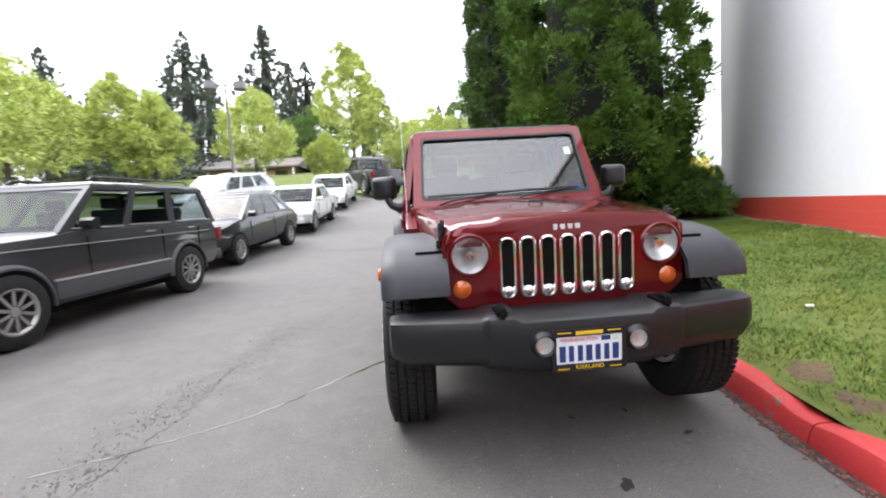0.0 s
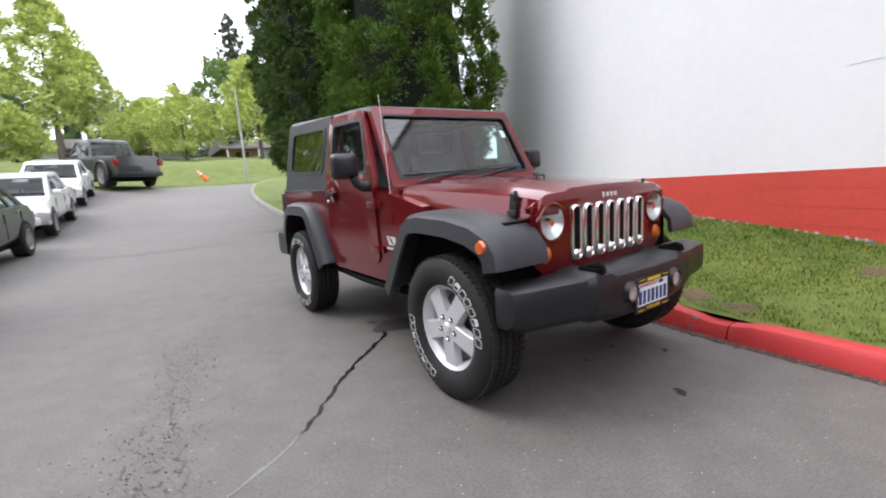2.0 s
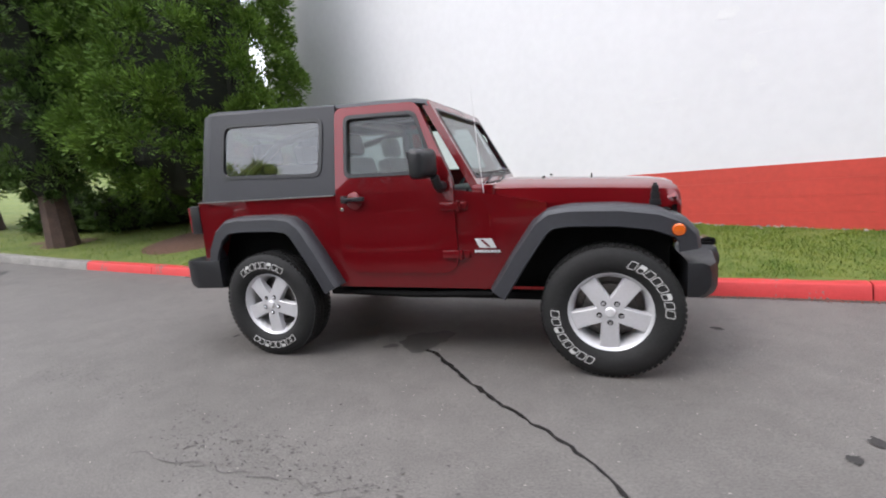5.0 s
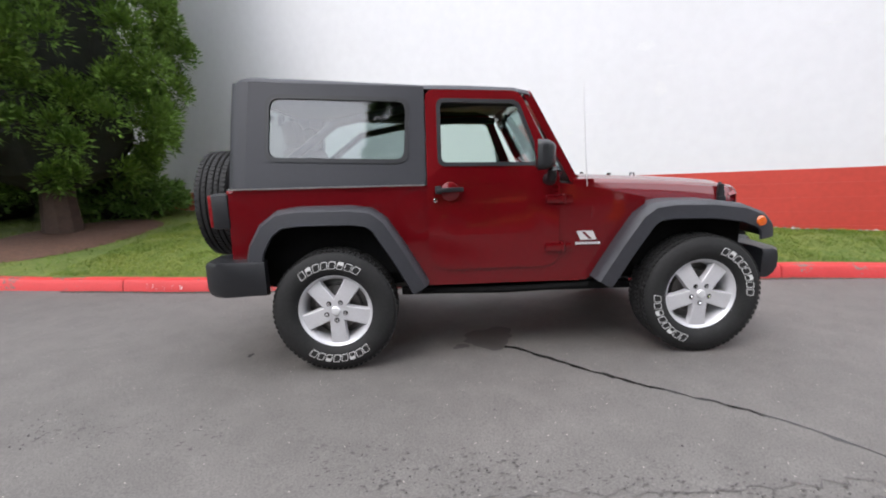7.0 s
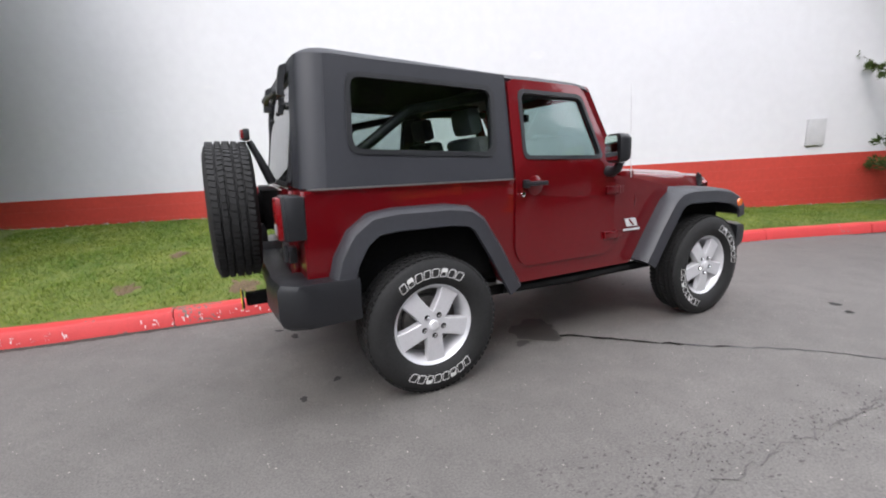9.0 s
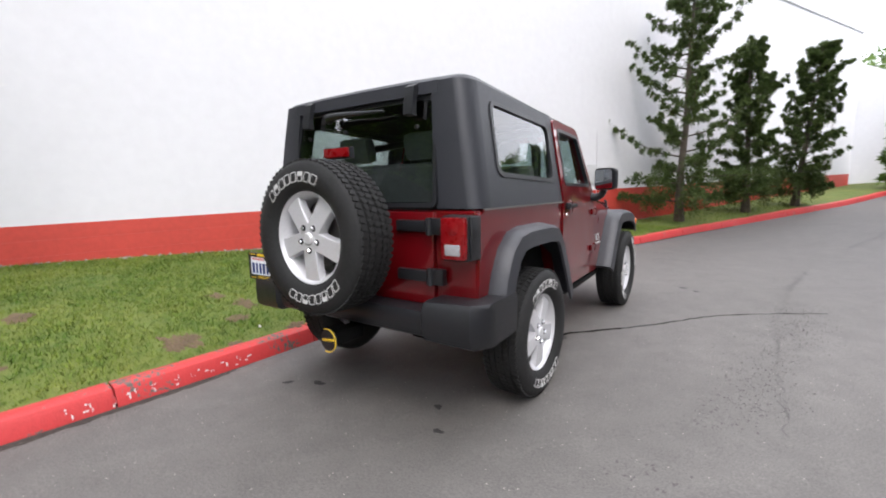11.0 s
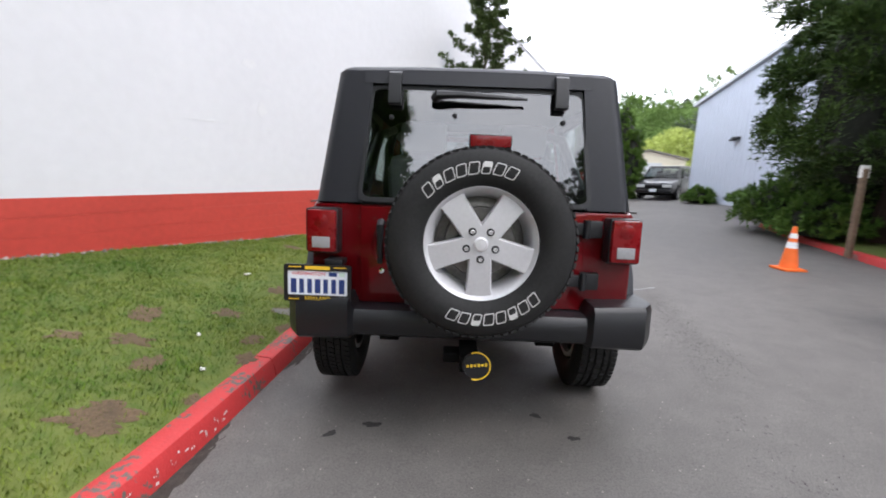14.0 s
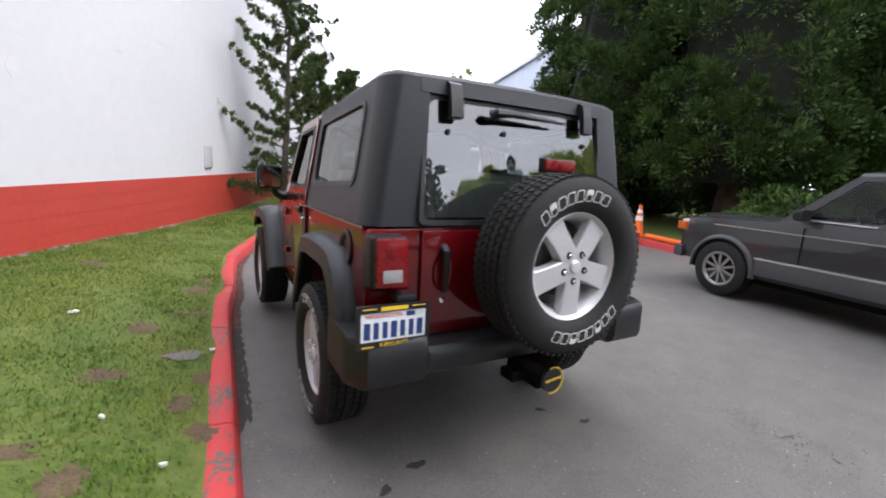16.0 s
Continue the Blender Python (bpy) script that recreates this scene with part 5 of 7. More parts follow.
bm = bmesh.new()
ribbon(bm, [(-0.55, 1.40), (-0.66, 1.22), (-0.99, 0.92), (-1.30, 0.62), (-1.36, 0.55)], 0.028, 0.003, 0.010, 3)
ribbon(bm, [(-1.28, 0.64), (-1.58, 0.27), (-1.80, 0.06), (-2.0, -0.07), (-2.3, -0.24), (-2.7, -0.42)], 0.020, 0.002, 0.012, 4)
tagged(part("long_crack", bm, M_TAR), "long tar-filled crack across the asphalt", "crack", kind="structure")
bm = bmesh.new()
ribbon(bm, [(-4.2, 8.75), (-3.6, 8.6), (-2.6, 8.1), (-1.4, 8.2), (0.2, 8.5), (1.1, 8.6)], 0.035, 0.004, 0.02, 8)
ribbon(bm, [(-2.14, 2.4), (-2.16, 1.3), (-2.18, 0.2), (-2.36, -1.0)], 0.008, 0.003, 0.03, 12)
ribbon(bm, [(-2.36, -1.3), (-2.62, -2.5), (-3.3, -4.6), (-4.2, -6.8), (-5.4, -9.5)], 0.03, 0.004, 0.05, 9)
tagged(part("patch_seam", bm, mat("worn_seam", (0.075, 0.070, 0.066), 0.7, var=0.4, scale=12)), "tarred seam of an asphalt patch", "crack", kind="structure")


def blot(cx, cy, rx, ry, seed, turn=0.0, lift=0.004):
    """A ragged flat stain."""
    bm = bmesh.new()
    rnd = random.Random(seed)
    n = 28
    ph = [rnd.uniform(0, 6.28) for _ in range(4)]
    vs = []
    for k in range(n):
        a = 2 * math.pi * k / n
        f = 1 + 0.16 * math.sin(2 * a + ph[0]) + 0.14 * math.sin(3 * a + ph[1]) + 0.10 * math.sin(5 * a + ph[2]) + 0.07 * math.sin(9 * a + ph[3])
        x, y = rx * f * math.cos(a), ry * f * math.sin(a)
        c, s = math.cos(turn), math.sin(turn)
        px, py = cx + x * c - y * s, cy + x * s + y * c
        vs.append(bm.verts.new((px, py, land(px, py) + lift)))
    bm.faces.new(vs)
    return bm


for i, (x, y, rx, ry, turn) in enumerate(((-0.44, 1.36, 0.19, 0.22, 0.5), (-0.60, 1.59, 0.035, 0.07, 0.2), (0.70, 9.6, 0.42, 0.14, 0.3))):
    tagged(part("oil_stain", blot(x, y, rx, ry, 40 + i, turn), M_OIL), "dark oily stain soaked into the asphalt", "stain", kind="structure")
for i, (x, y, r) in enumerate(((0.51, 3.03, 0.05), (0.72, 3.13, 0.04), (-0.43, 2.90, 0.035), (-0.59, 3.13, 0.035), (0.10, -0.78, 0.045), (0.08, -0.19, 0.020), (0.61, -0.42, 0.030), (0.41, -0.15, 0.022), (-1.5, -0.9, 0.04), (-1.35, -1.05, 0.05))):
    tagged(part("oil_spot", blot(x, y, r * 0.95, r * 0.6, 60 + i, i * 1.1, 0.005), M_CRACK), "small black drip on the asphalt", "stain", group="drips under the car", kind="structure")
for i, (x, y, rx, ry) in enumerate(((1.56, 1.50, 0.10, 0.09),)):
    bm = blot(x, y, rx, ry, 80 + i, 0.5)
    for v in bm.verts:
        v.co.z = lawn_z(v.co.x, v.co.y) + 0.010
    tagged(part("bare_slab", bm, M_PUDDLE), "wet grey slab showing through the grass", "slab", kind="structure")

# a row of broken, gritty asphalt: pits and loose stones
def tri_mesh(name, verts, faces, material, label, category, parent=None, kind="stuff"):
    me = bpy.data.meshes.new(name)
    me.from_pydata(verts, [], faces)
    me.materials.append(material)
    ob = new(name, me)
    if parent is not None:
        ob.parent = parent
        if kind:
            ob["kind"] = kind
        return ob
    return tagged(ob, label, category, kind=kind)


def scatter_stones(name, spots, label, material):
    """Low pebbles, joined, at (x, y, z, r)."""
    rnd = random.Random(11)
    vs, fs = [], []
    for x, y, z, r in spots:
        b = len(vs)
        k = 5
        a0 = rnd.uniform(0, 6.28)
        for j in range(k):
            a = a0 + 6.283 * j / k
            q = r * rnd.uniform(0.7, 1.2)
            vs.append((x + q * math.cos(a), y + q * math.sin(a), z - 0.002))
        vs.append((x + rnd.uniform(-0.3, 0.3) * r, y + rnd.uniform(-0.3, 0.3) * r, z + r * rnd.uniform(0.5, 0.9)))
        fs += [(b + j, b + (j + 1) % k, b + k) for j in range(k)]
    return tri_mesh(name, vs, fs, material, label, "grit")


rnd = random.Random(5)
spots, pits = [], []
ROUGH = [(-1.43, 4.1), (-1.52, 3.3), (-1.64, 2.66), (-1.80, 2.34), (-1.92, 1.95), (-1.98, 1.5), (-2.08, 1.05), (-2.22, 0.6), (-2.32, 0.2), (-2.36, -0.25), (-2.3, -0.7)]
for i in range(1500):
    f = rnd.random() * (len(ROUGH) - 1)
    k = int(f)
    a, b = ROUGH[k], ROUGH[k + 1]
    x, y = a[0] + (b[0] - a[0]) * (f - k) + rnd.gauss(-0.06, 0.14), a[1] + (b[1] - a[1]) * (f - k) + rnd.gauss(0, 0.05)
    spots.append((x, y, land(x, y), rnd.uniform(0.003, 0.009)))
for i in range(2500):
    x, y = rnd.uniform(-3.2, 1.0), rnd.uniform(-2.6, 5.4)
    spots.append((x, y, land(x, y), rnd.uniform(0.002, 0.0045)))
for i in range(1500):
    y = rnd.uniform(-6, 6)
    x = kerb_x(y) - abs(rnd.gauss(0.03, 0.07))
    spots.append((x, y, land(x, y), rnd.uniform(0.003, 0.009)))
scatter_stones("loose_grit", spots, "loose grey grit and small stones on the asphalt", M_GRAVEL)
for i in range(420):
    f = rnd.random() * (len(ROUGH) - 1)
    k = int(f)
    a, b = ROUGH[k], ROUGH[k + 1]
    pits.append((a[0] + (b[0] - a[0]) * (f - k) + rnd.gauss(-0.03, 0.09), a[1] + (b[1] - a[1]) * (f - k) + rnd.gauss(0, 0.05), rnd.uniform(0.003, 0.008)))
bm = bmesh.new()
for i, (x, y, r) in enumerate(pits):
    b2 = blot(x, y, r * 1.6, r * 0.8, 200 + i, rnd.gauss(1.75, 0.5), 0.004)
    vs = [bm.verts.new(v.co) for v in b2.verts]
    bm.faces.new(vs)
    b2.free()
pm = part("surface_pits", bm, mat("worn_pit", (0.070, 0.065, 0.061), 0.85, var=0.3, scale=20))
tagged(pm, "shallow dark pits in worn asphalt", "pits", kind="stuff")
# dirt along the kerb's foot
bm = bmesh.new()
ribbon(bm, [(kerb_x(-8 + 0.5 * i) - 0.02, -8 + 0.5 * i) for i in range(30)], 0.075, 0.003, 0.010, 21)
ribbon(bm, [(kerb_x(-8 + 0.5 * i) - 0.06, -8 + 0.5 * i) for i in range(30)], 0.030, 0.0025, 0.012, 22)
tagged(part("gutter_dirt", bm, mat("gutter_dirt", (0.034, 0.028, 0.023), 0.95, var=0.5, scale=18)), "dark leaf dirt along the kerb", "dirt", kind="structure")
spots = []
for i in range(1100):
    y = rnd.uniform(-3.4, 0.6)
    x = kerb_x(y) - abs(rnd.gauss(0.02, 0.028)) - 0.006
    spots.append((x, y, land(x, y) + 0.003, rnd.uniform(0.004, 0.013)))
scatter_stones("leaf_litter", spots, "reddish-brown leaf litter and paint chips along the kerb's foot", mat("red_brown_litter", (0.15, 0.055, 0.042), 0.9, var=0.3, scale=20, rand=0.5))
# flakes of paint and rubble at the wall's foot
spots = []
for i in range(420):
    y = rnd.uniform(-9, 8.5)
    d = abs(rnd.gauss(0.0, 0.06)) + 0.02
    x = wall_x(y) - d * 1.1
    spots.append((x, y, lawn_z(x, y) + 0.012, rnd.uniform(0.008, 0.035)))
scatter_stones("wall_rubble", spots, "pale paint flakes and rubble along the wall's foot", mat("pale_rubble", (0.22, 0.19, 0.175), 0.9, var=0.3, scale=20, rand=0.5))

# ---- worn bare patches in the turf ----
BARE = [(2.48, 2.05, 0.16, 0.13), (1.96, 1.77, 0.17, 0.10), (1.57, 2.18, 0.10, 0.10), (1.46, 3.05, 0.09, 0.10), (1.80, 3.27, 0.17, 0.12), (1.52, 0.55, 0.16, 0.09), (2.44, -1.13, 0.20, 0.11), (1.95, 2.75, 0.11, 0.11), (1.47, 2.48, 0.08, 0.12), (1.50, -0.20, 0.15, 0.17), (1.40, -0.58, 0.09, 0.16), (2.42, 2.15, 0.10, 0.08), (2.59, 2.59, 0.14, 0.09), (1.60, 1.47, 0.13, 0.09), (1.85, 0.95, 0.10, 0.16), (1.45, 1.85, 0.07, 0.12), (2.2, 4.4, 0.2, 0.15), (3.2, 4.0, 0.16, 0.12), (1.8, 3.38, 0.22, 0.15), (2.25, 2.5, 0.18, 0.10), (2.6, 11.0, 0.5, 0.9)]
for i, (x, y, rx, ry) in enumerate(BARE):
    bm = bmesh.new()
    cen = bm.verts.new((x, y, lawn_z(x, y) + 0.006))
    rings = []
    for f in (0.5, 1.0):
        ring = []
        for k in range(64):
            a = 2 * math.pi * k / 64
            q = f * (1 + 0.75 * noise.noise(Vector((math.cos(a) * 1.7, math.sin(a) * 1.7, i * 3.1))) + 0.30 * noise.noise(Vector((math.cos(a) * 5, math.sin(a) * 5, i * 1.7))) + 0.14 * noise.noise(Vector((math.cos(a) * 13, math.sin(a) * 13, i * 2.7))))
            px, py = x + 0.78 * rx * q * math.cos(a), y + 0.78 * ry * q * math.sin(a)
            ring.append(bm.verts.new((px, py, lawn_z(px, py) + (0.008 if f < 1 else 0.003))))
        rings.append(ring)
    for k in range(64):
        bm.faces.new((cen, rings[0][k], rings[0][(k + 1) % 64]))
        bm.faces.new((rings[0][k], rings[1][k], rings[1][(k + 1) % 64], rings[0][(k + 1) % 64]))
    tagged(part("bare_soil", bm, M_SOIL, smooth=True), "bare trodden soil patch in the grass", "soil", group="bare patches in the lawn", kind="structure")

MULCH = [(3.95, 7.75, 1.75, 1.0)]
for x, y, rx, ry in MULCH:
    bm = bmesh.new()
    cen = bm.verts.new((x, y, lawn_z(x, y) + 0.05))
    rings = []
    for f in (0.35, 0.7, 1.0):
        ring = []
        for k in range(72):
            a = 2 * math.pi * k / 72
            q = f * (1 + 0.07 * noise.noise(Vector((math.cos(a) * 2, math.sin(a) * 2, 4.4))))
            px, py = x + rx * q * math.cos(a), y + ry * q * math.sin(a)
            ring.append(bm.verts.new((px, py, lawn_z(px, py) + (0.055 if f < 1 else 0.004) + 0.012 * noise.noise(Vector((px * 6, py * 6, 2))))))
        rings.append(ring)
    for k in range(72):
        bm.faces.new((cen, rings[0][k], rings[0][(k + 1) % 72]))
        for a, b in zip(rings, rings[1:]):
            bm.faces.new((a[k], b[k], b[(k + 1) % 72], a[(k + 1) % 72]))
    tagged(part("mulch_ring", bm, M_MULCH, smooth=True), "ring of red-brown bark mulch round the cypress trunk", "mulch", kind="structure")

# ---- grass blades and clover tufts on the near lawn ----
def grass_blades(name, n, xr, yr, where, length, seed, material, label):
    rg = np.random.default_rng(seed)
    vs, fs = [], []
    made = 0
    while made < n:
        x, y = rg.uniform(*xr), rg.uniform(*yr)
        if not where(x, y):
            continue
        bare = noise.noise(Vector((x * 1.3, y * 1.3, 7.7))) + 0.5 * noise.noise(Vector((x * 4.1, y * 4.1, 1.1)))
        if bare > 0.40 and rg.random() < 0.6:
            continue
        if any(((x - p[0]) / p[2]) ** 2 + ((y - p[1]) / p[3]) ** 2 < 0.95 for p in MULCH):
            continue
        if any(((x - p[0]) / p[2]) ** 2 + ((y - p[1]) / p[3]) ** 2 < 0.9 for p in BARE) and rg.random() < 0.6:
            continue
        z = lawn_z(x, y)
        h = length * rg.uniform(0.5, 1.3) * (1.0 + 0.6 * noise.noise(Vector((x * 2.5, y * 2.5, 4.0))))
        a, lean = rg.uniform(0, 6.283), rg.uniform(0.3, 1.6) * h
        w = rg.uniform(0.002, 0.0045)
        c, s = math.cos(a), math.sin(a)
        b = len(vs)
        vs += [(x - s * w, y + c * w, z - 0.004), (x + s * w, y - c * w, z - 0.004), (x + c * lean, y + s * lean, z + h)]
        fs.append((b, b + 1, b + 2))
        made += 1
    return tri_mesh(name, vs, fs, material, label, "grass")


M_BLADE = mat("grass_blade", (0.050, 0.112, 0.008), 0.7, scale=1.3, colour2=(0.152, 0.184, 0.026), rand=0.3, spec=0.2)
grass_blades("grass", 150000, (-0.8, 6.5), (-6.5, 6.5), lambda x, y: kerb_x(y) + 0.17 < x < wall_x(y) - 0.02, 0.028, 3, M_BLADE, "short uneven green grass blades")
grass_blades("verge_grass", 16000, (-3.5, 9.0), (-14, 15), lambda x, y: (y < -6.5 or y > 6.5) and kerb_x(y) + 0.17 < x < (wall_x(y) - 0.02 if y < 9 else 8), 0.06, 4, M_BLADE, "short green grass on the verge")
for i, (x, y, r) in enumerate(((2.31, 0.64, 0.024), (1.39, 1.42, 0.014), (1.62, 2.75, 0.012), (1.9, 2.3, 0.010))):
    bm = blot(x, y, r * 1.2, r * 0.8, 90 + i)
    vs = list(bm.verts)
    for v in vs:
        v.co.z = lawn_z(x, y) + 0.03 + 0.010 * noise.noise(v.co * 60)
    r_ = bmesh.ops.extrude_face_region(bm, geom=bm.faces[:])
    bmesh.ops.translate(bm, vec=(0, 0, -0.015), verts=[e for e in r_["geom"] if isinstance(e, bmesh.types.BMVert)])
    tagged(part("paper_scrap", bm, M_LITTER), "crumpled white paper scrap on the grass", "litter", group="litter on the grass")

# ---- trees and shrubs ----
def leaf(name, a, b, rand=0.28):
    m = mat(name, a, 0.65, scale=1.5, colour2=b, rand=rand, spec=0.2)
    return m


L_BRIGHT = leaf("cypress_green", (0.035, 0.076, 0.010), (0.116, 0.200, 0.030), 0.35)
L_DARK = leaf("dark_conifer_green", (0.030, 0.064, 0.015), (0.090, 0.150, 0.032), 0.35)
L_CEDAR = leaf("cedar_green", (0.020, 0.043, 0.011), (0.062, 0.104, 0.022), 0.35)
L_HEDGE = leaf("hedge_green", (0.055, 0.115, 0.018), (0.115, 0.195, 0.036))
L_PINE = leaf("pine_green", (0.045, 0.075, 0.022), (0.095, 0.135, 0.04))
L_SPRING = leaf("spring_yellow_green", (0.31, 0.38, 0.09), (0.46, 0.52, 0.16))
L_MID = leaf("mid_green", (0.085, 0.15, 0.035), (0.15, 0.235, 0.06))
# distant haze is put into this colour: a paler, greyer fir green
L_FIR = leaf("hazed_fir_green", (0.060, 0.080, 0.055), (0.105, 0.125, 0.085))
L_SHRUB = leaf("shrub_green", (0.042, 0.100, 0.016), (0.115, 0.195, 0.040))
L_YELLOW = leaf("yellow_flowers", (0.45, 0.36, 0.03), (0.60, 0.50, 0.06))
M_BARK = mat("reddish_bark", (0.050, 0.030, 0.022), 0.9, var=0.4, scale=7, bump=0.8, bump_scale=26)
# near-black inner crown: the shade between leaf puffs, painted into the colour
M_CROWN_SHADE = mat("crown_gap_shade", (0.008, 0.010, 0.005), 0.95, var=0.5, scale=9, bump=1.0, bump_scale=14)
M_BARKG = mat("grey_bark", (0.085, 0.07, 0.055), 0.9, var=0.35, scale=7, bump=0.7, bump_scale=26)


def sprays(centres, outs, size, per, spread, seed, flat=0.0, droop=0.0):
    """Thin leaf triangles in puffs round the centres, pointing outwards."""
    rg = np.random.default_rng(seed)
    n = len(centres)
    c = np.repeat(np.asarray(centres, float), per, 0)
    o = np.repeat(np.asarray(outs, float), per, 0)
    d = rg.normal(size=c.shape) * 0.75 + o * 0.9
    d[:, 2] += 0.25 - droop
    d /= np.linalg.norm(d, axis=1)[:, None] + 1e-9
    s = np.repeat(spread if np.ndim(spread) else np.full(n, spread), per)
    p = c + d * (s * rg.uniform(0.35, 1.0, len(c)))[:, None]
    side = np.cross(d, rg.normal(size=c.shape))
    side /= np.linalg.norm(side, axis=1)[:, None] + 1e-9
    L = size * rg.uniform(0.6, 1.4, len(c))[:, None]
    a, b, t = p - side * L * 0.25 - d * L * 0.4, p + side * L * 0.25 - d * L * 0.4, p + d * L * 0.8
    t[:, 2] -= droop * 0.3 * L[:, 0]
    verts = np.stack([a, b, t], 1).reshape(-1, 3)
    return verts


def fast_mesh(name, verts, material, parent, smooth=False):
    """A mesh of loose triangles from a vertex array."""
    n = len(verts) // 3
    me = bpy.data.meshes.new(name)
    me.vertices.add(n * 3), me.loops.add(n * 3), me.polygons.add(n)
    me.vertices.foreach_set("co", np.ascontiguousarray(verts, np.float32).ravel())
    me.loops.foreach_set("vertex_index", np.arange(n * 3, dtype=np.int32))
    me.polygons.foreach_set("loop_start", np.arange(0, n * 3, 3, dtype=np.int32))
    me.update()
    me.materials.append(material)
    ob = new(name, me)
    ob.parent = parent
    return ob


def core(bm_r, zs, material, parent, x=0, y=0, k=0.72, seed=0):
    """A rough dark inner mass that stops sight through the crown; its near-black colour paints shade into the gaps."""
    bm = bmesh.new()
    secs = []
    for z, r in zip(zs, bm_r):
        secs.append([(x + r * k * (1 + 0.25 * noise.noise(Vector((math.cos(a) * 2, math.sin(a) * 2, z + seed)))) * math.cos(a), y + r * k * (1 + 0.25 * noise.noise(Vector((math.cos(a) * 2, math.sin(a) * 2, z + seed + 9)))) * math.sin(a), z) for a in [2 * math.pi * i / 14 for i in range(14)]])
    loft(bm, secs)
    return part("inner_crown", bm, M_CROWN_SHADE, parent)


def trunk(bm, h, r0, r1, lean=(0, 0), n=9, wob=0.05, seed=0):
    pts, rad = [], []
    for i in range(9):
        f = i / 8
        pts.append((lean[0] * f + wob * noise.noise(Vector((f * 3, seed, 0))), lean[1] * f + wob * noise.noise(Vector((f * 3, seed, 5))), h * f - 0.15))
        rad.append((r0 * (1.35 if i == 0 else 1.0)) * (1 - f) + r1 * f)
    tube(bm, pts, rad, n)


def conifer(name, label, x, y, z, height, zs, rs, puffs, per, size, leafmat, seed, bark=M_BARK, tr=0.2, puff=0.34, kcore=0.72, droop=0.0, group=""):
    """A dense crown: puffs of sprays over a profile of radii rs at the heights zs, with gaps and an uneven outline."""
    ob = empty(name, label, "tree", group, m=Matrix.Translation((x, y, z)))
    bm = bmesh.new()
    trunk(bm, height * 0.92, tr, 0.03, seed=seed, wob=0.12)
    part("trunk", bm, bark, ob, smooth=True)
    rg = np.random.default_rng(seed)
    cs, outs, spr = [], [], []
    area = np.maximum(np.interp(np.linspace(zs[0], zs[-1], 200), zs, rs), 0.05)
    cum = np.cumsum(area) / area.sum()
    for i in range(puffs):
        h = float(np.interp(rg.random(), cum, np.linspace(zs[0], zs[-1], 200)))
        a = rg.uniform(0, 2 * math.pi)
        r = float(np.interp(h, zs, rs))
        lump = 1 + 0.22 * noise.noise(Vector((math.cos(a) * 1.6, math.sin(a) * 1.6, h * 0.7 + seed))) + 0.13 * noise.noise(Vector((math.cos(a) * 4, math.sin(a) * 4, h * 2.2 + seed)))
        rr = r * lump * rg.uniform(0.76, 1.0)
        cs.append((rr * math.cos(a), rr * math.sin(a), h))
        outs.append((math.cos(a) * 0.8, math.sin(a) * 0.8, 0.50))
        spr.append(puff * rg.uniform(0.55, 1.25) * min(1.0, 0.35 + r / max(rs)))
    fast_mesh("crown", sprays(cs, outs, size, per, np.array(spr), seed + 1, droop=droop), leafmat, ob)
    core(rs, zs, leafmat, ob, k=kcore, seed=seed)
    return ob


GZ = lawn_z
conifer("cypress_tree", "dense bright-green cypress with tufted foliage beside the wall", 4.1, 8.1, GZ(4.1, 8.1), 12.5, [0.75, 1.0, 1.6, 2.6, 4.0, 6.0, 8.5, 11.0, 12.5], [0.5, 1.4, 2.0, 2.15, 2.1, 1.9, 1.45, 0.7, 0.1], 720, 360, 0.062, L_BRIGHT, 11, tr=0.23, puff=0.40, kcore=0.62)
conifer("dark_conifer", "tall narrow dark conifer with a bare lower trunk on the verge", 2.45, 10.5, GZ(2.45, 10.5), 14.5, [1.0, 1.5, 2.4, 4.0, 6.5, 10, 13, 14.5], [0.3, 0.75, 1.02, 1.12, 1.05, 0.9, 0.5, 0.1], 640, 200, 0.070, L_DARK, 23, tr=0.22, puff=0.34, kcore=0.64, group="dark conifers on the verge")
conifer("dark_conifer", "tall narrow dark conifer with a bare lower trunk on the verge", 3.1, 14.3, GZ(3.1, 14.3), 15, [0.9, 1.5, 2.6, 4.5, 7.5, 11, 14, 15], [0.4, 0.9, 1.15, 1.22, 1.1, 0.9, 0.5, 0.1], 640, 190, 0.075, L_DARK, 29, tr=0.24, puff=0.36, kcore=0.64, group="dark conifers on the verge")
conifer("dark_conifer", "tall narrow dark conifer with a bare lower trunk on the verge", 6.6, 13.0, GZ(6.6, 13.0), 13, [0.9, 1.5, 2.6, 4.5, 7.5, 10, 12, 13], [0.5, 1.2, 1.6, 1.7, 1.5, 1.1, 0.5, 0.1], 600, 130, 0.085, L_DARK, 33, tr=0.26, puff=0.42, kcore=0.74, group="dark conifers on the verge")
for i, (x, y, r, h) in enumerate(((-9.1, -4.0, 2.2, 12.0), (-9.6, -1.0, 2.3, 13.0), (-11.5, 1.2, 1.6, 11.5), (-11.8, -6.8, 2.0, 11.5))):
    conifer("dark_cedar", "broad dark cedar with red-brown trunk in the bed", x, y, land(x, y) + 0.25, h, [1.1, 1.7, 2.6, 4.5, 7, 9.5, h - 0.6, h], [0.7 * r, r, 1.06 * r, 1.05 * r, 0.95 * r, 0.7 * r, 0.3 * r, 0.05], 640 if i < 3 else 420, 300, 0.072, L_CEDAR, 31 + i, tr=0.30, puff=0.46, kcore=0.62, group="cedars in the bed")
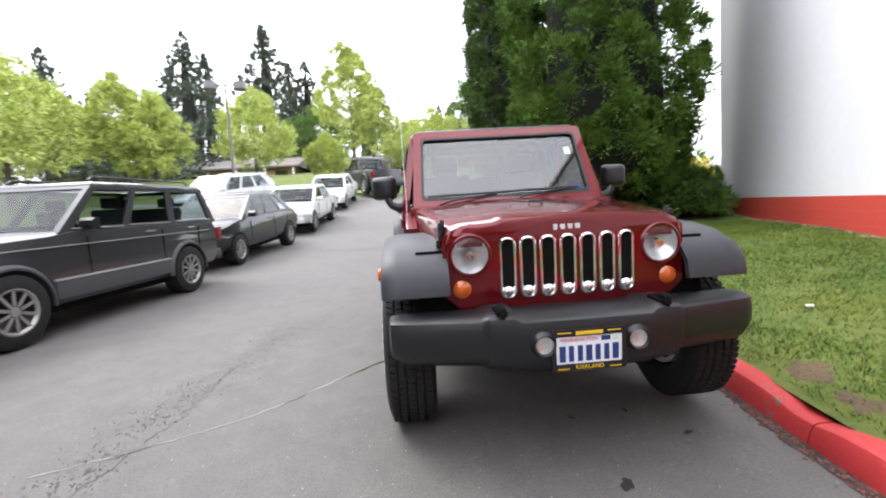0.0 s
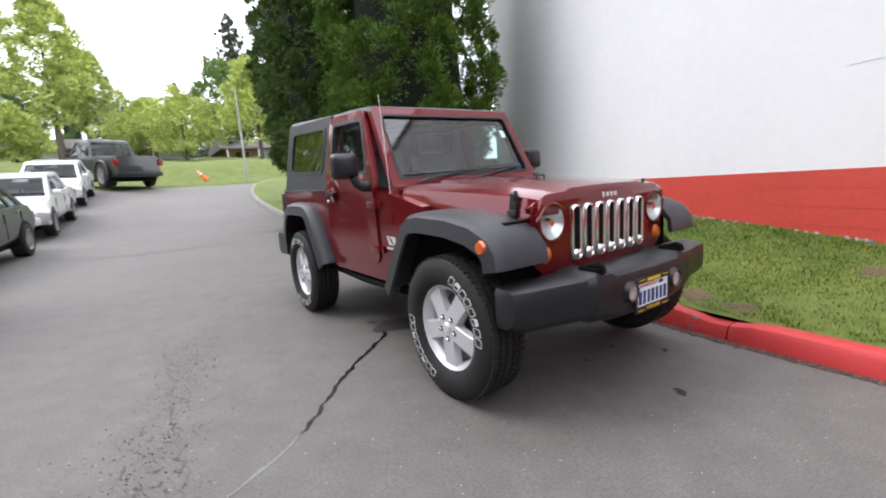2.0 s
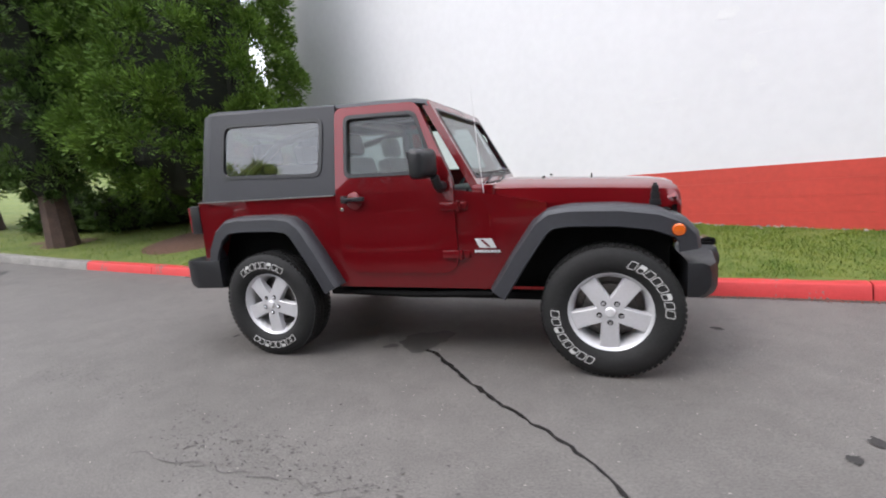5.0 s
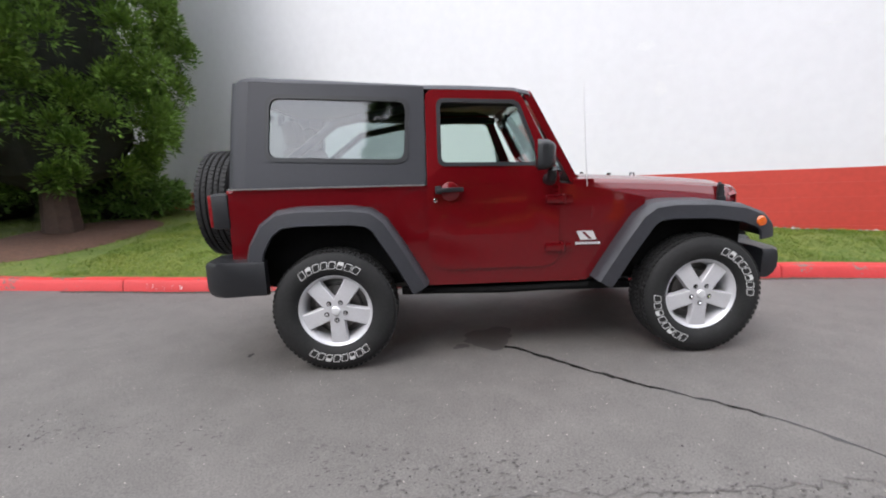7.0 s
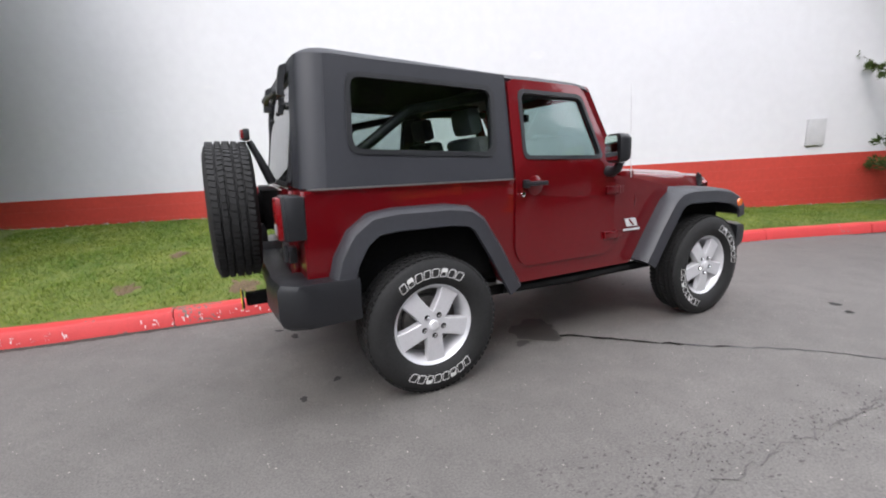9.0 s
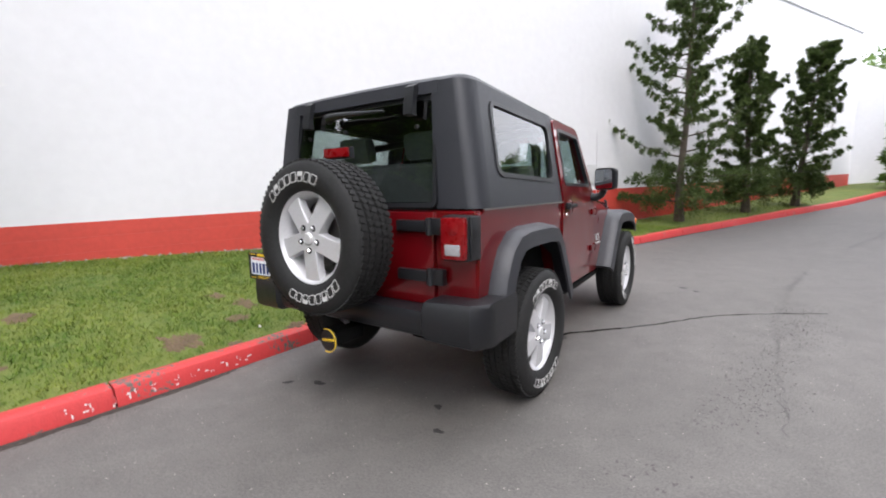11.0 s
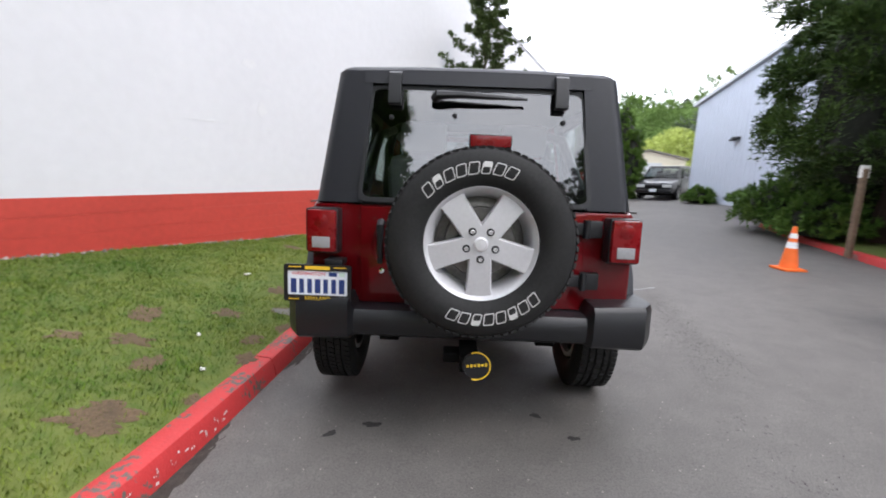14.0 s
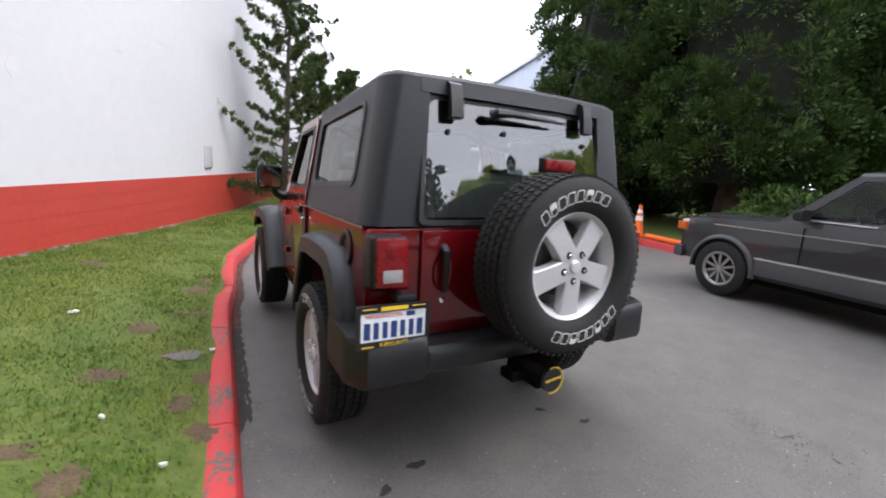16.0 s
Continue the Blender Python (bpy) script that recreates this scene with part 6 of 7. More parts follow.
for i, (x, y, r, h) in enumerate(((-7.45, -18.9, 1.08, 5.6), (-9.0, -18.9, 0.95, 4.8))):
    conifer("clipped_cypress", "narrow clipped green cypress at the corner", x, y, land(x, y), h, [0.05, 0.5, 2.0, 3.6, h - 1.2, h - 0.4, h], [0.8 * r, r, r, 0.92 * r, 0.55 * r, 0.25 * r, 0.03], 520, 44, 0.11, L_HEDGE, 51 + i, tr=0.14, puff=0.22, kcore=0.9, group="clipped cypresses")


def wall_tree(x, y, h, seed, lean):
    """An open, wind-shaped juniper: whorls of limbs with tufts along them, bushy at the foot."""
    ob = empty("juniper_tree", "open ragged juniper with drooping tufts before the wall", "tree", "junipers along the wall", m=Matrix.Translation((x, y, lawn_z(x, y))))
    rg = np.random.default_rng(seed)
    bm = bmesh.new()
    trunk(bm, h, 0.10, 0.012, lean=lean, seed=seed, wob=0.10, n=8)
    part("trunk", bm, M_BARKG, ob, smooth=True)
    cs, outs, spr = [], [], []
    bm = bmesh.new()
    for i in range(50):
        f = 0.08 + 0.90 * (i / 50) ** 0.9
        z = h * f
        a = i * 2.4 + rg.uniform(-0.4, 0.4)
        L = (1.20 if f < 0.25 else 1.42 * (1 - f) ** 0.8 + 0.22) * rg.uniform(0.5, 1.3) * h / 5.6
        b0 = Vector((lean[0] * f, lean[1] * f, z))
        up = rg.uniform(0.15, 0.75) if f > 0.25 else rg.uniform(-0.1, 0.2)
        pts = [b0 + Vector((math.cos(a) * L * t, math.sin(a) * L * t, L * (up * t * t + 0.05 * t))) for t in (0, 0.35, 0.7, 1.0)]
        tube(bm, pts, [0.022, 0.016, 0.010, 0.004], 5)
        for t in np.linspace(0.2, 1.0, 15):
            p = b0 + Vector((math.cos(a) * L * t, math.sin(a) * L * t, L * (up * t * t + 0.05 * t)))
            cs.append(p + Vector(rg.normal(size=3) * 0.045))
            outs.append((math.cos(a), math.sin(a), 0.35))
            spr.append(0.140 * (1.2 - 0.6 * t) * (1.5 if f < 0.22 else 1.0))
    part("branch_tangle", bm, M_BARKG, ob, smooth=True)["kind"] = "stuff"
    for i in range(70):
        a, rr, z = rg.uniform(0, 6.28), rg.uniform(0.2, 0.75) * h / 5.6, rg.uniform(0.25, 1.2)
        cs.append((rr * math.cos(a), rr * math.sin(a), z)), outs.append((math.cos(a), math.sin(a), 0.3)), spr.append(0.24)
    fast_mesh("crown", sprays([tuple(c) for c in cs], outs, 0.050, 88, np.array(spr), seed), L_PINE, ob)
    return ob


wall_tree(-0.60, -7.45, 6.2, 5, (-0.1, 0.25))
wall_tree(-1.95, -9.7, 4.45, 6, (0.1, 0.1))
wall_tree(-3.15, -11.6, 4.5, 7, (-0.3, 0.1))


def shrub(name, label, x, y, z, r, h, leafmat, seed, n=220, size=0.10, category="shrub", group=""):
    ob = empty(name, label, category, group, m=Matrix.Translation((x, y, z)))
    rg = np.random.default_rng(seed)
    cs, outs = [], []
    for i in range(n):
        v = rg.normal(size=3)
        v /= np.linalg.norm(v)
        v[2] = abs(v[2])
        k = rg.uniform(0.7, 1.02) * (1 + 0.25 * noise.noise(Vector(v * 2) + Vector((seed, 0, 0))))
        cs.append((v[0] * r * k, v[1] * r * k, 0.08 + v[2] * h * k)), outs.append(tuple(v))
    fast_mesh("leaves", sprays(cs, outs, size, 26, 0.17 * max(0.7, r), seed), leafmat, ob)
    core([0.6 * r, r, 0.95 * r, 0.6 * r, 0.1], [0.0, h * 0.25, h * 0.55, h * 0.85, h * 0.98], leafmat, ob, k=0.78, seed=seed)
    return ob


shrub("wall_shrub", "low leafy green shrub at the corner of the wall", 6.1, 8.3, GZ(6.1, 8.3), 1.15, 1.0, L_SHRUB, 71, 320)
shrub("wall_shrub", "low leafy green shrub at the corner of the wall", 7.5, 9.6, GZ(7.0, 9.4), 1.0, 1.1, L_SHRUB, 72, 240)
shrub("rhododendron", "rounded rhododendron with glossy leaves in the bed", -8.6, -6.1, land(-8.6, -6.1) + 0.2, 1.25, 1.15, L_SHRUB, 73, 320)
shrub("rhododendron", "rounded rhododendron with glossy leaves in the bed", -8.0, -4.4, land(-8.0, -4.4) + 0.2, 0.8, 0.85, L_SHRUB, 74, 200)
shrub("dark_shrub", "dark evergreen shrub under the trees", 6.0, 13.8, 0.6, 1.3, 0.9, L_DARK, 75, 220)
shrub("dark_shrub", "dark evergreen shrub under the trees", -8.3, 0.9, land(-8.3, 0.9) + 0.25, 1.1, 0.9, L_DARK, 76, 220)
for i, (x, y, r, h) in enumerate(((5.4, 10.4, 1.0, 1.0), (4.2, 10.9, 0.9, 0.9), (7.6, 11.4, 1.2, 1.2), (3.9, 12.4, 0.9, 0.9))):
    shrub("dark_shrub", "dark evergreen shrub under the trees", x, y, GZ(x, y), r, h, L_DARK, 190 + i, 240, 0.09, group="shrubs behind the cypress")
for i, (x, y, r, h) in enumerate(((-11.2, -7.5, 1.5, 1.9), (-11.6, -4.6, 1.6, 2.1), (-12.0, -1.8, 1.6, 2.0), (-12.2, 1.2, 1.5, 1.8), (-12.0, 3.6, 1.3, 1.4))):
    shrub("dark_shrub", "dark evergreen shrub under the trees", x, y, land(x, y) + 0.25, r, h, L_DARK, 170 + i, 300, 0.10, group="shrubs behind the cedars")
shrub("broom_bush", "yellow flowering broom behind the wall's end", 12.5, 17.5, 1.0, 1.3, 1.9, L_YELLOW, 77, 200, 0.13)
shrub("low_shrub", "small green shrub beside the parked car", -11.0, -14.6, land(-11, -14.6), 0.7, 0.6, L_SHRUB, 78, 140)


# ---- far trees ----
def far_tree(kind, x, y, z, h, r, seed):
    rg = np.random.default_rng(seed)
    if kind == "fir":
        ob = empty("fir_tree", "tall dark fir with layered branches on the skyline", "tree", "firs on the skyline", m=Matrix.Translation((x, y, z)))
        cs, outs, spr = [], [], []
        for i in range(420):
            f = rg.uniform(0.08, 1.0)
            rr = 1.85 * r * (1 - f) ** 0.80 * rg.uniform(0.25, 1.1) * (0.75 + 0.5 * abs(math.sin(f * 34)))
            a = rg.uniform(0, 6.28)
            cs.append((rr * math.cos(a), rr * math.sin(a), h * f - rr * 0.25)), outs.append((math.cos(a), math.sin(a), -0.2)), spr.append(0.055 * h * (1.1 - f))
        fast_mesh("crown", sprays(cs, outs, 0.015 * h, 40, np.array(spr), seed, droop=0.3), L_FIR, ob)
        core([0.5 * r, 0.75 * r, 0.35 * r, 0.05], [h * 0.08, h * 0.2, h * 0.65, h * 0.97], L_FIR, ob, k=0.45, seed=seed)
    else:
        lm = {"spring": L_SPRING, "mid": L_MID, "birch": L_SPRING}[kind]
        ob = empty("leafy_tree", "spring tree in fresh yellow-green leaf" if kind != "mid" else "full green leafy tree", "tree", "leafy trees by the far lot" if kind != "mid" else "green trees behind", m=Matrix.Translation((x, y, z)))
        cs, outs = [], []
        for i in range(200):
            v = rg.normal(size=3)
            v /= np.linalg.norm(v)
            k = rg.uniform(0.45, 1.0) * (1 + 0.3 * noise.noise(Vector(v * 1.8) + Vector((seed, 0, 0))))
            top = 1 - (0.25 if kind == "mid" else 0.6) * max(-0.3, v[2])
            cs.append((v[0] * r * k * top, v[1] * r * k * top, h * 0.62 + v[2] * h * 0.38 * k)), outs.append(tuple(v))
        fast_mesh("crown", sprays(cs, outs, 0.15 + 0.008 * h, 86, 0.15 * r + 0.25, seed), lm, ob)
    bm = bmesh.new()
    trunk(bm, h * 0.8, 0.02 * h + 0.04, 0.03, seed=seed, n=7)
    part("trunk", bm, M_BARKG, ob, smooth=True)
    return ob


def far(eye, d, dist):
    return eye[0] + d[0] * dist, eye[1] + d[1] * dist


E0, E3, E13 = (-0.77, -2.35), (-2.66, -1.31), (-0.64, 5.15)
FAR = [("fir", E0, (-0.392, 0.86), 78, 26, 4.2), ("fir", E0, (-0.36, 0.87), 84, 25, 2.6), ("fir", E0, (-0.26, 0.90), 80, 29, 4.4), ("fir", E0, (-0.19, 0.93), 82, 24, 4.0), ("fir", E0, (-0.42, 0.85), 90, 24, 4.0), ("fir", E0, (-0.573, 0.773), 80, 22, 4.0),
       ("fir", E0, (-0.52, 0.80), 86, 18, 4.0), ("fir", E0, (-0.22, 0.92), 92, 27, 3.6), ("fir", E0, (-0.08, 0.96), 95, 24, 4.0), ("fir", E0, (-0.02, 0.98), 100, 15, 3.2), ("fir", E3, (0.20, 0.93), 84, 29, 4.6), ("fir", E3, (0.10, 0.98), 95, 20, 3.8), ("fir", E0, (0.03, 0.99), 110, 16, 3.4),
       ("birch", E0, (-0.105, 0.941), 60, 17, 3.8), ("birch", E0, (-0.065, 0.95), 66, 14, 3.0), ("spring", E0, (-0.30, 0.92), 46, 8.6, 3.4), ("spring", E0, (-0.46, 0.854), 42, 7.8, 2.4), ("birch", E0, (-0.50, 0.83), 44, 9.5, 2.4), ("spring", E0, (-0.62, 0.74), 40, 9.0, 4.2), ("spring", E0, (-0.66, 0.70), 34, 8.0, 3.6), ("spring", E0, (-0.165, 0.95), 50, 5.0, 1.9),
       ("spring", E3, (0.107, 0.979), 52, 7.6, 4.0), ("spring", E3, (0.05, 0.99), 56, 7.0, 3.6), ("birch", E3, (0.24, 0.95), 50, 11, 3.2), ("spring", E3, (0.30, 0.94), 52, 8, 3.0), ("mid", E0, (-0.18, 0.95), 72, 11, 5.0), ("mid", E3, (0.18, 0.95), 64, 13, 4.6), ("mid", E0, (-0.55, 0.80), 66, 10, 5.0), ("mid", E3, (0.02, 0.99), 80, 11, 6.0), ("mid", E0, (0.02, 0.99), 74, 8, 4.0),
       ("mid", E13, (-0.42, -0.90), 72, 11, 6.5), ("mid", E13, (-0.37, -0.93), 78, 11, 6.5), ("mid", E13, (-0.46, -0.88), 66, 9, 5.0), ("fir", E13, (-0.44, -0.89), 88, 17, 4.0), ("fir", E13, (-0.40, -0.91), 92, 16, 4.0), ("mid", E13, (-0.32, -0.95), 80, 11, 6.0), ("spring", E13, (-0.43, -0.89), 52, 5.5, 4.5), ("spring", E13, (-0.40, -0.90), 56, 5.0, 4.0), ("mid", E13, (-0.49, -0.86), 80, 16, 5.5), ("mid", E13, (-0.27, -0.96), 85, 11, 6.0), ("mid", E13, (-0.52, -0.84), 84, 15, 6.0)]
for i, (kind, e, d, dist, h, r) in enumerate(FAR):
    x, y = far(e, d, dist)
    far_tree(kind, x, y, land(x, y) - 0.2 if y < 0 else land(x, y) + 0.5, h * (1.0 if kind != "fir" else 0.85), r, 300 + i)
# woods closing the far side of the lot
rg = np.random.default_rng(9)
cs, outs = [], []
for i in range(1500):
    a = rg.uniform(-0.2, 1.15) * math.pi + math.pi * 0.45
    d = rg.uniform(44, 60)
    x, y = -6 + d * math.cos(a), 4 + d * math.sin(a)
    if x > -26:
        continue
    cs.append((x, y, land(x, y) + rg.uniform(0.5, 7.5 + 3.5 * noise.noise(Vector((a * 6, 0, 0)))))), outs.append((1, 0, 0.3))
woods = empty("far_woods", "dark mixed woods behind the lot", "woods", kind="stuff")
fast_mesh("woods_leaves", sprays(cs, outs, 0.5, 60, 2.0, 10), L_FIR, woods)
cs, outs = [], []
for i in range(2300):
    x, y = rg.uniform(-95, 15), rg.uniform(-120, -95)
    cs.append((x, y, rg.uniform(0.5, 17 + 5 * noise.noise(Vector((x * 0.08, 0, 0))) + 3 * noise.noise(Vector((x * 0.4, 0, 0)))) + 1.0)), outs.append((0, 1, 0.3))
for i in range(900):
    x, y = rg.uniform(-75, 70), rg.uniform(95, 120)
    cs.append((x, y, rg.uniform(4.5, 13 + 4 * noise.noise(Vector((x * 0.08, 3, 0)))))), outs.append((0, -1, 0.3))
fast_mesh("hill_leaves", sprays(cs, outs, 0.8, 44, 3.0, 12), L_MID, woods)

# ---- parked cars ----
M_TINT = mat("dark_car_glass", (0.018, 0.022, 0.025), 0.04, coat=1.0, spec=0.8)
G_CAR = glass("car_window_glass", (0.50, 0.56, 0.57), 0.035)
M_CARSEAT = mat("dark_seat_cloth", (0.05, 0.05, 0.055), 0.9, var=0.15, scale=20)
M_CARRIM = mat("dulled_alloy", (0.30, 0.29, 0.28), 0.35, metal=0.5, var=0.15, scale=20)
M_CARHUB = mat("dull_hub_steel", (0.07, 0.065, 0.06), 0.5, metal=0.5, var=0.2)
M_CHARCOAL = mat("charcoal_paint", (0.030, 0.030, 0.033), 0.36, coat=0.8, var=0.08, scale=3, spec=0.2)
M_BLACKPAINT = mat("black_paint", (0.008, 0.009, 0.011), 0.35, coat=0.6, var=0.05, scale=3, spec=0.2)
M_WHITECAR = mat("white_car_paint", (0.62, 0.62, 0.61), 0.4, coat=0.8, var=0.03, scale=3)
M_SILVERCAR = mat("silver_car_paint", (0.36, 0.37, 0.38), 0.35, metal=0.4, coat=0.8, var=0.03)
M_GREYCLAD = mat("grey_cladding", (0.055, 0.055, 0.060), 0.6, var=0.08, scale=6)
M_BRIGHT = mat("bright_trim", (0.62, 0.62, 0.62), 0.25, metal=0.7)
M_HEADLAMP = mat("headlamp_glass", (0.55, 0.57, 0.58), 0.10, coat=1.0, var=0.2, scale=30)


def car(name, label, paint, pose_m, L, W, prof, roof, glass_z, axles, R, trim=None, clad=None, tail=True, group="", box_bed=None):
    """A car facing -y in its own frame, its nose at y = 0. prof: (y, z) top line of the lower body; roof: the four (y, z) corners of the cabin
    (windscreen foot, windscreen top, rear top, rear foot); axles: two y; R: tyre radius."""
    ob = empty(name, label, "car", group, m=pose_m)
    w = W / 2
    bm = bmesh.new()
    secs = []
    for y, z in prof:
        end = 0.86 if y < 0.10 or y > L - 0.10 else 1.0
        z0 = 0.30 if 0.3 < y < L - 0.3 else 0.38
        wb = w * end
        secs.append([(-wb * 0.90, y, z0), (-wb * 0.99, y, z0 + 0.10), (-wb, y, z0 + 0.28), (-wb * 0.985, y, z - 0.14), (-wb * 0.94, y, z - 0.025), (-wb * 0.86, y, z), (0, y, z + 0.012), (wb * 0.86, y, z), (wb * 0.94, y, z - 0.025), (wb * 0.985, y, z - 0.14), (wb, y, z0 + 0.28), (wb * 0.99, y, z0 + 0.10), (wb * 0.90, y, z0)])
    loft(bm, secs)
    part("body", bm, paint, ob, smooth=True)
    (ya, za), (yb, zb), (yc, zc), (yd, zd) = roof
    wi, wr = w * 0.93, w * 0.76
    mid = Vector((0, (ya + yd) / 2, za + 0.2))

    def slab(nm, a, b, c, d, thick=0.035):
        """A panel over the quad a b c d, as thick as given towards the cabin."""
        bm = bmesh.new()
        q = [Vector(p) for p in (a, b, c, d)]
        nr = (q[1] - q[0]).cross(q[3] - q[0]).normalized()
        if nr.dot(sum(q, Vector()) / 4 - mid) < 0:
            nr = -nr
        lo, hi = [bm.verts.new(p - nr * thick) for p in q], [bm.verts.new(p) for p in q]
        bm.faces.new(lo), bm.faces.new(hi)
        for i in range(4):
            bm.faces.new((lo[i], lo[(i + 1) % 4], hi[(i + 1) % 4], hi[i]))
        part(nm, bm, paint, cabin)

    def on(y_f, h, s):
        """A point on the cabin's side: y_f from windscreen to rear, h up the glass."""
        z = (za - 0.03) + (zb - 0.05 - za + 0.03) * h
        y0, y1 = ya + (yb - 0.02 - ya) * h, yd + (yc + 0.02 - yd) * h
        return (s * (wi + (wr + 0.03 - wi) * h), y0 + (y1 - y0) * y_f, z)

    def across(end, k, h):
        """A point on the windscreen (end 0) or rear face (end 1): k from -1 to 1 across, h up."""
        p = on(end, h, 1)
        return (p[0] * k, p[1], p[2])
    bm = bmesh.new()
    rows = [[(-wr - 0.03, yb - 0.02, zb - 0.05), (-wr - 0.03, yc + 0.02, zc - 0.05), (wr + 0.03, yc + 0.02, zc - 0.05), (wr + 0.03, yb - 0.02, zb - 0.05)], [(-wr - 0.015, yb, zb - 0.02), (-wr - 0.015, yc, zc - 0.02), (wr + 0.015, yc, zc - 0.02), (wr + 0.015, yb, zb - 0.02)], [(-wr + 0.03, yb + 0.06, zb), (-wr + 0.03, yc - 0.06, zc), (wr - 0.03, yc - 0.06, zc), (wr - 0.03, yb + 0.06, zb)]]
    loft(bm, rows)
    cabin = part("roof", bm, paint, ob, smooth=True)
    for s in (-1, 1):
        edges = [0.0] + [f for g in glass_z for f in g] + [1.0]
        for f0, f1 in zip(edges[::2], edges[1::2]):
            slab("pillar", on(f0, 0.0, s), on(f1, 0.0, s), on(f1, 1.0, s), on(f0, 1.0, s))
        for f0, f1 in glass_z:
            slab("window_sill", on(f0, 0.0, s), on(f1, 0.0, s), on(f1, 0.10, s), on(f0, 0.10, s))
            slab("window_header", on(f0, 0.91, s), on(f1, 0.91, s), on(f1, 1.0, s), on(f0, 1.0, s))
    for end, lo, hi in ((0, 0.04, 0.93), (1, 0.10, 0.90)):
        for s in (-1, 1):
            slab("pillar", across(end, s * 0.90, 0), across(end, s, 0), across(end, s, 1), across(end, s * 0.90, 1))
        slab("window_sill", across(end, -0.9, 0), across(end, 0.9, 0), across(end, 0.9, lo), across(end, -0.9, lo))
        slab("window_header", across(end, -0.9, hi), across(end, 0.9, hi), across(end, 0.9, 1), across(end, -0.9, 1))
    sides = [("side_window", [on(f0, 0.10, s), on(f1, 0.10, s), on(f1, 0.91, s), on(f0, 0.91, s)]) for s in (-1, 1) for f0, f1 in glass_z]
    sides += [("windscreen", [across(0, -0.9, 0.04), across(0, 0.9, 0.04), across(0, 0.9, 0.93), across(0, -0.9, 0.93)]), ("rear_window", [across(1, -0.9, 0.10), across(1, 0.9, 0.10), across(1, 0.9, 0.90), across(1, -0.9, 0.90)])]
    for nm, q in sides:
        bm = bmesh.new()
        cen = sum((Vector(p) for p in q), Vector()) / 4
        inward = (mid - cen).normalized() * 0.012
        bm.faces.new([bm.verts.new(Vector(p) + inward) for p in q])
        gl = part(nm, bm, G_CAR, cabin)
        gl.visible_shadow = False
    zs = min(za, zd) + 0.0
    for sx, sy, sw in ((-0.38, 0.42, 0.46), (0.38, 0.42, 0.46), (0.0, 0.80, 1.15)):
        if box_bed and sw > 1:
            continue
        y = ya + (yd - ya) * sy
        bm = bmesh.new()
        box(bm, (sx * w / 0.85, y, zs + 0.08), (sw * w / 0.85, 0.12, 0.30))
        for hx in ((0,) if sw < 1 else (-0.36, 0.36)):
            box(bm, (sx * w / 0.85 + hx, y + 0.01, zs + 0.31), (0.24, 0.08, 0.14))
        part("seat", bm, M_CARSEAT, cabin, bevel=0.03)
    bm = bmesh.new()
    box(bm, (0, ya + 0.30, za + 0.0), (wi * 1.8, 0.36, 0.10))
    lathe(bm, [(0.17 + 0.014 * math.cos(radians(a)), 0.014 * math.sin(radians(a))) for a in range(0, 360, 60)], 24, "z", Matrix.Translation((0.36 * w / 0.85, ya + 0.58, za + 0.06)) @ Matrix.Rotation(radians(-60), 4, "X"), closed=True)
    part("dashboard", bm, M_DARK, cabin, smooth=True)
    for s in (-1, 1):
        for f0, f1 in glass_z:
            bm = bmesh.new()
            p, q = Vector(on(f1 + 0.004, 0.02, s)), Vector(on(f0, 0.04, s))
            tube(bm, [p + Vector((s * 0.012, 0, 0.02)), q + Vector((s * 0.012, 0, 0.02))], 0.008, 6)
            part("window_trim", bm, trim or M_PLAST, cabin, smooth=True)
        for ay in axles:
            m = Matrix.Translation((s * (w - 0.10), ay, R))
            k0 = math.asin(min(0.9, (R - 0.31) / (R * 1.17)))
            arc = [-k0 + (math.pi + 2 * k0) * k / 20 for k in range(21)]
            bm = bmesh.new()
            prism(bm, [(R * 1.17 * math.cos(t), R * 1.17 * math.sin(t)) for t in arc], "x", 0.0, s * 0.104)
            bmesh.ops.transform(bm, matrix=m, verts=bm.verts[:])
            part("wheel_well", bm, M_DARK, ob)
            bm = bmesh.new()
            r0, r1, out = (R * 1.12, R * 1.27, 0.128) if clad else (R * 1.13, R * 1.21, 0.110)
            loft(bm, [[m @ Vector((s * x, r * math.cos(t), r * math.sin(t))) for x, r in ((0.04, r1), (out - 0.03, r1), (out, r1 - 0.03), (out, r0), (0.04, r0))] for t in arc])
            part("wheel_arch", bm, clad or paint, ob, smooth=True)
            bm = bmesh.new()
            lathe(bm, [(R * 0.60, 0.10), (R * 0.66, 0.128), (R * 0.88, 0.128), (R * 0.98, 0.112), (R, 0.09), (R, -0.10), (R * 0.6, -0.10)], 32, "x", m @ Matrix.Scale(s, 4, (1, 0, 0)))
            wh = part("wheel", bm, M_TYRE, ob, smooth=True)
            bm = bmesh.new()
            lathe(bm, [(R * 0.54, 0.100), (R * 0.60, 0.126), (R * 0.64, 0.124)], 32, "x", m @ Matrix.Scale(s, 4, (1, 0, 0)))
            for k in range(10):
                box(bm, (0.108 * s, 0, R * 0.37), (0.014, R * 0.085, R * 0.42), m @ Matrix.Rotation(k * math.pi / 5, 4, "X"))
            lathe(bm, [(0.0, 0.122), (R * 0.13, 0.116), (R * 0.17, 0.09)], 16, "x", m @ Matrix.Scale(s, 4, (1, 0, 0)))
            part("rim", bm, M_CARRIM, wh, smooth=True)
            bm = bmesh.new()
            lathe(bm, [(0.0, 0.09), (R * 0.60, 0.09)], 24, "x", m @ Matrix.Scale(s, 4, (1, 0, 0)))
            part("hub", bm, M_CARHUB, wh)
        bm = bmesh.new()
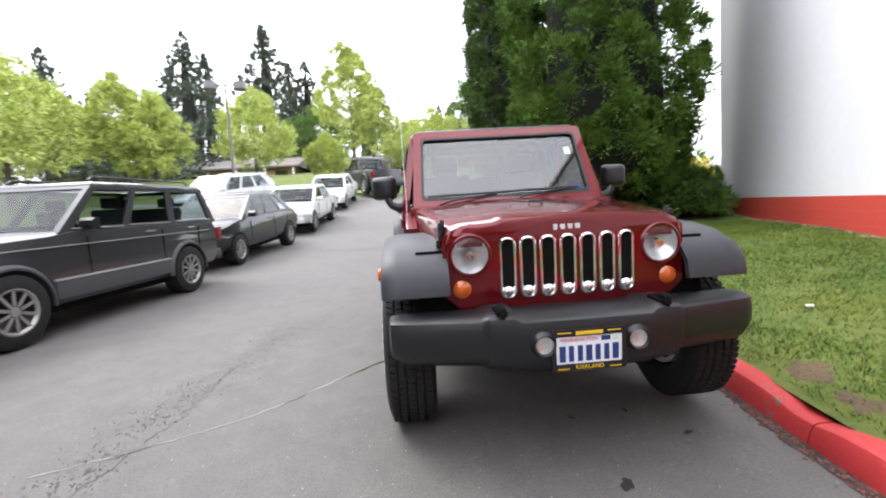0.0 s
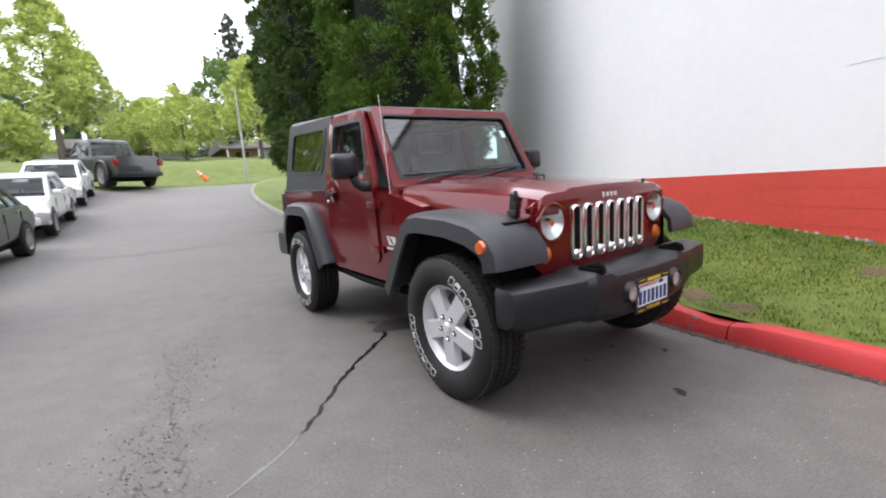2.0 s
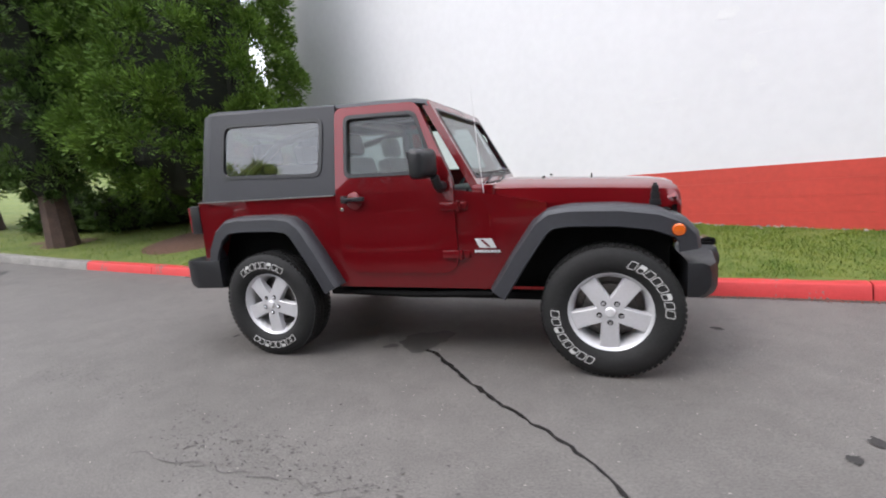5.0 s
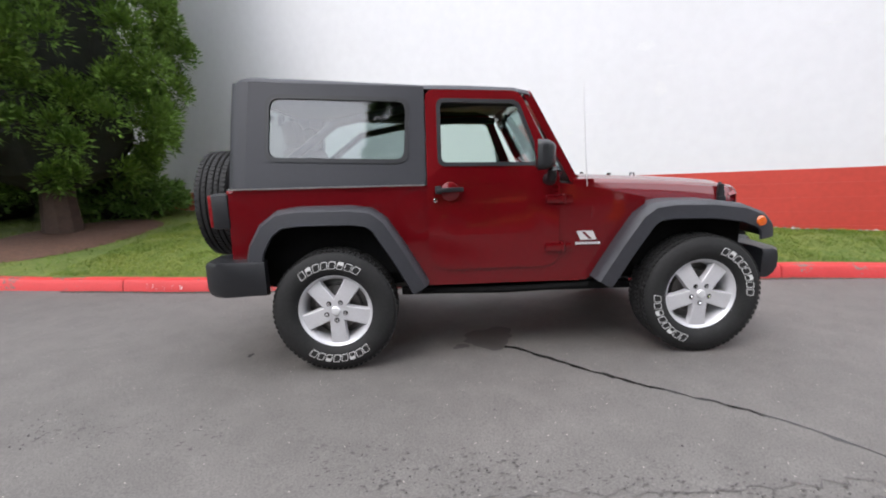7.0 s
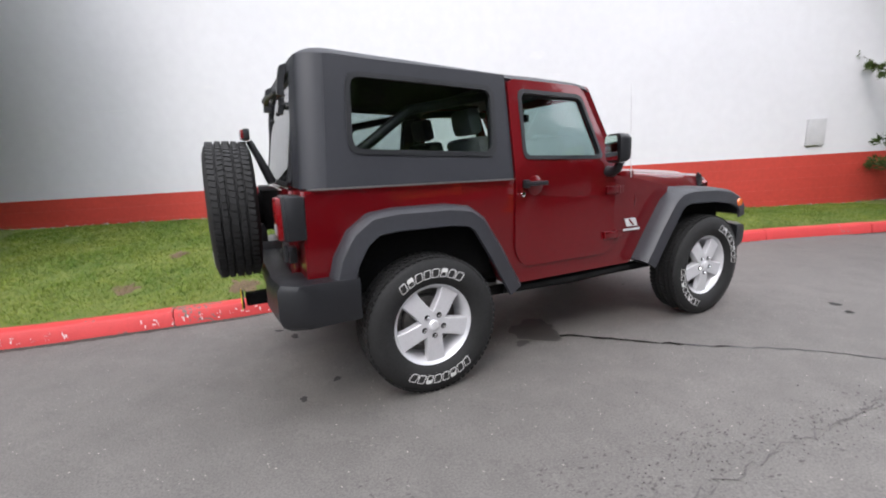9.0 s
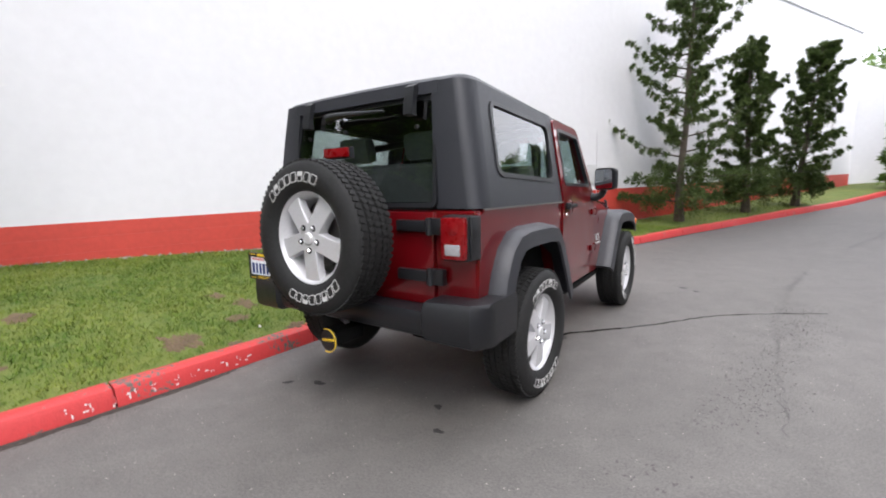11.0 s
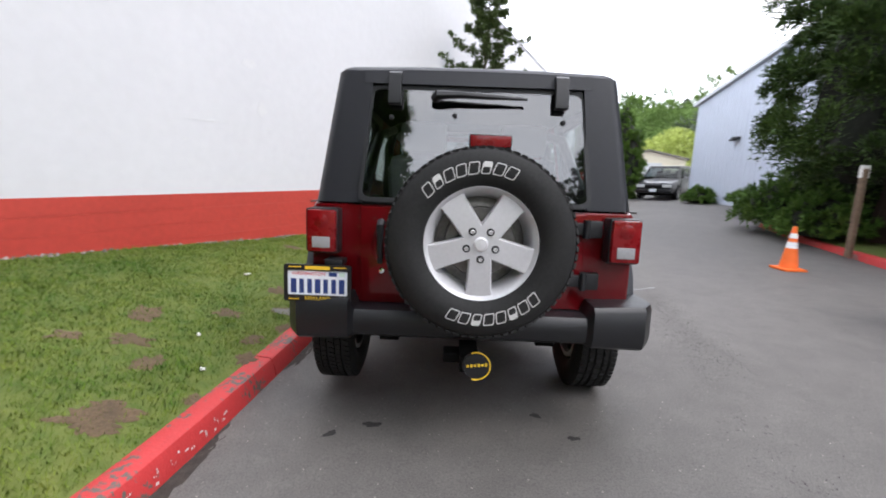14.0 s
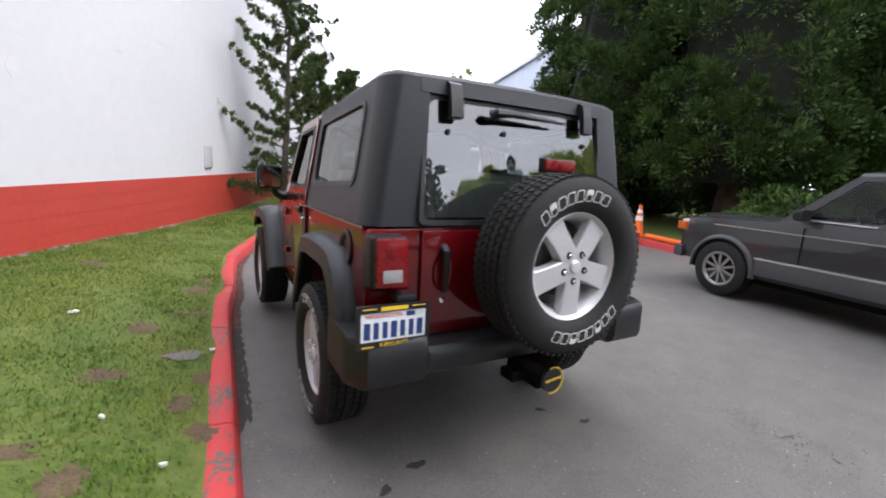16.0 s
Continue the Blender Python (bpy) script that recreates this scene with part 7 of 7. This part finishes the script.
        loft(bm, [[(s * (w * 0.97 + u * 0.16), ya + 0.22 + y, za + 0.06 + v * k) for u, v in rounded(0, -0.06, 1, 0.06, 0.03, 2)] for y, k in ((0.0, 0.5), (0.04, 1.0), (0.10, 1.0))])
        part("wing_mirror", bm, M_PLAST if trim else paint, ob, smooth=True)
        zl = lerp(0.06, [p[0] for p in prof], [p[1] for p in prof])
        part("headlamp", boxm((s * w * 0.66, 0.035, zl - 0.10), (w * 0.42, 0.09, 0.13)), M_HEADLAMP, ob, bevel=0.02)
        zt = lerp(L - 0.06, [p[0] for p in prof], [p[1] for p in prof])
        part("tail_lamp", boxm((s * w * 0.885, L - 0.05, zt - 0.16), (w * 0.20, 0.15, 0.22)), M_REDLENS, ob, bevel=0.015)
        for fy in (0.44, 0.74):
            part("door_handle", boxm((s * (w + 0.004), ya + (yd - ya) * fy, za - 0.09), (0.024, 0.15, 0.022)), M_BRIGHT if trim else paint, ob, bevel=0.005)
        for fy in (0.10, 0.52, 0.80):
            part("door_gap", boxm((s * (w * 0.995), ya + (yd - ya) * fy, (za + 0.30) / 2 + 0.02), (0.012, 0.010, za - 0.50)), M_DARK, ob)
    zf = lerp(0.06, [p[0] for p in prof], [p[1] for p in prof])
    part("front_grille", boxm((0, 0.02, zf - 0.13), (w * 0.85, 0.06, 0.14)), M_DARK, ob, bevel=0.01)
    part("front_bumper", boxm((0, 0.0, 0.46), (W * 0.92, 0.14, 0.17)), clad or paint, ob, bevel=0.04)
    part("rear_bumper", boxm((0, L, 0.48), (W * 0.92, 0.14, 0.17)), clad or paint, ob, bevel=0.04)
    part("number_plate", boxm((0, -0.075, 0.50), (0.31, 0.012, 0.15)), M_PLATE, ob)
    part("underside", boxm((0, L / 2, 0.30), (W * 0.84, L * 0.86, 0.16)), M_DARK, ob)
    return ob


def stand(x, y, yaw, pitch_to=None):
    """A pose on the ground; pitch follows the slope along the car."""
    f = Vector((math.sin(radians(yaw)), -math.cos(radians(yaw)), 0))
    z0 = land(x, y)
    dz = (land(x - f.x * 2.6, y - f.y * 2.6) - z0) / 2.6
    side = Vector((-f.y, f.x, 0))
    ds = (land(x + side.x * 0.7, y + side.y * 0.7) - land(x - side.x * 0.7, y - side.y * 0.7)) / 1.4
    return Matrix.Translation((x, y, z0)) @ Matrix.Rotation(radians(yaw), 4, "Z") @ Matrix.Rotation(math.atan(dz), 4, "X") @ Matrix.Rotation(-math.atan(ds) * 0.6, 4, "Y")


WAGON = [(0.0, 0.84), (0.05, 0.95), (0.30, 0.985), (1.20, 1.03), (1.45, 1.06), (2.8, 1.06), (4.05, 1.05), (4.16, 0.98), (4.22, 0.7)]
# nose 0.70 ahead of the front axle
suv_old = car("boxy_suv", "charcoal boxy four-door SUV with grey cladding, parked opposite", M_CHARCOAL, stand(-5.345, 1.17, -7.5), 4.22, 1.70, WAGON, [(1.30, 1.06), (1.92, 1.60), (3.98, 1.61), (4.16, 1.04)], [(0.05, 0.30), (0.34, 0.60), (0.65, 0.95)], (0.71, 3.29), 0.345, trim=M_BRIGHT, clad=M_GREYCLAD)
for s in (-1, 1):
    part("side_cladding", boxm((s * 0.852, 2.0, 0.46), (0.035, 1.72, 0.20)), M_GREYCLAD, suv_old, bevel=0.01)
    part("side_moulding", boxm((s * 0.862, 2.0, 0.56), (0.03, 1.74, 0.022)), M_BRIGHT, suv_old)
    part("belt_line", boxm((s * 0.848, 2.2, 0.90), (0.012, 3.3, 0.012)), M_BRIGHT, suv_old)
    bm = bmesh.new()
    tube(bm, [(s * 0.52, 2.05, 1.62), (s * 0.52, 2.12, 1.665), (s * 0.52, 3.85, 1.665), (s * 0.52, 3.92, 1.62)], 0.012, 6)
    part("roof_rail", bm, M_PLAST, suv_old, smooth=True)
    part("corner_lamp", boxm((s * 0.80, 0.06, 0.83), (0.06, 0.12, 0.11)), M_AMBER, suv_old, bevel=0.01)
part("hood_bulge", boxm((0, 0.72, 0.985), (0.9, 1.2, 0.05)), M_CHARCOAL, suv_old, bevel=0.02)
HATCH = [(0.0, 0.62), (0.08, 0.72), (0.5, 0.82), (1.05, 0.92), (2.4, 0.95), (3.7, 0.97), (4.05, 0.95), (4.15, 0.7)]
car("black_hatchback", "glossy black five-door hatchback parked nose to the bumper ahead", M_BLACKPAINT, stand(-5.20, 6.05, -7), 4.15, 1.72, HATCH, [(1.15, 0.93), (1.85, 1.43), (3.2, 1.45), (4.0, 0.98)], [(0.10, 0.42), (0.46, 0.72), (0.76, 0.90)], (0.85, 3.5), 0.31)
SEDAN = [(0.0, 0.60), (0.08, 0.72), (0.6, 0.82), (1.25, 0.92), (2.5, 0.95), (3.7, 0.97), (4.5, 0.97), (4.68, 0.92), (4.75, 0.65)]
car("white_sedan", "white four-door sedan parked on the slope", M_WHITECAR, stand(-4.72, 11.15, -3), 4.75, 1.78, SEDAN, [(1.25, 0.93), (2.05, 1.42), (3.3, 1.43), (4.05, 0.98)], [(0.12, 0.45), (0.49, 0.84)], (0.92, 3.66), 0.32, group="white sedans")
car("white_sedan", "white four-door sedan parked on the slope", M_WHITECAR, stand(-4.47, 17.0, -2.5), 4.75, 1.78, SEDAN, [(1.25, 0.93), (2.05, 1.45), (3.3, 1.46), (4.05, 0.98)], [(0.12, 0.45), (0.49, 0.84)], (0.92, 3.66), 0.32, group="white sedans")
VAN = [(0.0, 0.70), (0.08, 0.85), (0.6, 0.98), (1.1, 1.05), (2.6, 1.08), (4.4, 1.06), (4.7, 0.98), (4.8, 0.7)]
car("silver_crossover", "silver crossover with roof rails in the next row", M_SILVERCAR, stand(-9.6, 15.5, -20), 4.8, 1.86, VAN, [(1.05, 1.06), (1.9, 1.68), (4.1, 1.68), (4.72, 1.05)], [(0.10, 0.36), (0.40, 0.64), (0.68, 0.93)], (0.95, 3.75), 0.34)
car("silver_crossover", "silver crossover with roof rails in the next row", M_SILVERCAR, stand(-13.0, 24.0, -40), 4.8, 1.86, VAN, [(1.05, 1.06), (1.9, 1.62), (4.1, 1.62), (4.72, 1.05)], [(0.10, 0.36), (0.40, 0.64), (0.68, 0.93)], (0.95, 3.75), 0.34)
TRUCK = [(0.0, 0.85), (0.08, 1.02), (0.6, 1.08), (1.5, 1.15), (2.6, 1.17), (3.5, 1.17), (3.56, 1.14), (5.4, 1.14), (5.48, 0.8)]
car("pickup_truck", "dark lifted pickup truck standing across the drive's end", mat("dark_grey_truck_paint", (0.016, 0.017, 0.020), 0.4, coat=0.8, var=0.05), stand(-4.25, 27.2, -154) @ Matrix.Translation((0, 0, 0.10)) @ Matrix.Diagonal((1.08, 1.04, 1.22, 1)), 5.48, 1.90, TRUCK, [(1.45, 1.15), (2.05, 1.78), (3.2, 1.78), (3.5, 1.18)], [(0.10, 0.50), (0.55, 0.93)], (1.0, 4.4), 0.44, clad=M_PLAST, box_bed=True)
car("dark_suv", "dark modern SUV with chrome grille parked facing the drive", M_BLACKPAINT, stand(-10.0, -17.0, 140), 4.7, 1.88, VAN, [(1.05, 1.08), (1.75, 1.70), (4.1, 1.70), (4.6, 1.07)], [(0.10, 0.36), (0.40, 0.64), (0.68, 0.93)], (0.95, 3.8), 0.37)

# ---- cones, post, sign, hydrant, street lamp ----
M_CONE = mat("orange_cone_plastic", (0.85, 0.15, 0.02), 0.5, var=0.08, scale=8)
M_CONEW = mat("white_cone_band", (0.80, 0.80, 0.80), 0.4, var=0.05, scale=10)


def cone(x, y, z, label):
    ob = empty("traffic_cone", label, "traffic cone", "traffic cones", m=Matrix.Translation((x, y, z)))
    part("base", boxm((0, 0, 0.02), (0.36, 0.36, 0.04)), M_CONE, ob, bevel=0.012)
    bm = bmesh.new()
    lathe(bm, [(0.135, 0.04), (0.13, 0.06), (0.03, 0.70), (0.018, 0.71), (0.012, 0.70)], 24, "z")
    part("cone_body", bm, M_CONE, ob, smooth=True)
    for z0, z1 in ((0.36, 0.46), (0.52, 0.60)):
        r0, r1 = lerp(z0, [0.06, 0.70], [0.13, 0.03]) + 0.002, lerp(z1, [0.06, 0.70], [0.13, 0.03]) + 0.002
        bm = bmesh.new()
        lathe(bm, [(r0, z0), (r1, z1)], 24, "z")
        part("reflective_band", bm, M_CONEW, ob, "white reflective band", smooth=True)
    return ob


cone(-5.41, -1.79, land(-5.41, -1.79), "orange traffic cone with white bands on the drive")
cone(-7.25, -1.62, land(-7.25, -1.62) + 0.14, "orange traffic cone with white bands on the kerb")
far_cone = cone(1.25, 25.3, bank_z(1.25, 25.3) + 0.05, "weathered orange cone leaning over on the far bank")
far_cone.matrix_world = Matrix.Translation((1.25, 25.3, bank_z(1.25, 25.3) + 0.10)) @ Matrix.Rotation(radians(-38), 4, "Y")
bm = bmesh.new()
tube(bm, [(3.4, 25.6, bank_z(3.4, 25.6) - 0.1), (3.4, 25.6, 5.0), (3.4, 25.6, 7.6)], [0.07, 0.06, 0.045], 10)
tagged(part("utility_pole", bm, mat("pale_grey_pole", (0.30, 0.29, 0.27), 0.7, var=0.2, scale=6), smooth=True), "slim pale grey pole at the foot of the bank", "pole")
bm = bmesh.new()
tube(bm, [(-7.15, -1.3, land(-7.15, -1.3) + 0.20), (-6.95, -0.6, land(-6.95, -0.6) + 0.20), (-6.8, 0.0, land(-6.8, 0.0) + 0.20)], 0.05, 8)
tagged(part("fallen_delineator", bm, M_CONE, smooth=True), "orange delineator tube lying along the kerb", "delineator")
M_WOODPOST = mat("weathered_post", (0.16, 0.11, 0.075), 0.9, var=0.3, scale=14, bump=0.4, bump_scale=60)
bm = bmesh.new()
box(bm, (-7.2, -2.75, land(-7.2, -2.75) + 0.85), (0.09, 0.09, 1.6))
post = tagged(part("wooden_post", bm, M_WOODPOST, bevel=0.008), "weathered wooden post with pale cap in the bed", "post")
part("post_cap", boxm((-7.2, -2.75, land(-7.2, -2.75) + 1.60), (0.15, 0.05, 0.22)), M_LITTER, post)
sg = empty("small_sign", "small red notice on a post at the corner", "sign", m=Matrix.Translation((-5.95, -15.2, land(-5.95, -15.2))))
part("sign_post", boxm((0, 0, 0.7), (0.10, 0.10, 1.4)), mat("rust_red_post", (0.30, 0.09, 0.05), 0.8, var=0.2), sg)
part("sign_face", boxm((0.0, 0.06, 1.25), (0.34, 0.02, 0.42)), mat("red_sign_face", (0.55, 0.08, 0.06), 0.5, var=0.1), sg)
part("sign_bar", boxm((0.0, 0.075, 1.3), (0.22, 0.004, 0.08)), M_LITTER, sg)
bm = bmesh.new()
lathe(bm, [(0.0, 0.72), (0.08, 0.70), (0.12, 0.60), (0.11, 0.55), (0.11, 0.12), (0.15, 0.10), (0.15, 0.0)], 18, "z", Matrix.Translation((-8.2, -17.2, land(-8.2, -17.2))))
tube(bm, [(-8.4, -17.2, land(-8.2, -17.2) + 0.45), (-8.0, -17.2, land(-8.2, -17.2) + 0.45)], 0.05, 10)
tagged(part("fire_hydrant", bm, mat("yellow_hydrant_paint", (0.70, 0.48, 0.03), 0.5, var=0.1), smooth=True), "short yellow fire hydrant at the corner", "hydrant")
lx, ly = far(E0, (-0.352, 0.936), 27)
lamp = empty("street_lamp", "tall grey lot lamp with two drum heads", "lamp post", m=Matrix.Translation((lx, ly, land(lx, ly))) @ Matrix.Diagonal((0.85, 0.85, 0.80, 1)))
M_POLE = mat("grey_pole_metal", (0.12, 0.115, 0.11), 0.5, metal=0.3, var=0.1)
bm = bmesh.new()
tube(bm, [(0, 0, 0), (0, 0, 4.0), (0, 0, 8.0)], [0.10, 0.08, 0.06], 12)
part("pole", bm, M_POLE, lamp, smooth=True)
for s in (-1, 1):
    bm = bmesh.new()
    tube(bm, [(0, 0, 7.9), (s * 0.55, s * 0.1, 7.95)], 0.04, 8)
    arm = part("lamp_arm", bm, M_POLE, lamp, smooth=True)
    bm = bmesh.new()
    lathe(bm, [(0.0, 8.12), (0.36, 8.10), (0.40, 8.0), (0.40, 7.62), (0.36, 7.58), (0.0, 7.60)], 24, "z", Matrix.Translation((s * 0.85, s * 0.15, 0)))
    part("lamp_head", bm, M_POLE, arm, "brown-grey drum head", smooth=True)

# ---- neighbouring buildings ----
M_BLUEWALL = mat("pale_blue_siding", (0.50, 0.55, 0.64), 0.6, var=0.04, scale=2, bump=0.1)
M_CREAM = mat("cream_siding", (0.62, 0.57, 0.44), 0.7, var=0.05, scale=2)
M_ROOF = mat("grey_brown_shingle_roof", (0.17, 0.15, 0.145), 0.9, var=0.2, scale=5, bump=0.5, bump_scale=12)
M_TAN = mat("tan_wall", (0.34, 0.23, 0.13), 0.8, var=0.12, scale=2)
M_DOORW = mat("pale_garage_door", (0.50, 0.52, 0.53), 0.6, var=0.06, scale=3)
hall = empty("metal_hall", "pale blue ribbed metal hall with a sloping roof", "building")
bm = bmesh.new()
zb = land(-11.4, -14)
prism(bm, [(-16.6, zb - 0.2), (-8.4, zb - 0.2), (-8.4, 6.9), (-16.6, 5.0)], "x", -11.5, -22.0)
part("wall", bm, M_BLUEWALL, hall)
bm = bmesh.new()
prism(bm, [(-16.8, 4.98), (-8.2, 6.97), (-8.2, 7.12), (-16.8, 5.13)], "x", -11.35, -22.2)
part("roof", bm, mat("pale_metal_roof", (0.52, 0.55, 0.58), 0.5, var=0.05), hall)
bm = bmesh.new()
for i in range(27):
    y = -16.5 + 0.3 * i
    zt = 5.0 + (y + 16.6) * 1.9 / 8.2
    box(bm, (-11.495, y, (zb + zt) / 2), (0.012, 0.05, zt - zb - 0.05))
o = part("wall_ribs", bm, M_BLUEWALL, hall)
o["kind"] = "stuff"
bm = bmesh.new()
box(bm, (-11.40, -13.3, 3.25), (0.16, 0.36, 0.12))
box(bm, (-11.30, -13.3, 3.18), (0.14, 0.30, 0.08))
part("wall_light", bm, M_PLAST, hall)
gar = empty("garage_building", "low cream garage with a roller door", "building", m=Matrix.Translation((-15.0, -29.5, land(-15, -29.5))) @ Matrix.Rotation(radians(-24), 4, "Z"))
bm = bmesh.new()
prism(bm, [(-2.6, -0.3), (2.6, -0.3), (2.6, 2.3), (0, 2.9), (-2.6, 2.3)], "y", 0.0, -8.0)
part("wall", bm, M_CREAM, gar)
part("roller_door", boxm((0.3, 0.03, 1.0), (2.6, 0.05, 2.0)), M_DOORW, gar)
for s in (-1, 1):
    bm = bmesh.new()
    prism(bm, [(0.0, 2.92), (s * 2.8, 2.27), (s * 2.8, 2.37), (0.0, 3.02)], "y", 0.25, -8.2)
    part("roof", bm, M_ROOF, gar)
end = empty("white_annex", "white gabled annex beyond the long wall", "building")
bm = bmesh.new()
prism(bm, [(-7.5, -0.3), (-1.0, -0.3), (-1.0, 7.0), (-3.6, 7.0), (-7.5, 5.1)], "y", -22.7, -33.0)
part("wall", bm, M_WHITE_WALL, end)
part("eave_trim", boxm((-7.56, -27.8, 5.08), (0.10, 10.4, 0.16)), M_TRIM_DARK, end)
part("corner_pipe", boxm((-7.54, -22.78, 2.5), (0.08, 0.08, 5.0)), M_TRIM_DARK, end)


def long_house(x0, x1, y, label):
    """A low building with a deep brown roof, openings along its front."""
    z = land((x0 + x1) / 2, y) + 0.6
    ob = empty("low_building", label, "building", "low buildings beyond the bank", m=Matrix.Translation((0, y, z)))
    bm = bmesh.new()
    box(bm, ((x0 + x1) / 2, 4.0, 1.0), (x1 - x0, 8.0, 2.4))
    part("wall", bm, M_TAN, ob)
    bm = bmesh.new()
    prism(bm, [(-1.1, 1.75), (-1.1, 1.95), (4.0, 3.5), (9.1, 1.95), (9.1, 1.75)], "x", x0 - 0.8, x1 + 0.8)
    part("roof", bm, M_ROOF, ob)
    n = int((x1 - x0) / 3.2)
    for i in range(n):
        xc = x0 + (i + 0.5) * (x1 - x0) / n
        if i % 3 == 1:
            d = part("garage_door", boxm((xc, -0.03, 0.85), (2.4, 0.08, 1.7)), M_DOORW, ob)
        else:
            w = part("window", boxm((xc, -0.03, 1.0), (1.5, 0.08, 0.9)), M_TINT, ob)
            part("window_frame", boxm((xc, -0.08, 0.52), (1.6, 0.06, 0.07)), M_LITTER, w)
    for i in range(n + 1):
        part("porch_post", boxm((x0 + i * (x1 - x0) / n, -0.9, 0.8), (0.14, 0.14, 2.0)), M_LITTER, ob)
    return ob


long_house(-36, -15, 56, "low tan building under a long brown shingle roof")
long_house(-13.5, 4, 60, "low tan building under a long brown shingle roof")
long_house(8, 26, 58, "low tan building under a long brown shingle roof")
fence = empty("board_fence", "short tan board fence behind the trees", "fence", m=Matrix.Translation((6.6, 15.2, 0.75)))
for i in range(9):
    part("board", boxm((0.16 * i, 0.02 * i, 0.55), (0.15, 0.025, 1.1)), M_TAN, fence)
